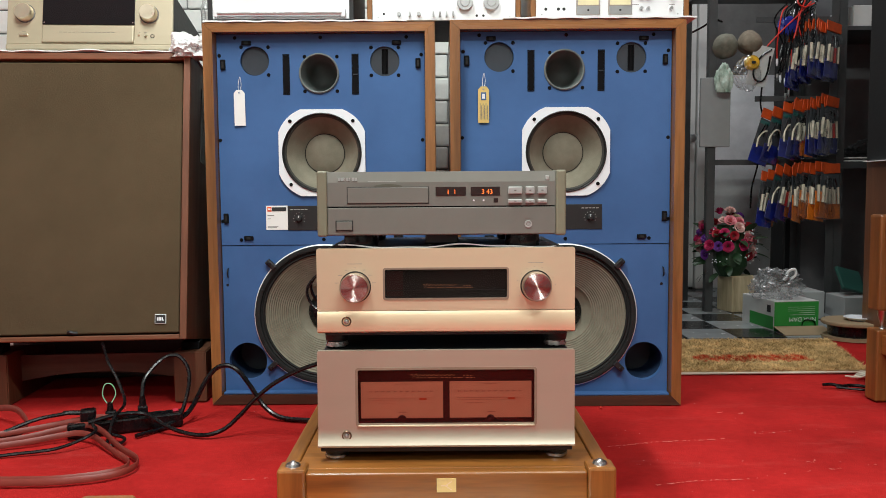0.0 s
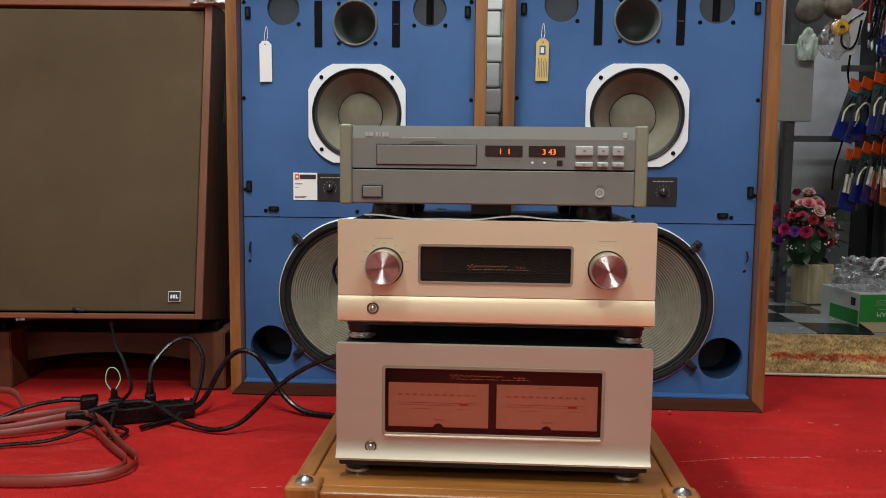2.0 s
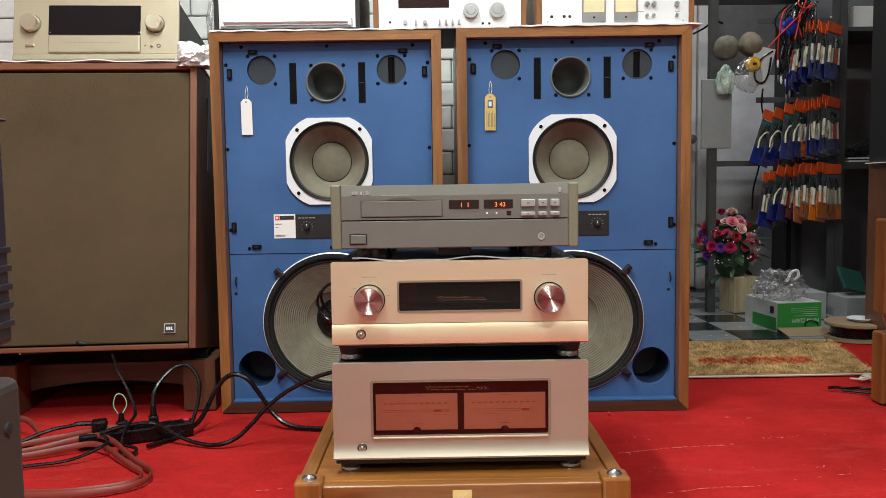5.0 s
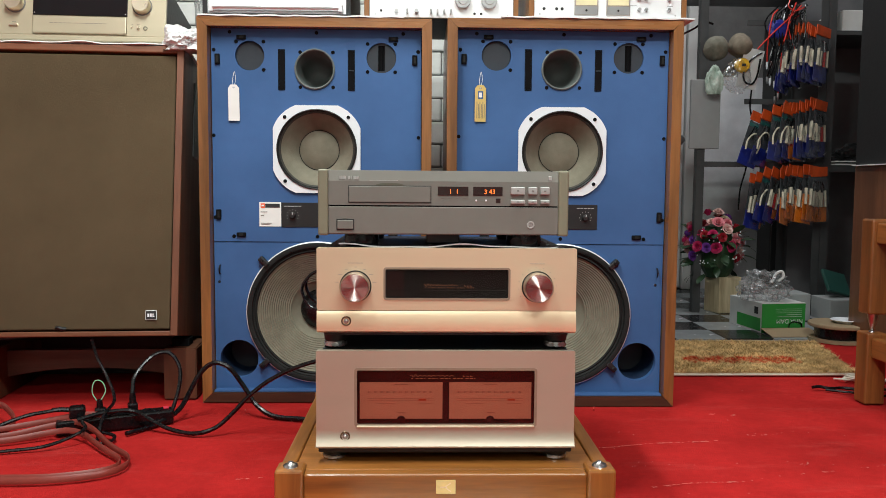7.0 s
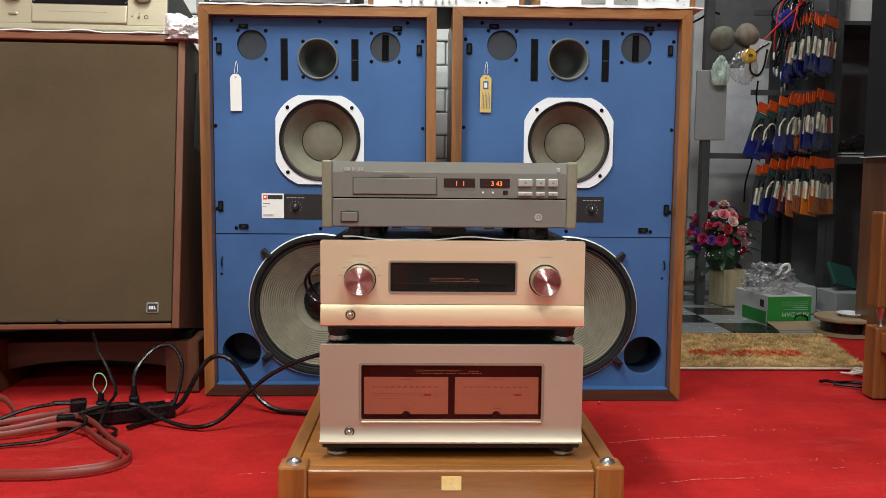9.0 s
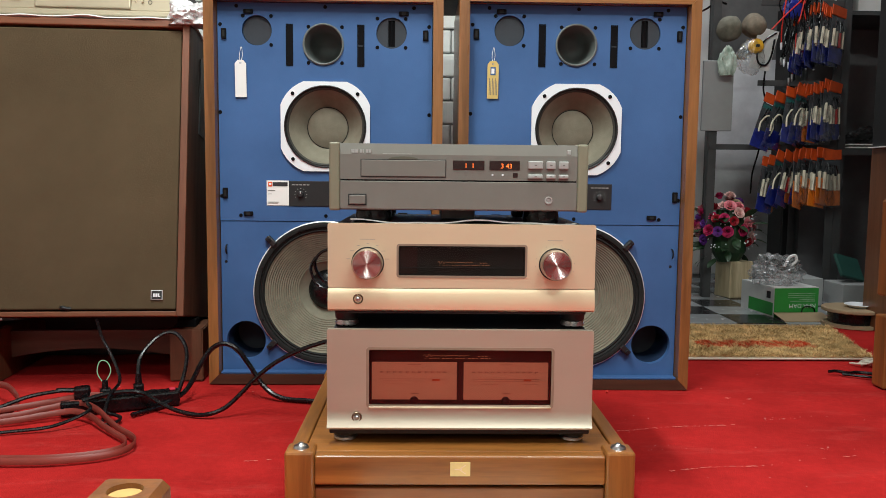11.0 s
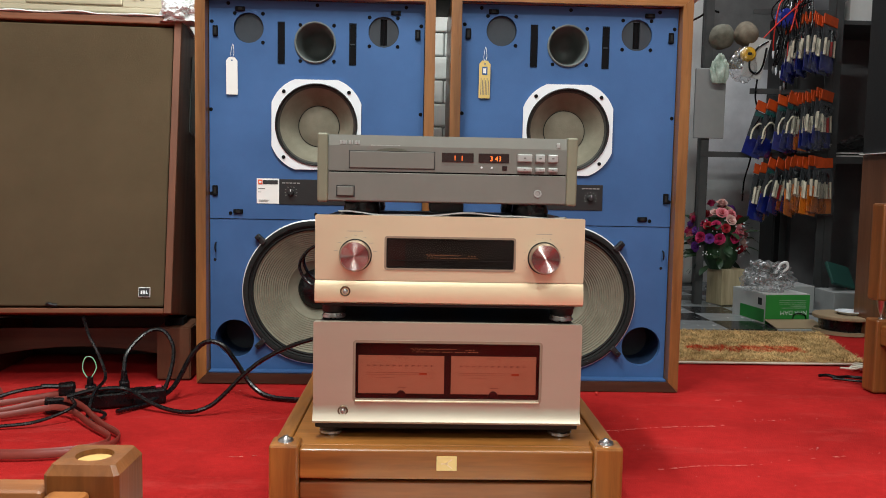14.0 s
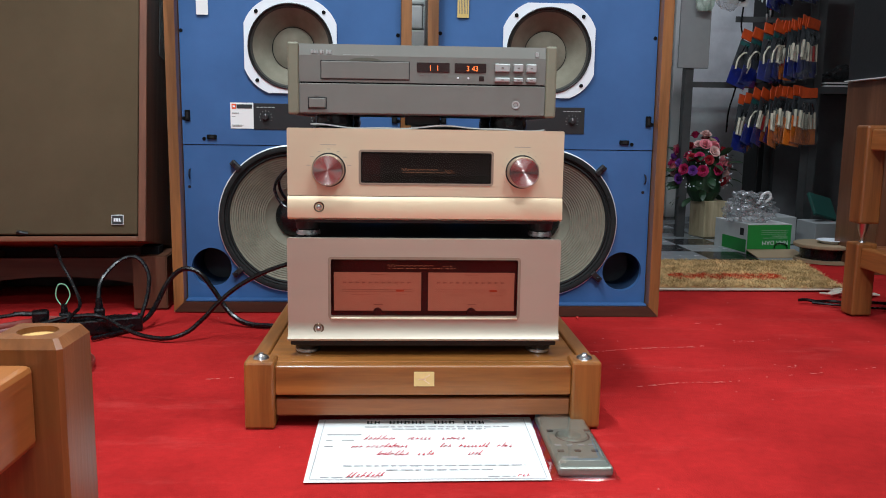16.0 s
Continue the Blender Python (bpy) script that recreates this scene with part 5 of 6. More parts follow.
    part("top_plate", box((-0.362, -0.342, 0.1722), (-0.001, 0.002, 0.174), 0.001), "darkamp", u)
    for k in range(5):
        z = 0.034 + 0.0125 * k
        part("cooling_fin", box((-0.0035, -0.335, z), (-0.0012, -0.001, z + 0.0045), 0.0008), "darkamp", u)
    for x in (-0.32, -0.04):
        for y in (-0.30, -0.04):
            part("foot", lathe(disc(0.016, 0.0222, 0.002), (x, y, 0), None, 18), "rubber", u)


near_rack()


# ---- cables and power strip on the carpet ----
def power_strip():
    t = thing("power_strip", (-0.668, 1.995, 0), "black power strip with plugs on the carpet", "power strip", 24)
    bd = part("body", box((-0.135, -0.022, 0), (0.135, 0.022, 0.036), 0.005), "rubber", t)
    for k in range(4):
        part("outlet", lathe([(0.017, 0.0), (0.016, 0.0015), (0.0145, -0.0), (0, -0.001)], (-0.09 + 0.055 * k, 0, 0.0362), None, 20), "void", bd)
    part("pilot_lamp", box((0.112, -0.008, 0.036), (0.126, 0.008, 0.041), 0.002), "print_red", bd)
    p = part("plug", box((-0.105, -0.016, 0.036), (-0.068, 0.016, 0.066), 0.006), "rubber", t)
    part("plug_neck", tube([(-0.100, 0, 0.058), (-0.125, 0.004, 0.060), (-0.142, 0.006, 0.060)], 0.006, 8), "rubber", p)
    p = part("plug", box((-0.048, -0.011, 0.036), (-0.022, 0.011, 0.056), 0.004), "rubber", t)
    part("plug_neck", lathe([(0.008, 0), (0.0065, 0.02), (0, 0.02)], (-0.036, 0, 0.056), None, 12), "rubber", p)
    part("earth_wire", tube([(-0.040, 0, 0.070), (-0.052, 0.004, 0.095), (-0.046, 0.004, 0.122), (-0.030, 0.004, 0.120), (-0.022, 0.004, 0.096), (-0.034, 0, 0.072)], 0.0013, 6), "earth", p, "thin green and white wire loop")
    p = part("plug", box((0.028, -0.012, 0.036), (0.052, 0.012, 0.060), 0.004), "rubber", t)
    part("plug_neck", lathe([(0.009, 0), (0.0065, 0.026), (0, 0.026)], (0.040, 0, 0.060), None, 12), "rubber", p)


power_strip()


def cord(name, pts, r, material, label, category="cable", seg=8, flat=1.0):
    o = part(name, tube(pts, r, seg, flat, 9), material, None, "", True)
    return tagged(o, label, category)


cord("mains_cable", [(-0.632, 2.011, 0.084), (-0.630, 2.03, 0.125), (-0.600, 2.07, 0.165), (-0.560, 2.08, 0.172), (-0.530, 2.07, 0.130), (-0.535, 2.05, 0.060), (-0.560, 2.02, 0.009), (-0.62, 1.93, 0.006)], 0.0052, "rubber", "black power cord looping up from the power strip")
cord("mains_cable", [(-0.575, 2.00, 0.006), (-0.53, 2.06, 0.030), (-0.490, 2.09, 0.108), (-0.455, 2.10, 0.140), (-0.415, 2.10, 0.132), (-0.380, 2.10, 0.088), (-0.340, 2.09, 0.033), (-0.29, 2.07, 0.008), (-0.21, 2.05, 0.006), (-0.10, 2.02, 0.006), (0.02, 1.98, 0.006)], 0.0062, "rubber", "thick black power cord arching over the carpet")
cord("mains_cable", [(-0.735, 1.93, 0.040), (-0.68, 1.96, 0.050), (-0.62, 1.985, 0.046), (-0.56, 1.965, 0.022), (-0.508, 1.945, 0.009), (-0.45, 1.925, 0.008), (-0.405, 1.935, 0.020), (-0.37, 1.95, 0.049), (-0.33, 1.95, 0.091), (-0.277, 1.94, 0.134), (-0.20, 1.915, 0.175), (-0.10, 1.89, 0.205), (0.0, 1.872, 0.21)], 0.0052, "rubber", "black power cord rising to the power amplifier")
cord("mains_cable", [(-0.79, 2.16, 0.19), (-0.752, 2.10, 0.155), (-0.715, 2.07, 0.108), (-0.680, 2.02, 0.065), (-0.672, 1.93, 0.050), (-0.670, 1.885, 0.006), (-0.66, 1.86, 0.005), (-0.635, 1.87, 0.006), (-0.64, 1.905, 0.010), (-0.70, 1.915, 0.02)], 0.004, "rubber", "thin black cord hanging from under the loudspeaker")
cord("mains_cable", [(-0.795, 1.94, 0.060), (-0.86, 1.92, 0.050), (-0.95, 1.87, 0.020), (-1.03, 1.82, 0.006), (-1.15, 1.78, 0.006)], 0.0046, "rubber", "black cord running off along the carpet")
cord("mains_cable", [(-1.1, 1.72, 0.005), (-0.95, 1.76, 0.005), (-0.85, 1.80, 0.006), (-0.76, 1.83, 0.010), (-0.70, 1.88, 0.030), (-0.72, 1.92, 0.040)], 0.004, "rubber", "black cord crossing under the speaker cable")
cord("signal_cable", [(-0.06, 1.88, 0.40), (-0.15, 1.91, 0.405), (-0.185, 1.93, 0.375), (-0.17, 1.93, 0.335), (-0.13, 1.92, 0.325), (-0.10, 1.90, 0.36), (-0.125, 1.89, 0.405), (-0.165, 1.90, 0.40), (-0.192, 1.91, 0.36), (-0.165, 1.90, 0.318), (-0.10, 1.87, 0.32), (-0.02, 1.862, 0.33)], 0.0036, "rubber", "black signal cable coiled behind the preamplifier", "cable")
RIB = [[(-1.25, 1.74, 0.012), (-1.0, 1.83, 0.014), (-0.87, 1.885, 0.018), (-0.80, 1.925, 0.026), (-0.745, 1.94, 0.032), (-0.69, 1.905, 0.026), (-0.64, 1.85, 0.016), (-0.60, 1.805, 0.012), (-0.562, 1.765, 0.012), (-0.540, 1.730, 0.012), (-0.535, 1.69, 0.012), (-0.56, 1.650, 0.011), (-0.62, 1.622, 0.011), (-0.72, 1.608, 0.011), (-0.95, 1.615, 0.011), (-1.25, 1.66, 0.011)],
       [(-1.25, 1.715, 0.010), (-1.0, 1.805, 0.011), (-0.87, 1.862, 0.012), (-0.80, 1.900, 0.016), (-0.75, 1.912, 0.020), (-0.70, 1.885, 0.018), (-0.65, 1.830, 0.014), (-0.608, 1.785, 0.012), (-0.574, 1.750, 0.011), (-0.557, 1.722, 0.011), (-0.553, 1.690, 0.011), (-0.575, 1.662, 0.011), (-0.63, 1.637, 0.011), (-0.72, 1.624, 0.011), (-0.95, 1.632, 0.011), (-1.25, 1.680, 0.011)],
       [(-1.25, 1.70, 0.020), (-1.0, 1.84, 0.026), (-0.87, 1.91, 0.030), (-0.79, 1.945, 0.038), (-0.735, 1.955, 0.046), (-0.68, 1.96, 0.044)]]
for pts in RIB:
    o = part("speaker_cable", tube(pts, 0.0072, 10, 0.36, 9, True, (0, 0.45, 1)), "cable_red", None, "", True)
    tagged(o, "flat red-brown speaker cable looped on the carpet", "speaker cable")
o = part("speaker_cable", tube([(-1.35, 2.06, 0.010), (-1.08, 2.09, 0.030), (-0.99, 2.06, 0.042), (-0.93, 2.00, 0.040), (-0.895, 1.95, 0.028), (-0.905, 1.90, 0.020), (-1.0, 1.85, 0.012)], 0.0085, 10, 0.35, 9, True, (0, 0.3, 1)), "cable_red", None, "", True)
tagged(o, "flat red-brown speaker cable end on the carpet", "speaker cable")


# ---- warranty slip and remote control on the carpet ----
def slip():
    t = thing("warranty_slip", (0.138, 1.288, 0), "white printed paper slip with red handwriting on carpet", "paper slip")
    b = bmesh.new()
    c = [(-0.177, -0.125), (0.176, -0.121), (0.183, 0.130), (-0.181, 0.122)]
    n = 24
    g = []
    for j in range(n + 1):
        row = []
        for i in range(n + 1):
            u, v = i / n, j / n
            x = (c[0][0] * (1 - u) + c[1][0] * u) * (1 - v) + (c[3][0] * (1 - u) + c[2][0] * u) * v
            y = (c[0][1] * (1 - u) + c[1][1] * u) * (1 - v) + (c[3][1] * (1 - u) + c[2][1] * u) * v
            row.append(b.verts.new((x, y, 0.0025 + 0.001 * noise.noise(Vector((x * 9, y * 9, 1))) + 0.003 * max(0, v - 0.8) * abs(math.sin(u * 9)))))
        g.append(row)
    for j in range(n):
        for i in range(n):
            b.faces.new((g[j][i], g[j][i + 1], g[j + 1][i + 1], g[j + 1][i]))
    ex = bmesh.ops.extrude_face_region(b, geom=b.faces[:])
    bmesh.ops.translate(b, vec=(0, 0, 0.0004), verts=[v for v in ex["geom"] if isinstance(v, bmesh.types.BMVert)])
    sh = part("sheet", b, "paper", t)

    def flat_bars(rows, z=0.0046):
        m = bmesh.new()
        for x0, x1, y0, y1, sk in rows:
            r = add_box(m, (x0, y0, z - 0.0006), (x1, y1, z))
            for v in m.verts[-8:]:
                v.co.x += sk * (v.co.y - y0)
        return m
    rnd = random.Random(2)
    head = []
    for k in range(16):
        x = -0.098 + 0.0126 * k
        if k in (2, 8, 12):
            continue
        head += [(x, x + 0.0028, 0.098, 0.110, 0), (x + 0.0066, x + 0.0084, 0.098, 0.110, 0), (x, x + 0.009, 0.1035 + 0.003 * (k % 3 - 1), 0.105 + 0.003 * (k % 3 - 1), 0)]
    tagged(part("heading_print", flat_bars(head), "print", t), kind="stuff")
    small = []
    for y, x0, x1 in ((0.083, -0.10, 0.14), (0.073, -0.055, 0.10), (-0.073, -0.125, 0.145), (-0.088, -0.062, 0.095), (-0.112, -0.155, -0.10), (-0.112, 0.085, 0.125)):
        x = x0
        while x < x1:
            w = rnd.uniform(0.006, 0.018)
            small.append((x, min(x + w, x1), y, y + 0.0020, 0))
            x += w + 0.004
    tagged(part("printed_bars", flat_bars(small), "print_pale", t), kind="stuff")
    lines = [(-0.160, -0.105, 0.0505, 0.0525, 0), (-0.160, -0.150, 0.026, 0.028, 0), (-0.135, -0.115, 0.026, 0.028, 0), (-0.16, -0.147, 0.001, 0.003, 0)]
    lines += [(-0.168, 0.168, -0.119, -0.1182, 0), (-0.168, 0.168, 0.1172, 0.118, 0), (-0.170, -0.1692, -0.119, 0.118, 0), (0.1692, 0.170, -0.119, 0.118, 0)]
    tagged(part("form_bars", flat_bars(lines), "print_pale", t), kind="stuff")
    ink = []
    for y, spans in ((0.028, ((-0.100, -0.052), (-0.030, 0.010), (0.025, 0.058))), (-0.004, ((-0.118, -0.106), (-0.095, -0.030), (0.020, 0.036), (0.050, 0.095), (0.110, 0.135))), (-0.034, ((-0.078, -0.032), (-0.015, 0.005), (0.062, 0.082))), (-0.112, ((-0.118, -0.072), (0.128, 0.147)))):
        for x0, x1 in spans:
            x = x0
            while x < x1:
                h = rnd.choice((0.007, 0.008, 0.010, 0.017))
                ink.append((x, x + 0.0012, y, y + h, 0.5))
                c = rnd.choice((0, 0.0028, 0.0055))
                ink.append((x + 0.5 * c, x + 0.5 * c + 0.004, y + c, y + c + 0.0011, 0.5))
                x += rnd.uniform(0.0045, 0.008)
    tagged(part("handwriting_bars", flat_bars(ink, 0.0049), "print_red", t), kind="stuff")


slip()


def remote():
    t = thing("remote_control", (0.366, 1.290, 0), "grey remote control in a clear plastic sleeve", "remote control")
    b = box((-0.040, -0.112, 0.002), (0.040, 0.112, 0.016), 0.004, 3)
    bd = part("body", b, "remote", t)
    part("dial", lathe([(0, 0.0035), (0.012, 0.0035), (0.014, 0.002), (0.023, 0.003), (0.025, 0)], (0.004, 0.008, 0.016), None, 32), "remote", bd, "", True)
    part("dial_ring", lathe([(0.0275, 0.0004), (0.0262, 0.0012), (0.0252, 0)], (0.004, 0.008, 0.016), None, 32), "remote_key", bd)
    for x, y in ((-0.026, -0.03), (-0.008, -0.03), (0.010, -0.03), (0.026, -0.03), (-0.028, 0.03), (0.032, 0.03), (-0.026, -0.052), (0.0, -0.052), (0.026, -0.052)):
        part("key", box((x - 0.005, y - 0.003, 0.0155), (x + 0.005, y + 0.003, 0.0178), 0.0008), "silver_btn" if y == -0.03 else "remote_key", bd)
    part("name_bar", box((-0.028, -0.078, 0.0158), (-0.004, -0.072, 0.0165)), "silver_btn", bd)
    b = bmesh.new()
    n = 20
    g = []
    for j in range(n + 1):
        row = []
        for i in range(13):
            x, y = -0.049 + 0.098 * i / 12, -0.125 + 0.246 * j / n
            e = min(1, (1 - abs(x) / 0.049) * 4, (1 - abs(y + 0.002) / 0.1232) * 6)
            row.append(b.verts.new((x + 0.003 * noise.noise(Vector((x * 30, y * 30, 4))), y, 0.0018 + 0.0190 * max(0, e) + 0.0012 * noise.noise(Vector((x * 45, y * 45, 2))) * (1.6 - e))))
        g.append(row)
    for j in range(n):
        for i in range(12):
            b.faces.new((g[j][i], g[j][i + 1], g[j + 1][i + 1], g[j + 1][i]))
    part("plastic_sleeve", b, "pouch", t, "clear plastic sleeve", True)


remote()


# ---- doormat ----
def doormat():
    t = thing("doormat", (1.21, 2.83, 0), "shaggy tan doormat with red woven lettering", "doormat")
    c = [(-0.42, -0.278), (0.300, -0.275), (0.418, 0.240), (-0.42, 0.262)]

    def at(u, v):
        x = (c[0][0] * (1 - u) + c[1][0] * u) * (1 - v) + (c[3][0] * (1 - u) + c[2][0] * u) * v
        y = (c[0][1] * (1 - u) + c[1][1] * u) * (1 - v) + (c[3][1] * (1 - u) + c[2][1] * u) * v
        return x, y
    b = bmesh.new()
    lo = [b.verts.new((*q, 0.0)) for q in c]
    hi = [b.verts.new((*q, 0.010)) for q in c]
    b.faces.new(hi)
    b.faces.new(lo)
    for k in range(4):
        b.faces.new((lo[k], lo[(k + 1) % 4], hi[(k + 1) % 4], hi[k]))
    part("backing", b, "rugbase", t)
    part("edge_binding", tube([(*c[0], 0.004), (*at(0.5, 0), 0.004), (*c[1], 0.004)], 0.004, 6), "cord_white", t, "pale edge binding")
    rnd = random.Random(11)

    def tufts(n, inside):
        vs, fs = [], []
        for _ in range(n):
            u, v = rnd.random(), rnd.random()
            letter = abs(v - 0.335 - 0.02 * math.sin(u * 60)) < 0.085 and 0.28 < u < 0.79 and (math.sin(u * 120 + v * 30) + 0.7 * math.sin(u * 53 - v * 40) > 0.05)
            if letter != inside:
                continue
            x, y = at(u, v)
            a, h, l = rnd.uniform(0, 6.28), rnd.uniform(0.005, 0.013), rnd.uniform(0.006, 0.020)
            w = 0.0022
            k = len(vs)
            lean = rnd.uniform(0, 6.28)
            vs += [(x - w * math.cos(a), y - w * math.sin(a), 0.009), (x + w * math.cos(a), y + w * math.sin(a), 0.009), (x + l * math.cos(lean), y + l * math.sin(lean), 0.009 + h)]
            fs.append((k, k + 1, k + 2))
        me = bpy.data.meshes.new("pile")
        me.from_pydata(vs, [], fs)
        return me
    for inside, n, m in ((False, 26000, "rugpile"), (True, 60000, "rugred")):
        me = tufts(n, inside)
        me.materials.append(M[m])
        o = new("shag" if not inside else "lettering_shag", me)
        o.parent = t
        tagged(o, kind="stuff")


doormat()


# ---- the passage at the back ----
def door():
    t = thing("door_1", (1.28, 4.795, 0), "pale grey painted door with a round knob", "door")
    tagged(t, kind="structure")
    part("door_leaf", box((-0.40, -0.035, 0.01), (0.355, 0.0, 2.02), 0.003), "door", t)
    part("door_panel", box((-0.30, -0.042, 0.20), (0.30, -0.034, 0.90), 0.006), "door", t)
    part("door_panel", box((-0.30, -0.042, 1.05), (0.30, -0.034, 1.90), 0.006), "door", t)
    part("door_frame", box((0.360, -0.060, 0), (0.415, 0.0, 2.08), 0.006), "door", t)
    part("door_frame", box((-0.46, -0.060, 0), (-0.405, 0.0, 2.08), 0.006), "door", t)
    part("door_knob", lathe([(0.026, 0), (0.026, 0.006), (0.010, 0.010), (0.010, 0.035), (0.026, 0.045), (0.029, 0.058), (0.022, 0.072), (0, 0.075)], (0.318, -0.035, 0.885), FACE, 28), "steel", t, "polished steel knob", True)


door()
o = part("electric_panel", box((1.365, 3.843, 0.793), (1.510, 3.8575, 1.12), 0.004), "shaded_white", None)
tagged(o, "pale grey metal panel fixed to the shelf upright", "electric panel")


# Paler panel stands in for light on the lower wall.
struct("wall_panel", box((1.76, 4.786, 0), (2.60, 4.799, 1.26), 0.001), "lit_wall", "lower part of the grey wall, lightened as if lit")


def shelf_frame(x0, x1, y0, y1, levels, boards, label):
    t = thing("storage_shelf", (x0, y0, 0), label, "storage shelf", group="steel storage shelves")
    W, D = x1 - x0, y1 - y0
    for x in (0, W):
        for y in (0, D):
            b = bmesh.new()
            sx = 1 if x == 0 else -1
            add_box(b, (min(x, x + sx * 0.036), y - 0.0015, 0), (max(x, x + sx * 0.036), y + 0.0015, 2.1))
            add_box(b, (x - 0.0015, min(y, y + 0.036 * (1 if y == 0 else -1)), 0), (x + 0.0015, max(y, y + 0.036 * (1 if y == 0 else -1)), 2.1))
            part("upright", b, "shelfsteel", t)
    for z in levels:
        part("beam", box((0.003 if z < 0.8 else W * 0.36, -0.004, z - 0.013), (W - 0.003, 0.003, z + 0.013), 0.001), "shelfsteel", t)
    for z in boards:
        part("shelf_board", box((0.004, 0.004, z), (W - 0.004, D - 0.004, z + 0.02), 0.001), "shelfsteel", t)
    return t


shelf_frame(1.41, 2.022, 3.86, 4.25, (0.720, 1.02, 1.39), (1.55,), "dark steel shelf frame hung with cable packs")
s2 = shelf_frame(2.026, 2.58, 3.86, 4.25, (0.70, 1.34), (0.70, 1.34, 0.03), "dark steel shelf with boxes and bags")
# Back sheet coloured dark for the shade inside the shelf.
part("back_sheet", box((0.003, 0.375, 0.02), (0.552, 0.388, 2.0)), "shade_grey", s2)
# Cabinet made tall so its black also stands in for shade between packs.
t = thing("dark_cabinet", (1.985, 4.32, 0), "narrow black cabinet, also darkening gaps behind cable packs", "cabinet")
part("body", box((0, 0.012, 0), (0.20, 0.18, 1.48), 0.004), "case", t)
part("door_panel", box((0.004, 0, 0.03), (0.196, 0.0115, 1.47), 0.002), "case", t)
o = part("cardboard_box", box((2.10, 3.88, 1.361), (2.36, 4.12, 1.46), 0.003), "carton_w", None)
tagged(o, "white cardboard box on the upper steel shelf", "box")
crumple("plastic_bag", (2.22, 4.02, 0.722), (0.10, 0.09, 0.06), 5, "case", 0.5, "crumpled black plastic bag on the steel shelf", "plastic bag")
for k in range(3):
    o = part("magazine", box((2.09, 3.87, 0.7215 + 0.007 * k), (2.30 - 0.02 * k, 3.99, 0.728 + 0.007 * k), 0.001), ("paper", "case", "paper")[k], None)
    tagged(o, "flat magazine lying on the steel shelf", "magazine", "magazines on the shelf")


def cable_pack(style):
    """A header card with a clear pouch, an insert and a looped lead."""
    t = thing("cable_pack", (0, 0, 0), "clear hanging cable pack with orange header and %s insert" % ("orange" if style == 1 else "navy blue"), "cable pack", group="hanging cable packs")
    part("header", box((-0.052, -0.0022, -0.046), (0.052, 0.0022, 0.0), 0.001, 1), "orange", t)
    part("insert", box((-0.049, -0.002, -0.262), (0.049, 0.0, -0.140 if style == 1 else -0.178), 0.0008, 1), "amber" if style == 1 else "navy", t)
    part("grey_backing", box((-0.047, 0.0006, -0.182), (0.047, 0.002, -0.049)), "pack_grey", t)
    if style == 2:
        part("teal_strip", box((-0.046, -0.0035, -0.075), (0.046, -0.002, -0.058)), "teal", t)
    lead = bmesh.new()
    for dx in (-0.030, -0.012, 0.010, 0.028):
        add_tube(lead, [(dx * 0.6, -0.006, -0.07), (dx, -0.008, -0.12), (dx * 1.1, -0.008, -0.135)], 0.003, 5, 1, 3)
    part("lead", lead, "rubber", t)
    if style == 2:
        part("white_lead", tube([(-0.030, -0.009, -0.19), (-0.034, -0.010, -0.145), (-0.014, -0.010, -0.108), (0.014, -0.010, -0.108), (0.034, -0.010, -0.145), (0.030, -0.009, -0.19)], 0.0042, 8), "cream", t)
    for dx in () if style == 2 else (-0.033, -0.0135, 0.011, 0.031):
        part("plug", tube([(dx, -0.008, -0.128 + 0.5 * abs(dx)), (dx * 1.05, -0.009, -0.19)], 0.0068, 7, 1, 1, False), "cream" if dx != 0.011 else ("red" if style == 0 else "cream"), t)
    b = bmesh.new()
    g = []
    for j in range(9):
        row = []
        for i in range(7):
            x, z = -0.054 + 0.108 * i / 6, -0.055 - 0.215 * j / 8
            row.append(b.verts.new((x, -0.016 * math.sin(math.pi * i / 6) * min(1, j / 3) - 0.004 + 0.020 * noise.noise(Vector((x * 50, z * 36, style))), z)))
        g.append(row)
    for j in range(8):
        for i in range(6):
            b.faces.new((g[j][i], g[j][i + 1], g[j + 1][i + 1], g[j + 1][i]))
    part("pouch", b, "pouch", t, "clear film pouch", True)
    return t


packs = [cable_pack(0), cable_pack(1), cable_pack(2)]
rnd = random.Random(4)
used = [False, False, False]


def hang(style, x, y, z, turn, lean):
    m = pose(x, y, z + rnd.uniform(-0.011, 0.011), rnd.uniform(-6, 6), lean + rnd.uniform(-4.5, 4.5), turn + rnd.uniform(-9, 9))
    if not used[style]:
        packs[style].matrix_basis = m
        used[style] = True
        return packs[style]
    return copy_thing(packs[style], m)


for k in range(14):     # top row
    hang(0, 1.815 + 0.0118 * k, 3.846 - 0.0042 * k, 1.318 + 0.045 * min(1, k / 4), 34, 13 - 0.7 * k)
for k in range(4):
    hang(2, 1.706 + 0.042 * k, 3.83 - 0.008 * k, 0.960 + 0.011 * k, 14 + 6 * k, 19 - 1.5 * k)
for k in range(14):     # middle row
    hang(1 if k == 4 else 0, 1.832 + 0.0108 * k, 3.846 - 0.0042 * k - 0.012 * (k == 4), 1.000 + 0.002 * k, 34 if k != 4 else 10, 12 - 0.7 * k)
for k in range(6):
    hang((0, 1, 2, 0, 1, 0)[k], 1.703 + 0.030 * k, 3.84 - 0.005 * k, 0.680 + 0.003 * k, 28 + 2 * k, 14)
for k in range(11):     # bottom row
    hang(1, 1.855 + 0.0122 * k, 3.846 - 0.0042 * k, 0.700 + 0.001 * k, 26, 11 - 0.9 * k)


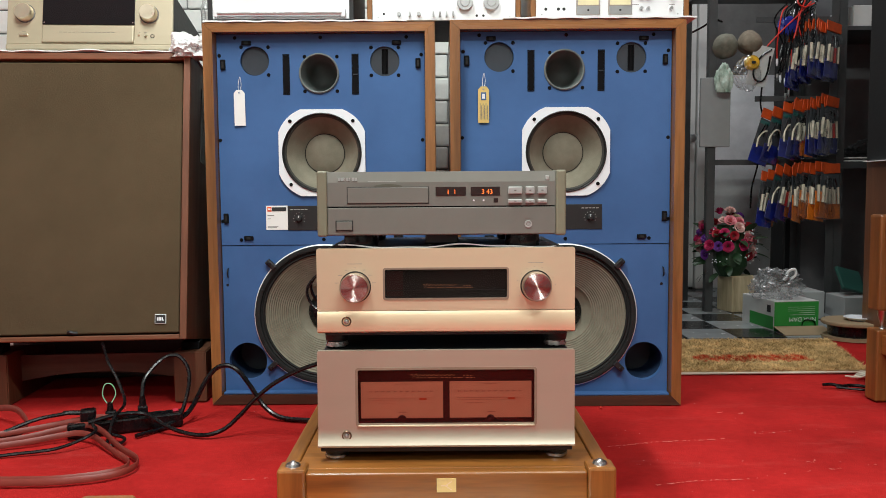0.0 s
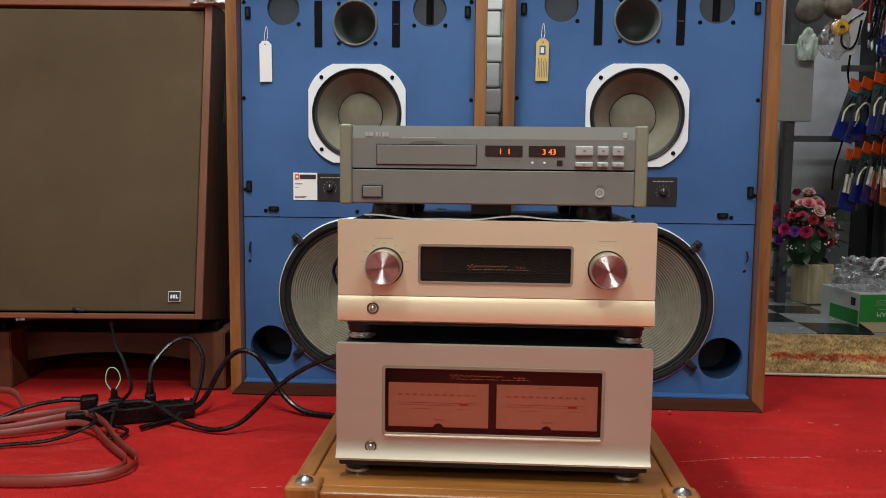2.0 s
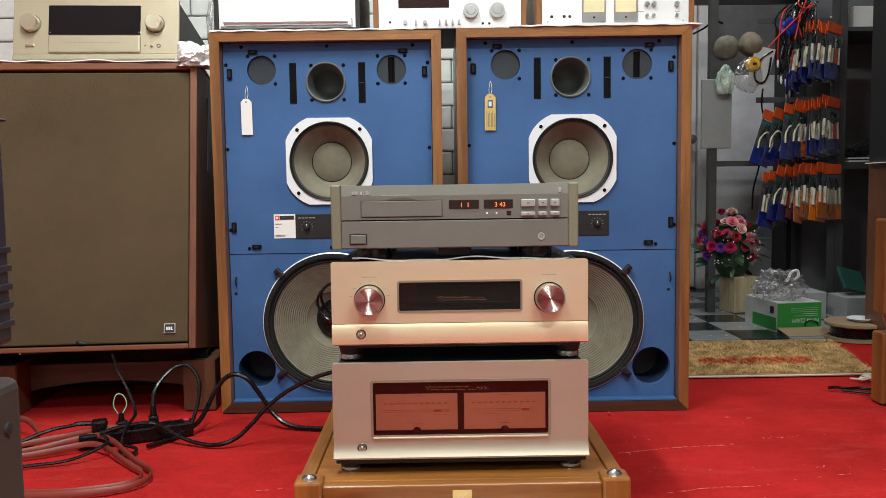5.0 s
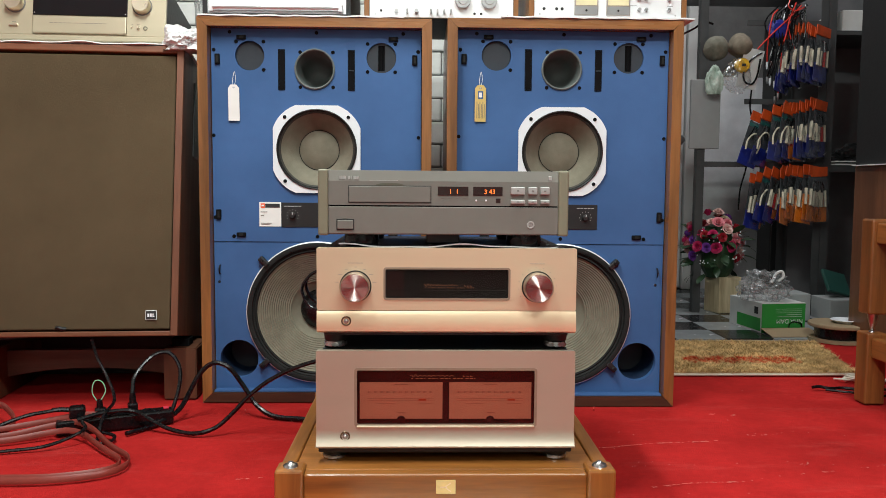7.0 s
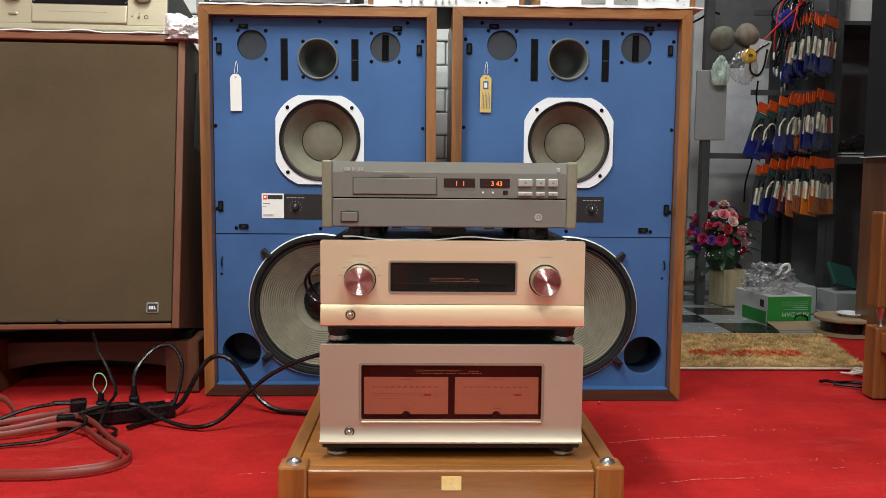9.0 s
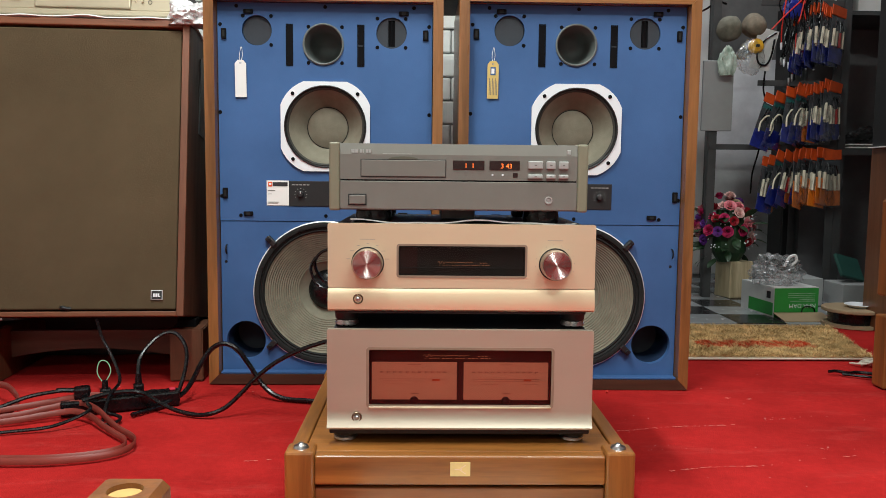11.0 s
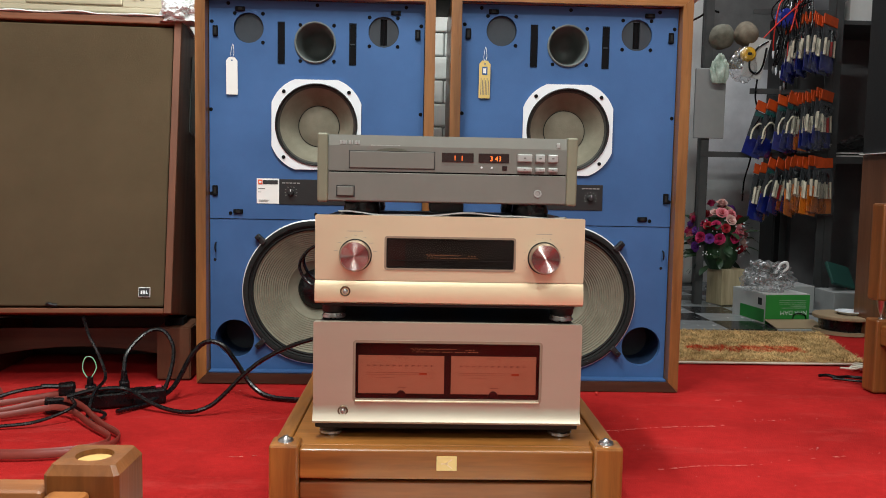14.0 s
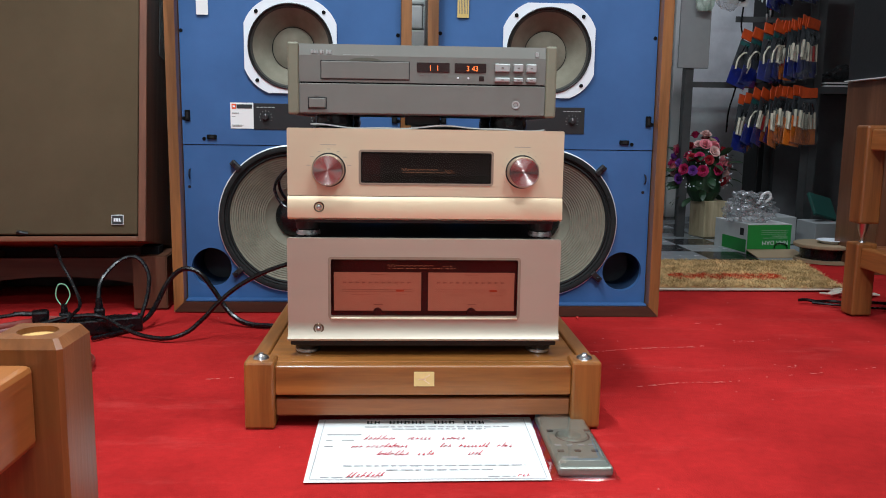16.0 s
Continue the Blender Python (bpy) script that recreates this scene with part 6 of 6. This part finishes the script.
# ---- odds and ends hung above the packs ----
def hat(x, y, z, r, rz, shade):
    t = part("straw_hat", lathe([(r * 1.15, -0.02), (r * 1.02, 0.0), (r * 0.95, 0.02), (r * 0.8, r * 0.62), (r * 0.4, r * 0.86), (0, r * 0.9)], (0, 0, 0), FACE, 40), "straw" if shade else "straw_pale", None, "", True)
    for v in t.data.vertices:
        w = noise.noise(v.co * 14 + Vector((rz, 0, 0))) + 0.15 * noise.noise(v.co * 60)
        v.co += Vector((0.010 * w, 0.008 * w, 0.012 * w + 0.05 * v.co.z))
    t.matrix_basis = pose(x, y, z, 8, 0, rz)
    tagged(t, "dusty pale straw hat hanging above the shelf", "hat", "hats on the wall")


hat(1.480, 3.83, 1.262, 0.051, 10, 0)
hat(1.590, 3.82, 1.272, 0.051, -8, 1)
crumple("plastic_bag", (1.462, 3.80, 1.045), (0.040, 0.022, 0.085), 7, "bag_green", 0.3, "pale green plastic bag hanging under the hats", "plastic bag")
o = crumple("clear_bag", (1.565, 3.80, 1.13), (0.060, 0.035, 0.075), 9, "film", 0.3, "clear bag holding a yellow tool", "plastic bag", flat_bottom=False)
tt = thing("yellow_tool", (1.590, 3.80, 1.180), "yellow rounded plastic hand tool in a bag", "tool")
part("body", lathe([(0.0, 0.022), (0.026, 0.02), (0.034, 0.010), (0.034, -0.010), (0.026, -0.02), (0, -0.022)], (0, 0, 0), FACE, 24), "yellow", tt, "", True)
part("switch", box((-0.010, -0.026, -0.006), (0.008, -0.018, 0.006), 0.002), "black", tt)
tt = thing("adapter_pack", (1.645, 3.79, 1.265), "white card pack with a black adapter lead", "adapter pack", 0, 0)
tt.matrix_basis = pose(1.648, 3.79, 1.255, 4, 12, 0)
part("card", box((-0.050, 0, -0.185), (0.045, 0.004, 0.0), 0.001), "carton_w", tt)
part("lead", tube([(0.03, -0.006, -0.01), (-0.01, -0.008, -0.05), (-0.030, -0.008, -0.11), (-0.015, -0.008, -0.155), (0.02, -0.008, -0.16), (0.035, -0.008, -0.12), (0.03, -0.008, -0.04)], 0.0045, 7), "rubber", tt)
o = crumple("cable_packet", (1.752, 3.80, 1.350), (0.046, 0.012, 0.045), 12, "navy", 0.25, "blue plastic packet hung on the shelf", "packet", flat_bottom=False)
for k in range(20):
    x = 1.715 + 0.0075 * k + rnd.uniform(-0.01, 0.01)
    z0, z1 = 1.42 + rnd.uniform(0, 0.06), 1.02 + rnd.uniform(0, 0.20) + (0.10 if x > 1.80 else 0)
    o = part("patch_lead", tube([(x + 0.05, 3.84, z0), (x + 0.03 * rnd.uniform(-1, 1), 3.80, (z0 + z1) / 2 + 0.08), (x + 0.02 * rnd.uniform(-1, 1), 3.79, (z0 + z1) / 2 - 0.05), (x - 0.01, 3.80, z1)], 0.0034, 6), "rubber" if k % 7 else "red", None)
    tagged(o, "hanging audio patch lead with metal plug", "patch lead", "hanging patch leads")
    part("tip", lathe([(0, 0.0), (0.003, 0.002), (0.0055, 0.015), (0.0055, 0.035), (0, 0.036)], (x - 0.01, 3.80, z1 - 0.03), None, 10), "steel" if k % 3 else "white", o)
for pts in ([(1.86, 3.80, 1.46), (1.80, 3.79, 1.40), (1.72, 3.785, 1.325), (1.655, 3.79, 1.255)], [(1.83, 3.79, 1.47), (1.80, 3.78, 1.40), (1.785, 3.78, 1.33), (1.775, 3.78, 1.29)], [(1.87, 3.79, 1.45), (1.82, 3.78, 1.43), (1.79, 3.78, 1.45), (1.80, 3.79, 1.48)]):
    o = part("patch_lead", tube(pts, 0.0032, 6), "red", None)
    tagged(o, "hanging red patch lead", "patch lead", "hanging patch leads")
cord("mains_lead", [(1.655, 3.83, 1.12), (1.65, 3.84, 1.0), (1.665, 3.85, 0.93), (1.66, 3.86, 0.80), (1.645, 3.85, 0.70), (1.625, 3.86, 0.60), (1.628, 3.88, 0.50)], 0.004, "rubber", "black lead hanging down from the shelf", "cable")
cord("mains_lead", [(1.37, 4.0, 1.36), (1.42, 3.98, 1.385), (1.455, 3.95, 1.41), (1.50, 3.95, 1.40)], 0.005, "rubber", "short black lead on the wall hook", "cable")


# ---- flower basket ----
def rose_mesh():
    b = bmesh.new()
    for ring, (n, r, h, w, open_) in enumerate(((3, 0.006, 0.026, 0.014, 0.05), (4, 0.012, 0.027, 0.022, 0.15), (5, 0.019, 0.025, 0.031, 0.3), (6, 0.025, 0.021, 0.038, 0.6))):
        for k in range(n):
            a = 2 * math.pi * (k + 0.4 * ring) / n
            rows = []
            for j in range(4):
                v = j / 3
                rad = r * (0.35 + 0.65 * v) + (0.006 * open_ * v * v)
                z = h * (math.sin(v * math.pi / 2) if open_ < 1 else math.sin(v * 2.0)) + 0.004 * (3 - ring)
                row = []
                for i in range(4):
                    u = (i - 1.5) / 1.5
                    aa = a + u * w / max(r, 0.008) * 0.5 * math.sin((0.25 + 0.75 * v) * math.pi * 0.75)
                    row.append(b.verts.new((rad * math.cos(aa), rad * math.sin(aa), z - 0.004 * u * u * v)))
                rows.append(row)
            for p, q in zip(rows, rows[1:]):
                for i in range(3):
                    b.faces.new((p[i], p[i + 1], q[i + 1], q[i]))
    me = bpy.data.meshes.new("rose")
    b.to_mesh(me)
    b.free()
    return me


def leaf_bm(l, w):
    b = bmesh.new()
    rows = []
    for j in range(6):
        v = j / 5
        hw = w * math.sin(math.pi * (0.06 + 0.92 * v)) ** 0.8
        rows.append([b.verts.new((-hw, l * v, 0.01 * v * v - 0.02 * v ** 3 + 0.004)), b.verts.new((0, l * v, 0.012 * v - 0.02 * v ** 3)), b.verts.new((hw, l * v, 0.01 * v * v - 0.02 * v ** 3 + 0.004))])
    for p, q in zip(rows, rows[1:]):
        for i in range(2):
            b.faces.new((p[i], p[i + 1], q[i + 1], q[i]))
    return b


def flowers():
    t = thing("flower_basket", (1.560, 3.90, 0), "basket of pink, red and violet roses on tiles", "flower basket")
    part("planter", box((-0.062, -0.062, 0), (0.062, 0.062, 0.175), 0.004, 2, pose(0.012, 0, 0, 0, 0, 14)), "pale_wood", t, "pale wooden planter box")
    part("handle", tube([(-0.06, 0.0, 0.17), (-0.055, -0.01, 0.33), (-0.02, -0.02, 0.455), (0.02, -0.02, 0.455), (0.035, -0.02, 0.40), (0.04, -0.02, 0.24)], 0.008, 8), "pale_wood", t)
    rnd = random.Random(21)
    base = rose_mesh()
    kinds = {}
    for c in ("pink", "magenta", "crimson", "violet", "blush"):
        me = base.copy()
        me.materials.append(M[c])
        me.polygons.foreach_set("use_smooth", [True] * len(me.polygons))
        kinds[c] = me
    order = ["crimson", "blush", "violet", "crimson", "magenta", "blush", "pink", "magenta", "violet", "pink", "pink", "crimson", "crimson", "magenta", "blush", "violet"]
    for k in range(54):
        a = k * 2.39996
        v = 1 - 1.3 * (k + 0.5) / 54
        rr = math.sqrt(max(0, 1 - v * v))
        d = Vector((rr * math.cos(a), rr * math.sin(a), v))
        o = new("rose", kinds[order[(k * 7) % 16]])
        o.parent = t
        p = Vector((-0.04 + d.x * 0.118, d.y * 0.098, 0.325 + d.z * 0.128 + 0.03 * math.sin(3 * a)))
        o.matrix_basis = Matrix.Translation(p) @ d.to_track_quat("Z", "Y").to_matrix().to_4x4() @ Matrix.Rotation(rnd.uniform(0, 6), 4, "Z") @ Matrix.Scale(rnd.uniform(0.75, 1.05), 4)
    me = None
    for k in range(46):
        a = rnd.uniform(0, 6.28)
        v = rnd.uniform(-0.9, 0.75)
        if me is None:
            o = part("leaf", leaf_bm(0.085, 0.017), "leaf", t)
            me = o.data
        else:
            o = new("leaf", me)
            o.parent = t
        p = Vector((-0.025 + 0.105 * math.cos(a), 0.09 * math.sin(a), 0.30 + 0.13 * v))
        d = Vector((math.cos(a), math.sin(a), 0.5 * v + rnd.uniform(-0.5, 0.3)))
        o.matrix_basis = Matrix.Translation(p) @ d.to_track_quat("Y", "Z").to_matrix().to_4x4() @ Matrix.Rotation(rnd.uniform(-0.6, 0.6), 4, "Y")
    b = bmesh.new()
    for k in range(60):
        a, v = rnd.uniform(3.3, 6.1), rnd.uniform(-0.6, 0.7)
        cl = math.sqrt(1 - v * v)
        bmesh.ops.create_icosphere(b, subdivisions=1, radius=0.004, matrix=Matrix.Translation((-0.025 + 0.135 * cl * math.cos(a), 0.118 * cl * math.sin(a), 0.325 + 0.15 * v)))
    tagged(part("filler_blossom", b, "white", t, "tiny white filler blossoms"), kind="stuff")
    part("foliage_core", lathe([(0.0, 0.44), (0.06, 0.42), (0.085, 0.33), (0.08, 0.22), (0.05, 0.17), (0, 0.17)], (-0.02, 0, 0), None, 16), "leaf", t)


flowers()


# ---- green carton, spool, boxes ----
def carton():
    t = thing("cardboard_box", (1.520, 3.315, 0), "green and white carton lying upside down, flap open", "box", 7)
    W, D, H = 0.196, 0.270, 0.122
    part("front_panel", box((0, 0, 0), (W, 0.003, H)), "green", t, "green printed front")
    part("back_panel", box((0, D - 0.003, 0), (W, D, H)), "carton_w", t)
    sp = part("side_panel", box((-0.001, 0.003, 0), (0.003, D - 0.003, H)), "carton_w", t)
    part("side_print", box((-0.0016, 0.01, 0.006), (-0.001, D * 0.75, 0.060)), "green", sp)
    part("side_print", box((-0.0016, 0.03, 0.075), (-0.001, 0.06, 0.105)), "print", sp)
    part("side_panel", box((W - 0.003, 0.003, 0), (W, D - 0.003, H)), "carton_w", t)
    part("top_panel", box((0, 0, H), (W, D, H + 0.003)), "carton_w", t)
    f = part("flap", box((0.0, -0.105, -0.0015), (W * 1.08, 0, 0.0015), 0, 1, pose(-0.005, 0.0, 0.020, 10, 0, -4)), "carton", t, "brown open flap")
    text("lettering", "NHA DAM", 0.026, "white", t, pose(0.125, -0.0005, 0.056, 90, 180, 0), "white upside-down lettering")
    part("small_print", bars([(0.07, 0.18, 0.066, 0.0685), (0.11, 0.18, 0.074, 0.0765), (0.06, 0.18, 0.083, 0.0845), (0.06, 0.18, 0.091, 0.0925), (0.06, 0.18, 0.099, 0.1005)], 0, 0.0005), "bag_green", t)
    part("wire_loop", tube([(0.12, -0.004, 0.020), (0.125, -0.006, 0.040), (0.15, -0.007, 0.046), (0.175, -0.006, 0.036), (0.18, -0.004, 0.018)], 0.0025, 6), "rubber", t)
    g = crumple("plastic_bag", (1.572, 3.42, 0.1255), (0.100, 0.085, 0.080), 15, "haze", 0.42, "clear knotted plastic bag on the carton", "plastic bag")
    part("bag_handle", tube([(0.02, -0.02, 0.03), (0.035, -0.03, 0.07), (0.060, -0.03, 0.078), (0.065, -0.03, 0.055), (0.04, -0.03, 0.035)], 0.006, 7), "plastic", g)
    crumple("bag_filling", (0, 0.01, -0.03), (0.055, 0.055, 0.05), 22, "haze", 0.5, parent=g, flat_bottom=False, sub=3)


carton()
t = thing("cable_spool", (1.765, 3.16, 0), "wooden cable spool lying flat on the floor", "cable spool")
part("flange", lathe([(0, 0.072), (0.112, 0.072), (0.115, 0.069), (0.115, 0.060), (0.112, 0.057), (0, 0.057)], (0, 0, 0), None, 40), "carton", t, "", True)
part("core", lathe([(0.092, 0.057), (0.088, 0.01), (0, 0.01)], (0, 0, 0), None, 32), "rubber", t, "black wound cable", True)
part("flange", lathe([(0, 0.012), (0.112, 0.012), (0.112, 0), (0, 0)], (0, 0, 0), None, 40), "carton", t, "", True)
t = thing("dish", (1.785, 3.15, 0.072), "small white dish with a black knob", "dish")
part("bowl", lathe([(0, 0.006), (0.030, 0.006), (0.052, 0.015), (0.056, 0.013), (0.036, 0.0), (0, 0.0)], (0, 0, 0), None, 32), "white", t, "", True)
part("knob", lathe([(0, 0.020), (0.007, 0.017), (0.008, 0.006), (0, 0.006)], (0.022, -0.02, 0), None, 14), "black", t)
# The boxes are white; their shade is put into the grey colour.
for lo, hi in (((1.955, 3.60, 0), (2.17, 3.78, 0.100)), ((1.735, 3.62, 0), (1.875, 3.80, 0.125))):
    o = part("cardboard_box", box(lo, hi, 0.003), "shaded_white", None)
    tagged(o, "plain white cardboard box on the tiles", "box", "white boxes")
o = part("book", box((-0.065, -0.062, 0), (0.065, 0.062, 0.016), 0.003), "book", None)
o.matrix_basis = pose(2.035, 3.72, 0.160, 50, 14, 14)
tagged(o, "dark green book leaning on a white box", "book")
cord("mains_cable", [(1.272, 2.37, 0.009), (1.296, 2.372, 0.010), (1.325, 2.366, 0.006), (1.365, 2.372, 0.006), (1.42, 2.345, 0.006), (1.49, 2.35, 0.006), (1.60, 2.32, 0.006)], 0.0048, "rubber", "black cord end on the carpet beside the rack")
cord("mains_cable", [(1.305, 2.355, 0.005), (1.34, 2.335, 0.005), (1.375, 2.318, 0.005), (1.42, 2.29, 0.005), (1.55, 2.265, 0.005)], 0.0036, "rubber", "thin black cord beside the rack")
for k in range(6):
    cord("white_wire", [(1.405 + 0.010 * k, 2.50 - 0.016 * (k % 3), 0.004), (1.43 + 0.006 * k, 2.46 + 0.012 * k, 0.010 + 0.003 * (k % 2)), (1.47, 2.475 - 0.012 * (k % 4), 0.014 + 0.004 * (k % 3)), (1.49 + 0.008 * k, 2.50 - 0.010 * k, 0.006), (1.58, 2.47 + 0.006 * k, 0.004)], 0.0030, "cord_white", "loose white wire on the carpet by the rack", "wire")

# ---- dark loudspeaker on a brown cabinet ----
t = thing("brown_cabinet", (1.79, 2.86, 0), "dark brown wooden cabinet in the shade", "cabinet")
part("body", box((0, 0, 0), (0.55, 0.28, 0.695), 0.005), "brown_cab", t)
part("front_frame", plate(rect(0.0, 0.55, 0.0, 0.695), [rect(0.03, 0.52, 0.03, 0.665)], -0.006, 0.0055), "brown_cab", t)
o = part("paper_sheet", box((1.765, 2.84, 0.6955), (2.1, 3.12, 0.6985)), "paper", None)
tagged(o, "white paper sheet under the black loudspeaker", "paper")
t = thing("black_loudspeaker", (1.785, 2.87, 0.699), "tall black loudspeaker on the brown cabinet", "loudspeaker")
part("body", box((0, 0.012, 0), (0.42, 0.26, 0.85), 0.004), "case", t)
part("grille", box((0.012, 0, 0.012), (0.408, 0.0125, 0.838), 0.004), "void", t, "black cloth grille")

# ---- lint on the carpet ----
vs, fs = [], []
rnd = random.Random(9)
for k in range(90):
    x, y = rnd.uniform(-1.0, 1.6), rnd.uniform(0.9, 2.6)
    if k % 3 == 0:
        y = rnd.choice((1.72, 1.55, 1.93)) + rnd.gauss(0, 0.012)
        x = rnd.uniform(0.55, 1.25)
    a, l = rnd.uniform(-0.5, 0.5), rnd.uniform(0.0015, 0.005)
    i = len(vs)
    vs += [(x, y, 0.0012), (x + l * math.cos(a), y + l * math.sin(a), 0.002), (x + l * 0.5, y + 0.0012, 0.0026)]
    fs.append((i, i + 1, i + 2))
me = bpy.data.meshes.new("lint")
me.from_pydata(vs, [], fs)
me.materials.append(M["lint"])
tagged(new("lint", me), "tiny pale lint flecks on the carpet", "lint", "", "stuff")

# ---- creases where the carpet was folded, glints put in as pale bits ----
rnd = random.Random(33)
for ax, ay, bx, by, n in ((0.505, 1.838, 0.80, 1.889, 60), (0.84, 1.915, 1.02, 1.950, 10), (0.555, 1.592, 0.78, 1.628, 42), (0.80, 1.632, 1.22, 1.745, 14), (0.862, 2.108, 0.882, 2.113, 6), (0.915, 2.096, 0.93, 2.102, 5), (0.925, 1.716, 0.95, 1.724, 6), (-0.30, 1.64, -0.12, 1.67, 16)):
    b = bmesh.new()
    for k in range(n):
        w = rnd.random()
        l = rnd.choice((0.0015, 0.002, 0.003, 0.004, 0.009))
        x, y = ax + (bx - ax) * w, ay + (by - ay) * w + 0.004 * math.sin(w * 7 + ax * 9) + rnd.gauss(0, 0.0012)
        g = (by - ay) / (bx - ax) + rnd.gauss(0, 0.15)
        add_tube(b, [(x, y, 0.0012), (x + l * 0.5, y + l * 0.5 * g, 0.0020), (x + l, y + l * g, 0.0012)], rnd.uniform(0.0003, 0.0006), 5, 0.6, 1)
    tagged(part("crease", b, "crease", bpy.data.objects["carpet"], "carpet crease with its glints put in as pale bits"), kind="stuff")
o = part("bead", lathe([(0, 0.0), (0.003, 0.001), (0.0045, 0.0042), (0.003, 0.0075), (0, 0.0085)], (0.562, 2.154, 0.001), None, 14), "red", None, "", True)
tagged(o, "tiny round red bead lying on the carpet", "bead")

# ---- pieces of the setting: floor tiles, foam bricks ----
tile_floor = struct("tile_floor", box((0.87, 3.18, -0.0115), (2.61, 4.79, -0.006)), "grout", "black and white chequered tile floor")
tmesh = {}
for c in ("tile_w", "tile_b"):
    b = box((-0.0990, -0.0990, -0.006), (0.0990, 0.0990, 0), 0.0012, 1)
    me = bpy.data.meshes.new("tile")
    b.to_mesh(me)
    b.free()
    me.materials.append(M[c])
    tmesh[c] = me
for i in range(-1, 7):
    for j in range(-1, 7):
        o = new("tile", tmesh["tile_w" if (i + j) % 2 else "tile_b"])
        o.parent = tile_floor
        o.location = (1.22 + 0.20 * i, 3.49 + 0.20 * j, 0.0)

wall_ob = bpy.data.objects["wall_back"]
rnd = random.Random(3)
b = box((-0.104, -0.014, -0.0400), (0.104, 0, 0.0400), 0.006, 2)
bme = bpy.data.meshes.new("brick")
b.to_mesh(bme)
b.free()
bme.materials.append(M["brickwall"])
rest_v, rest_f = [], []
tv = [tuple(v.co) for v in bme.vertices]
tf = [tuple(p.vertices) for p in bme.polygons]
for r in range(32):
    for k in range(17):
        x = -2.49 + 0.212 * k + (0.106 if r % 2 else 0)
        z = 0.042 + 0.0845 * r
        if x > 0.74:
            continue
        if -0.35 < x < 0.45 and z < 1.6:
            o = new("brick", bme)
            o.parent = wall_ob
            o.location = (x, 3.02 + rnd.uniform(-0.001, 0.002), z)
            o.rotation_euler = (rnd.uniform(-0.02, 0.02), 0, rnd.uniform(-0.01, 0.01))
        else:
            i0 = len(rest_v)
            rest_v += [(q[0] + x, q[1] + 3.02, q[2] + z) for q in tv]
            rest_f += [tuple(i + i0 for i in f) for f in tf]
me = bpy.data.meshes.new("brick_field")
me.from_pydata(rest_v, [], rest_f)
me.materials.append(M["brickwall"])
o = new("brick_field", me)
o.parent = wall_ob
tagged(o, kind="stuff")
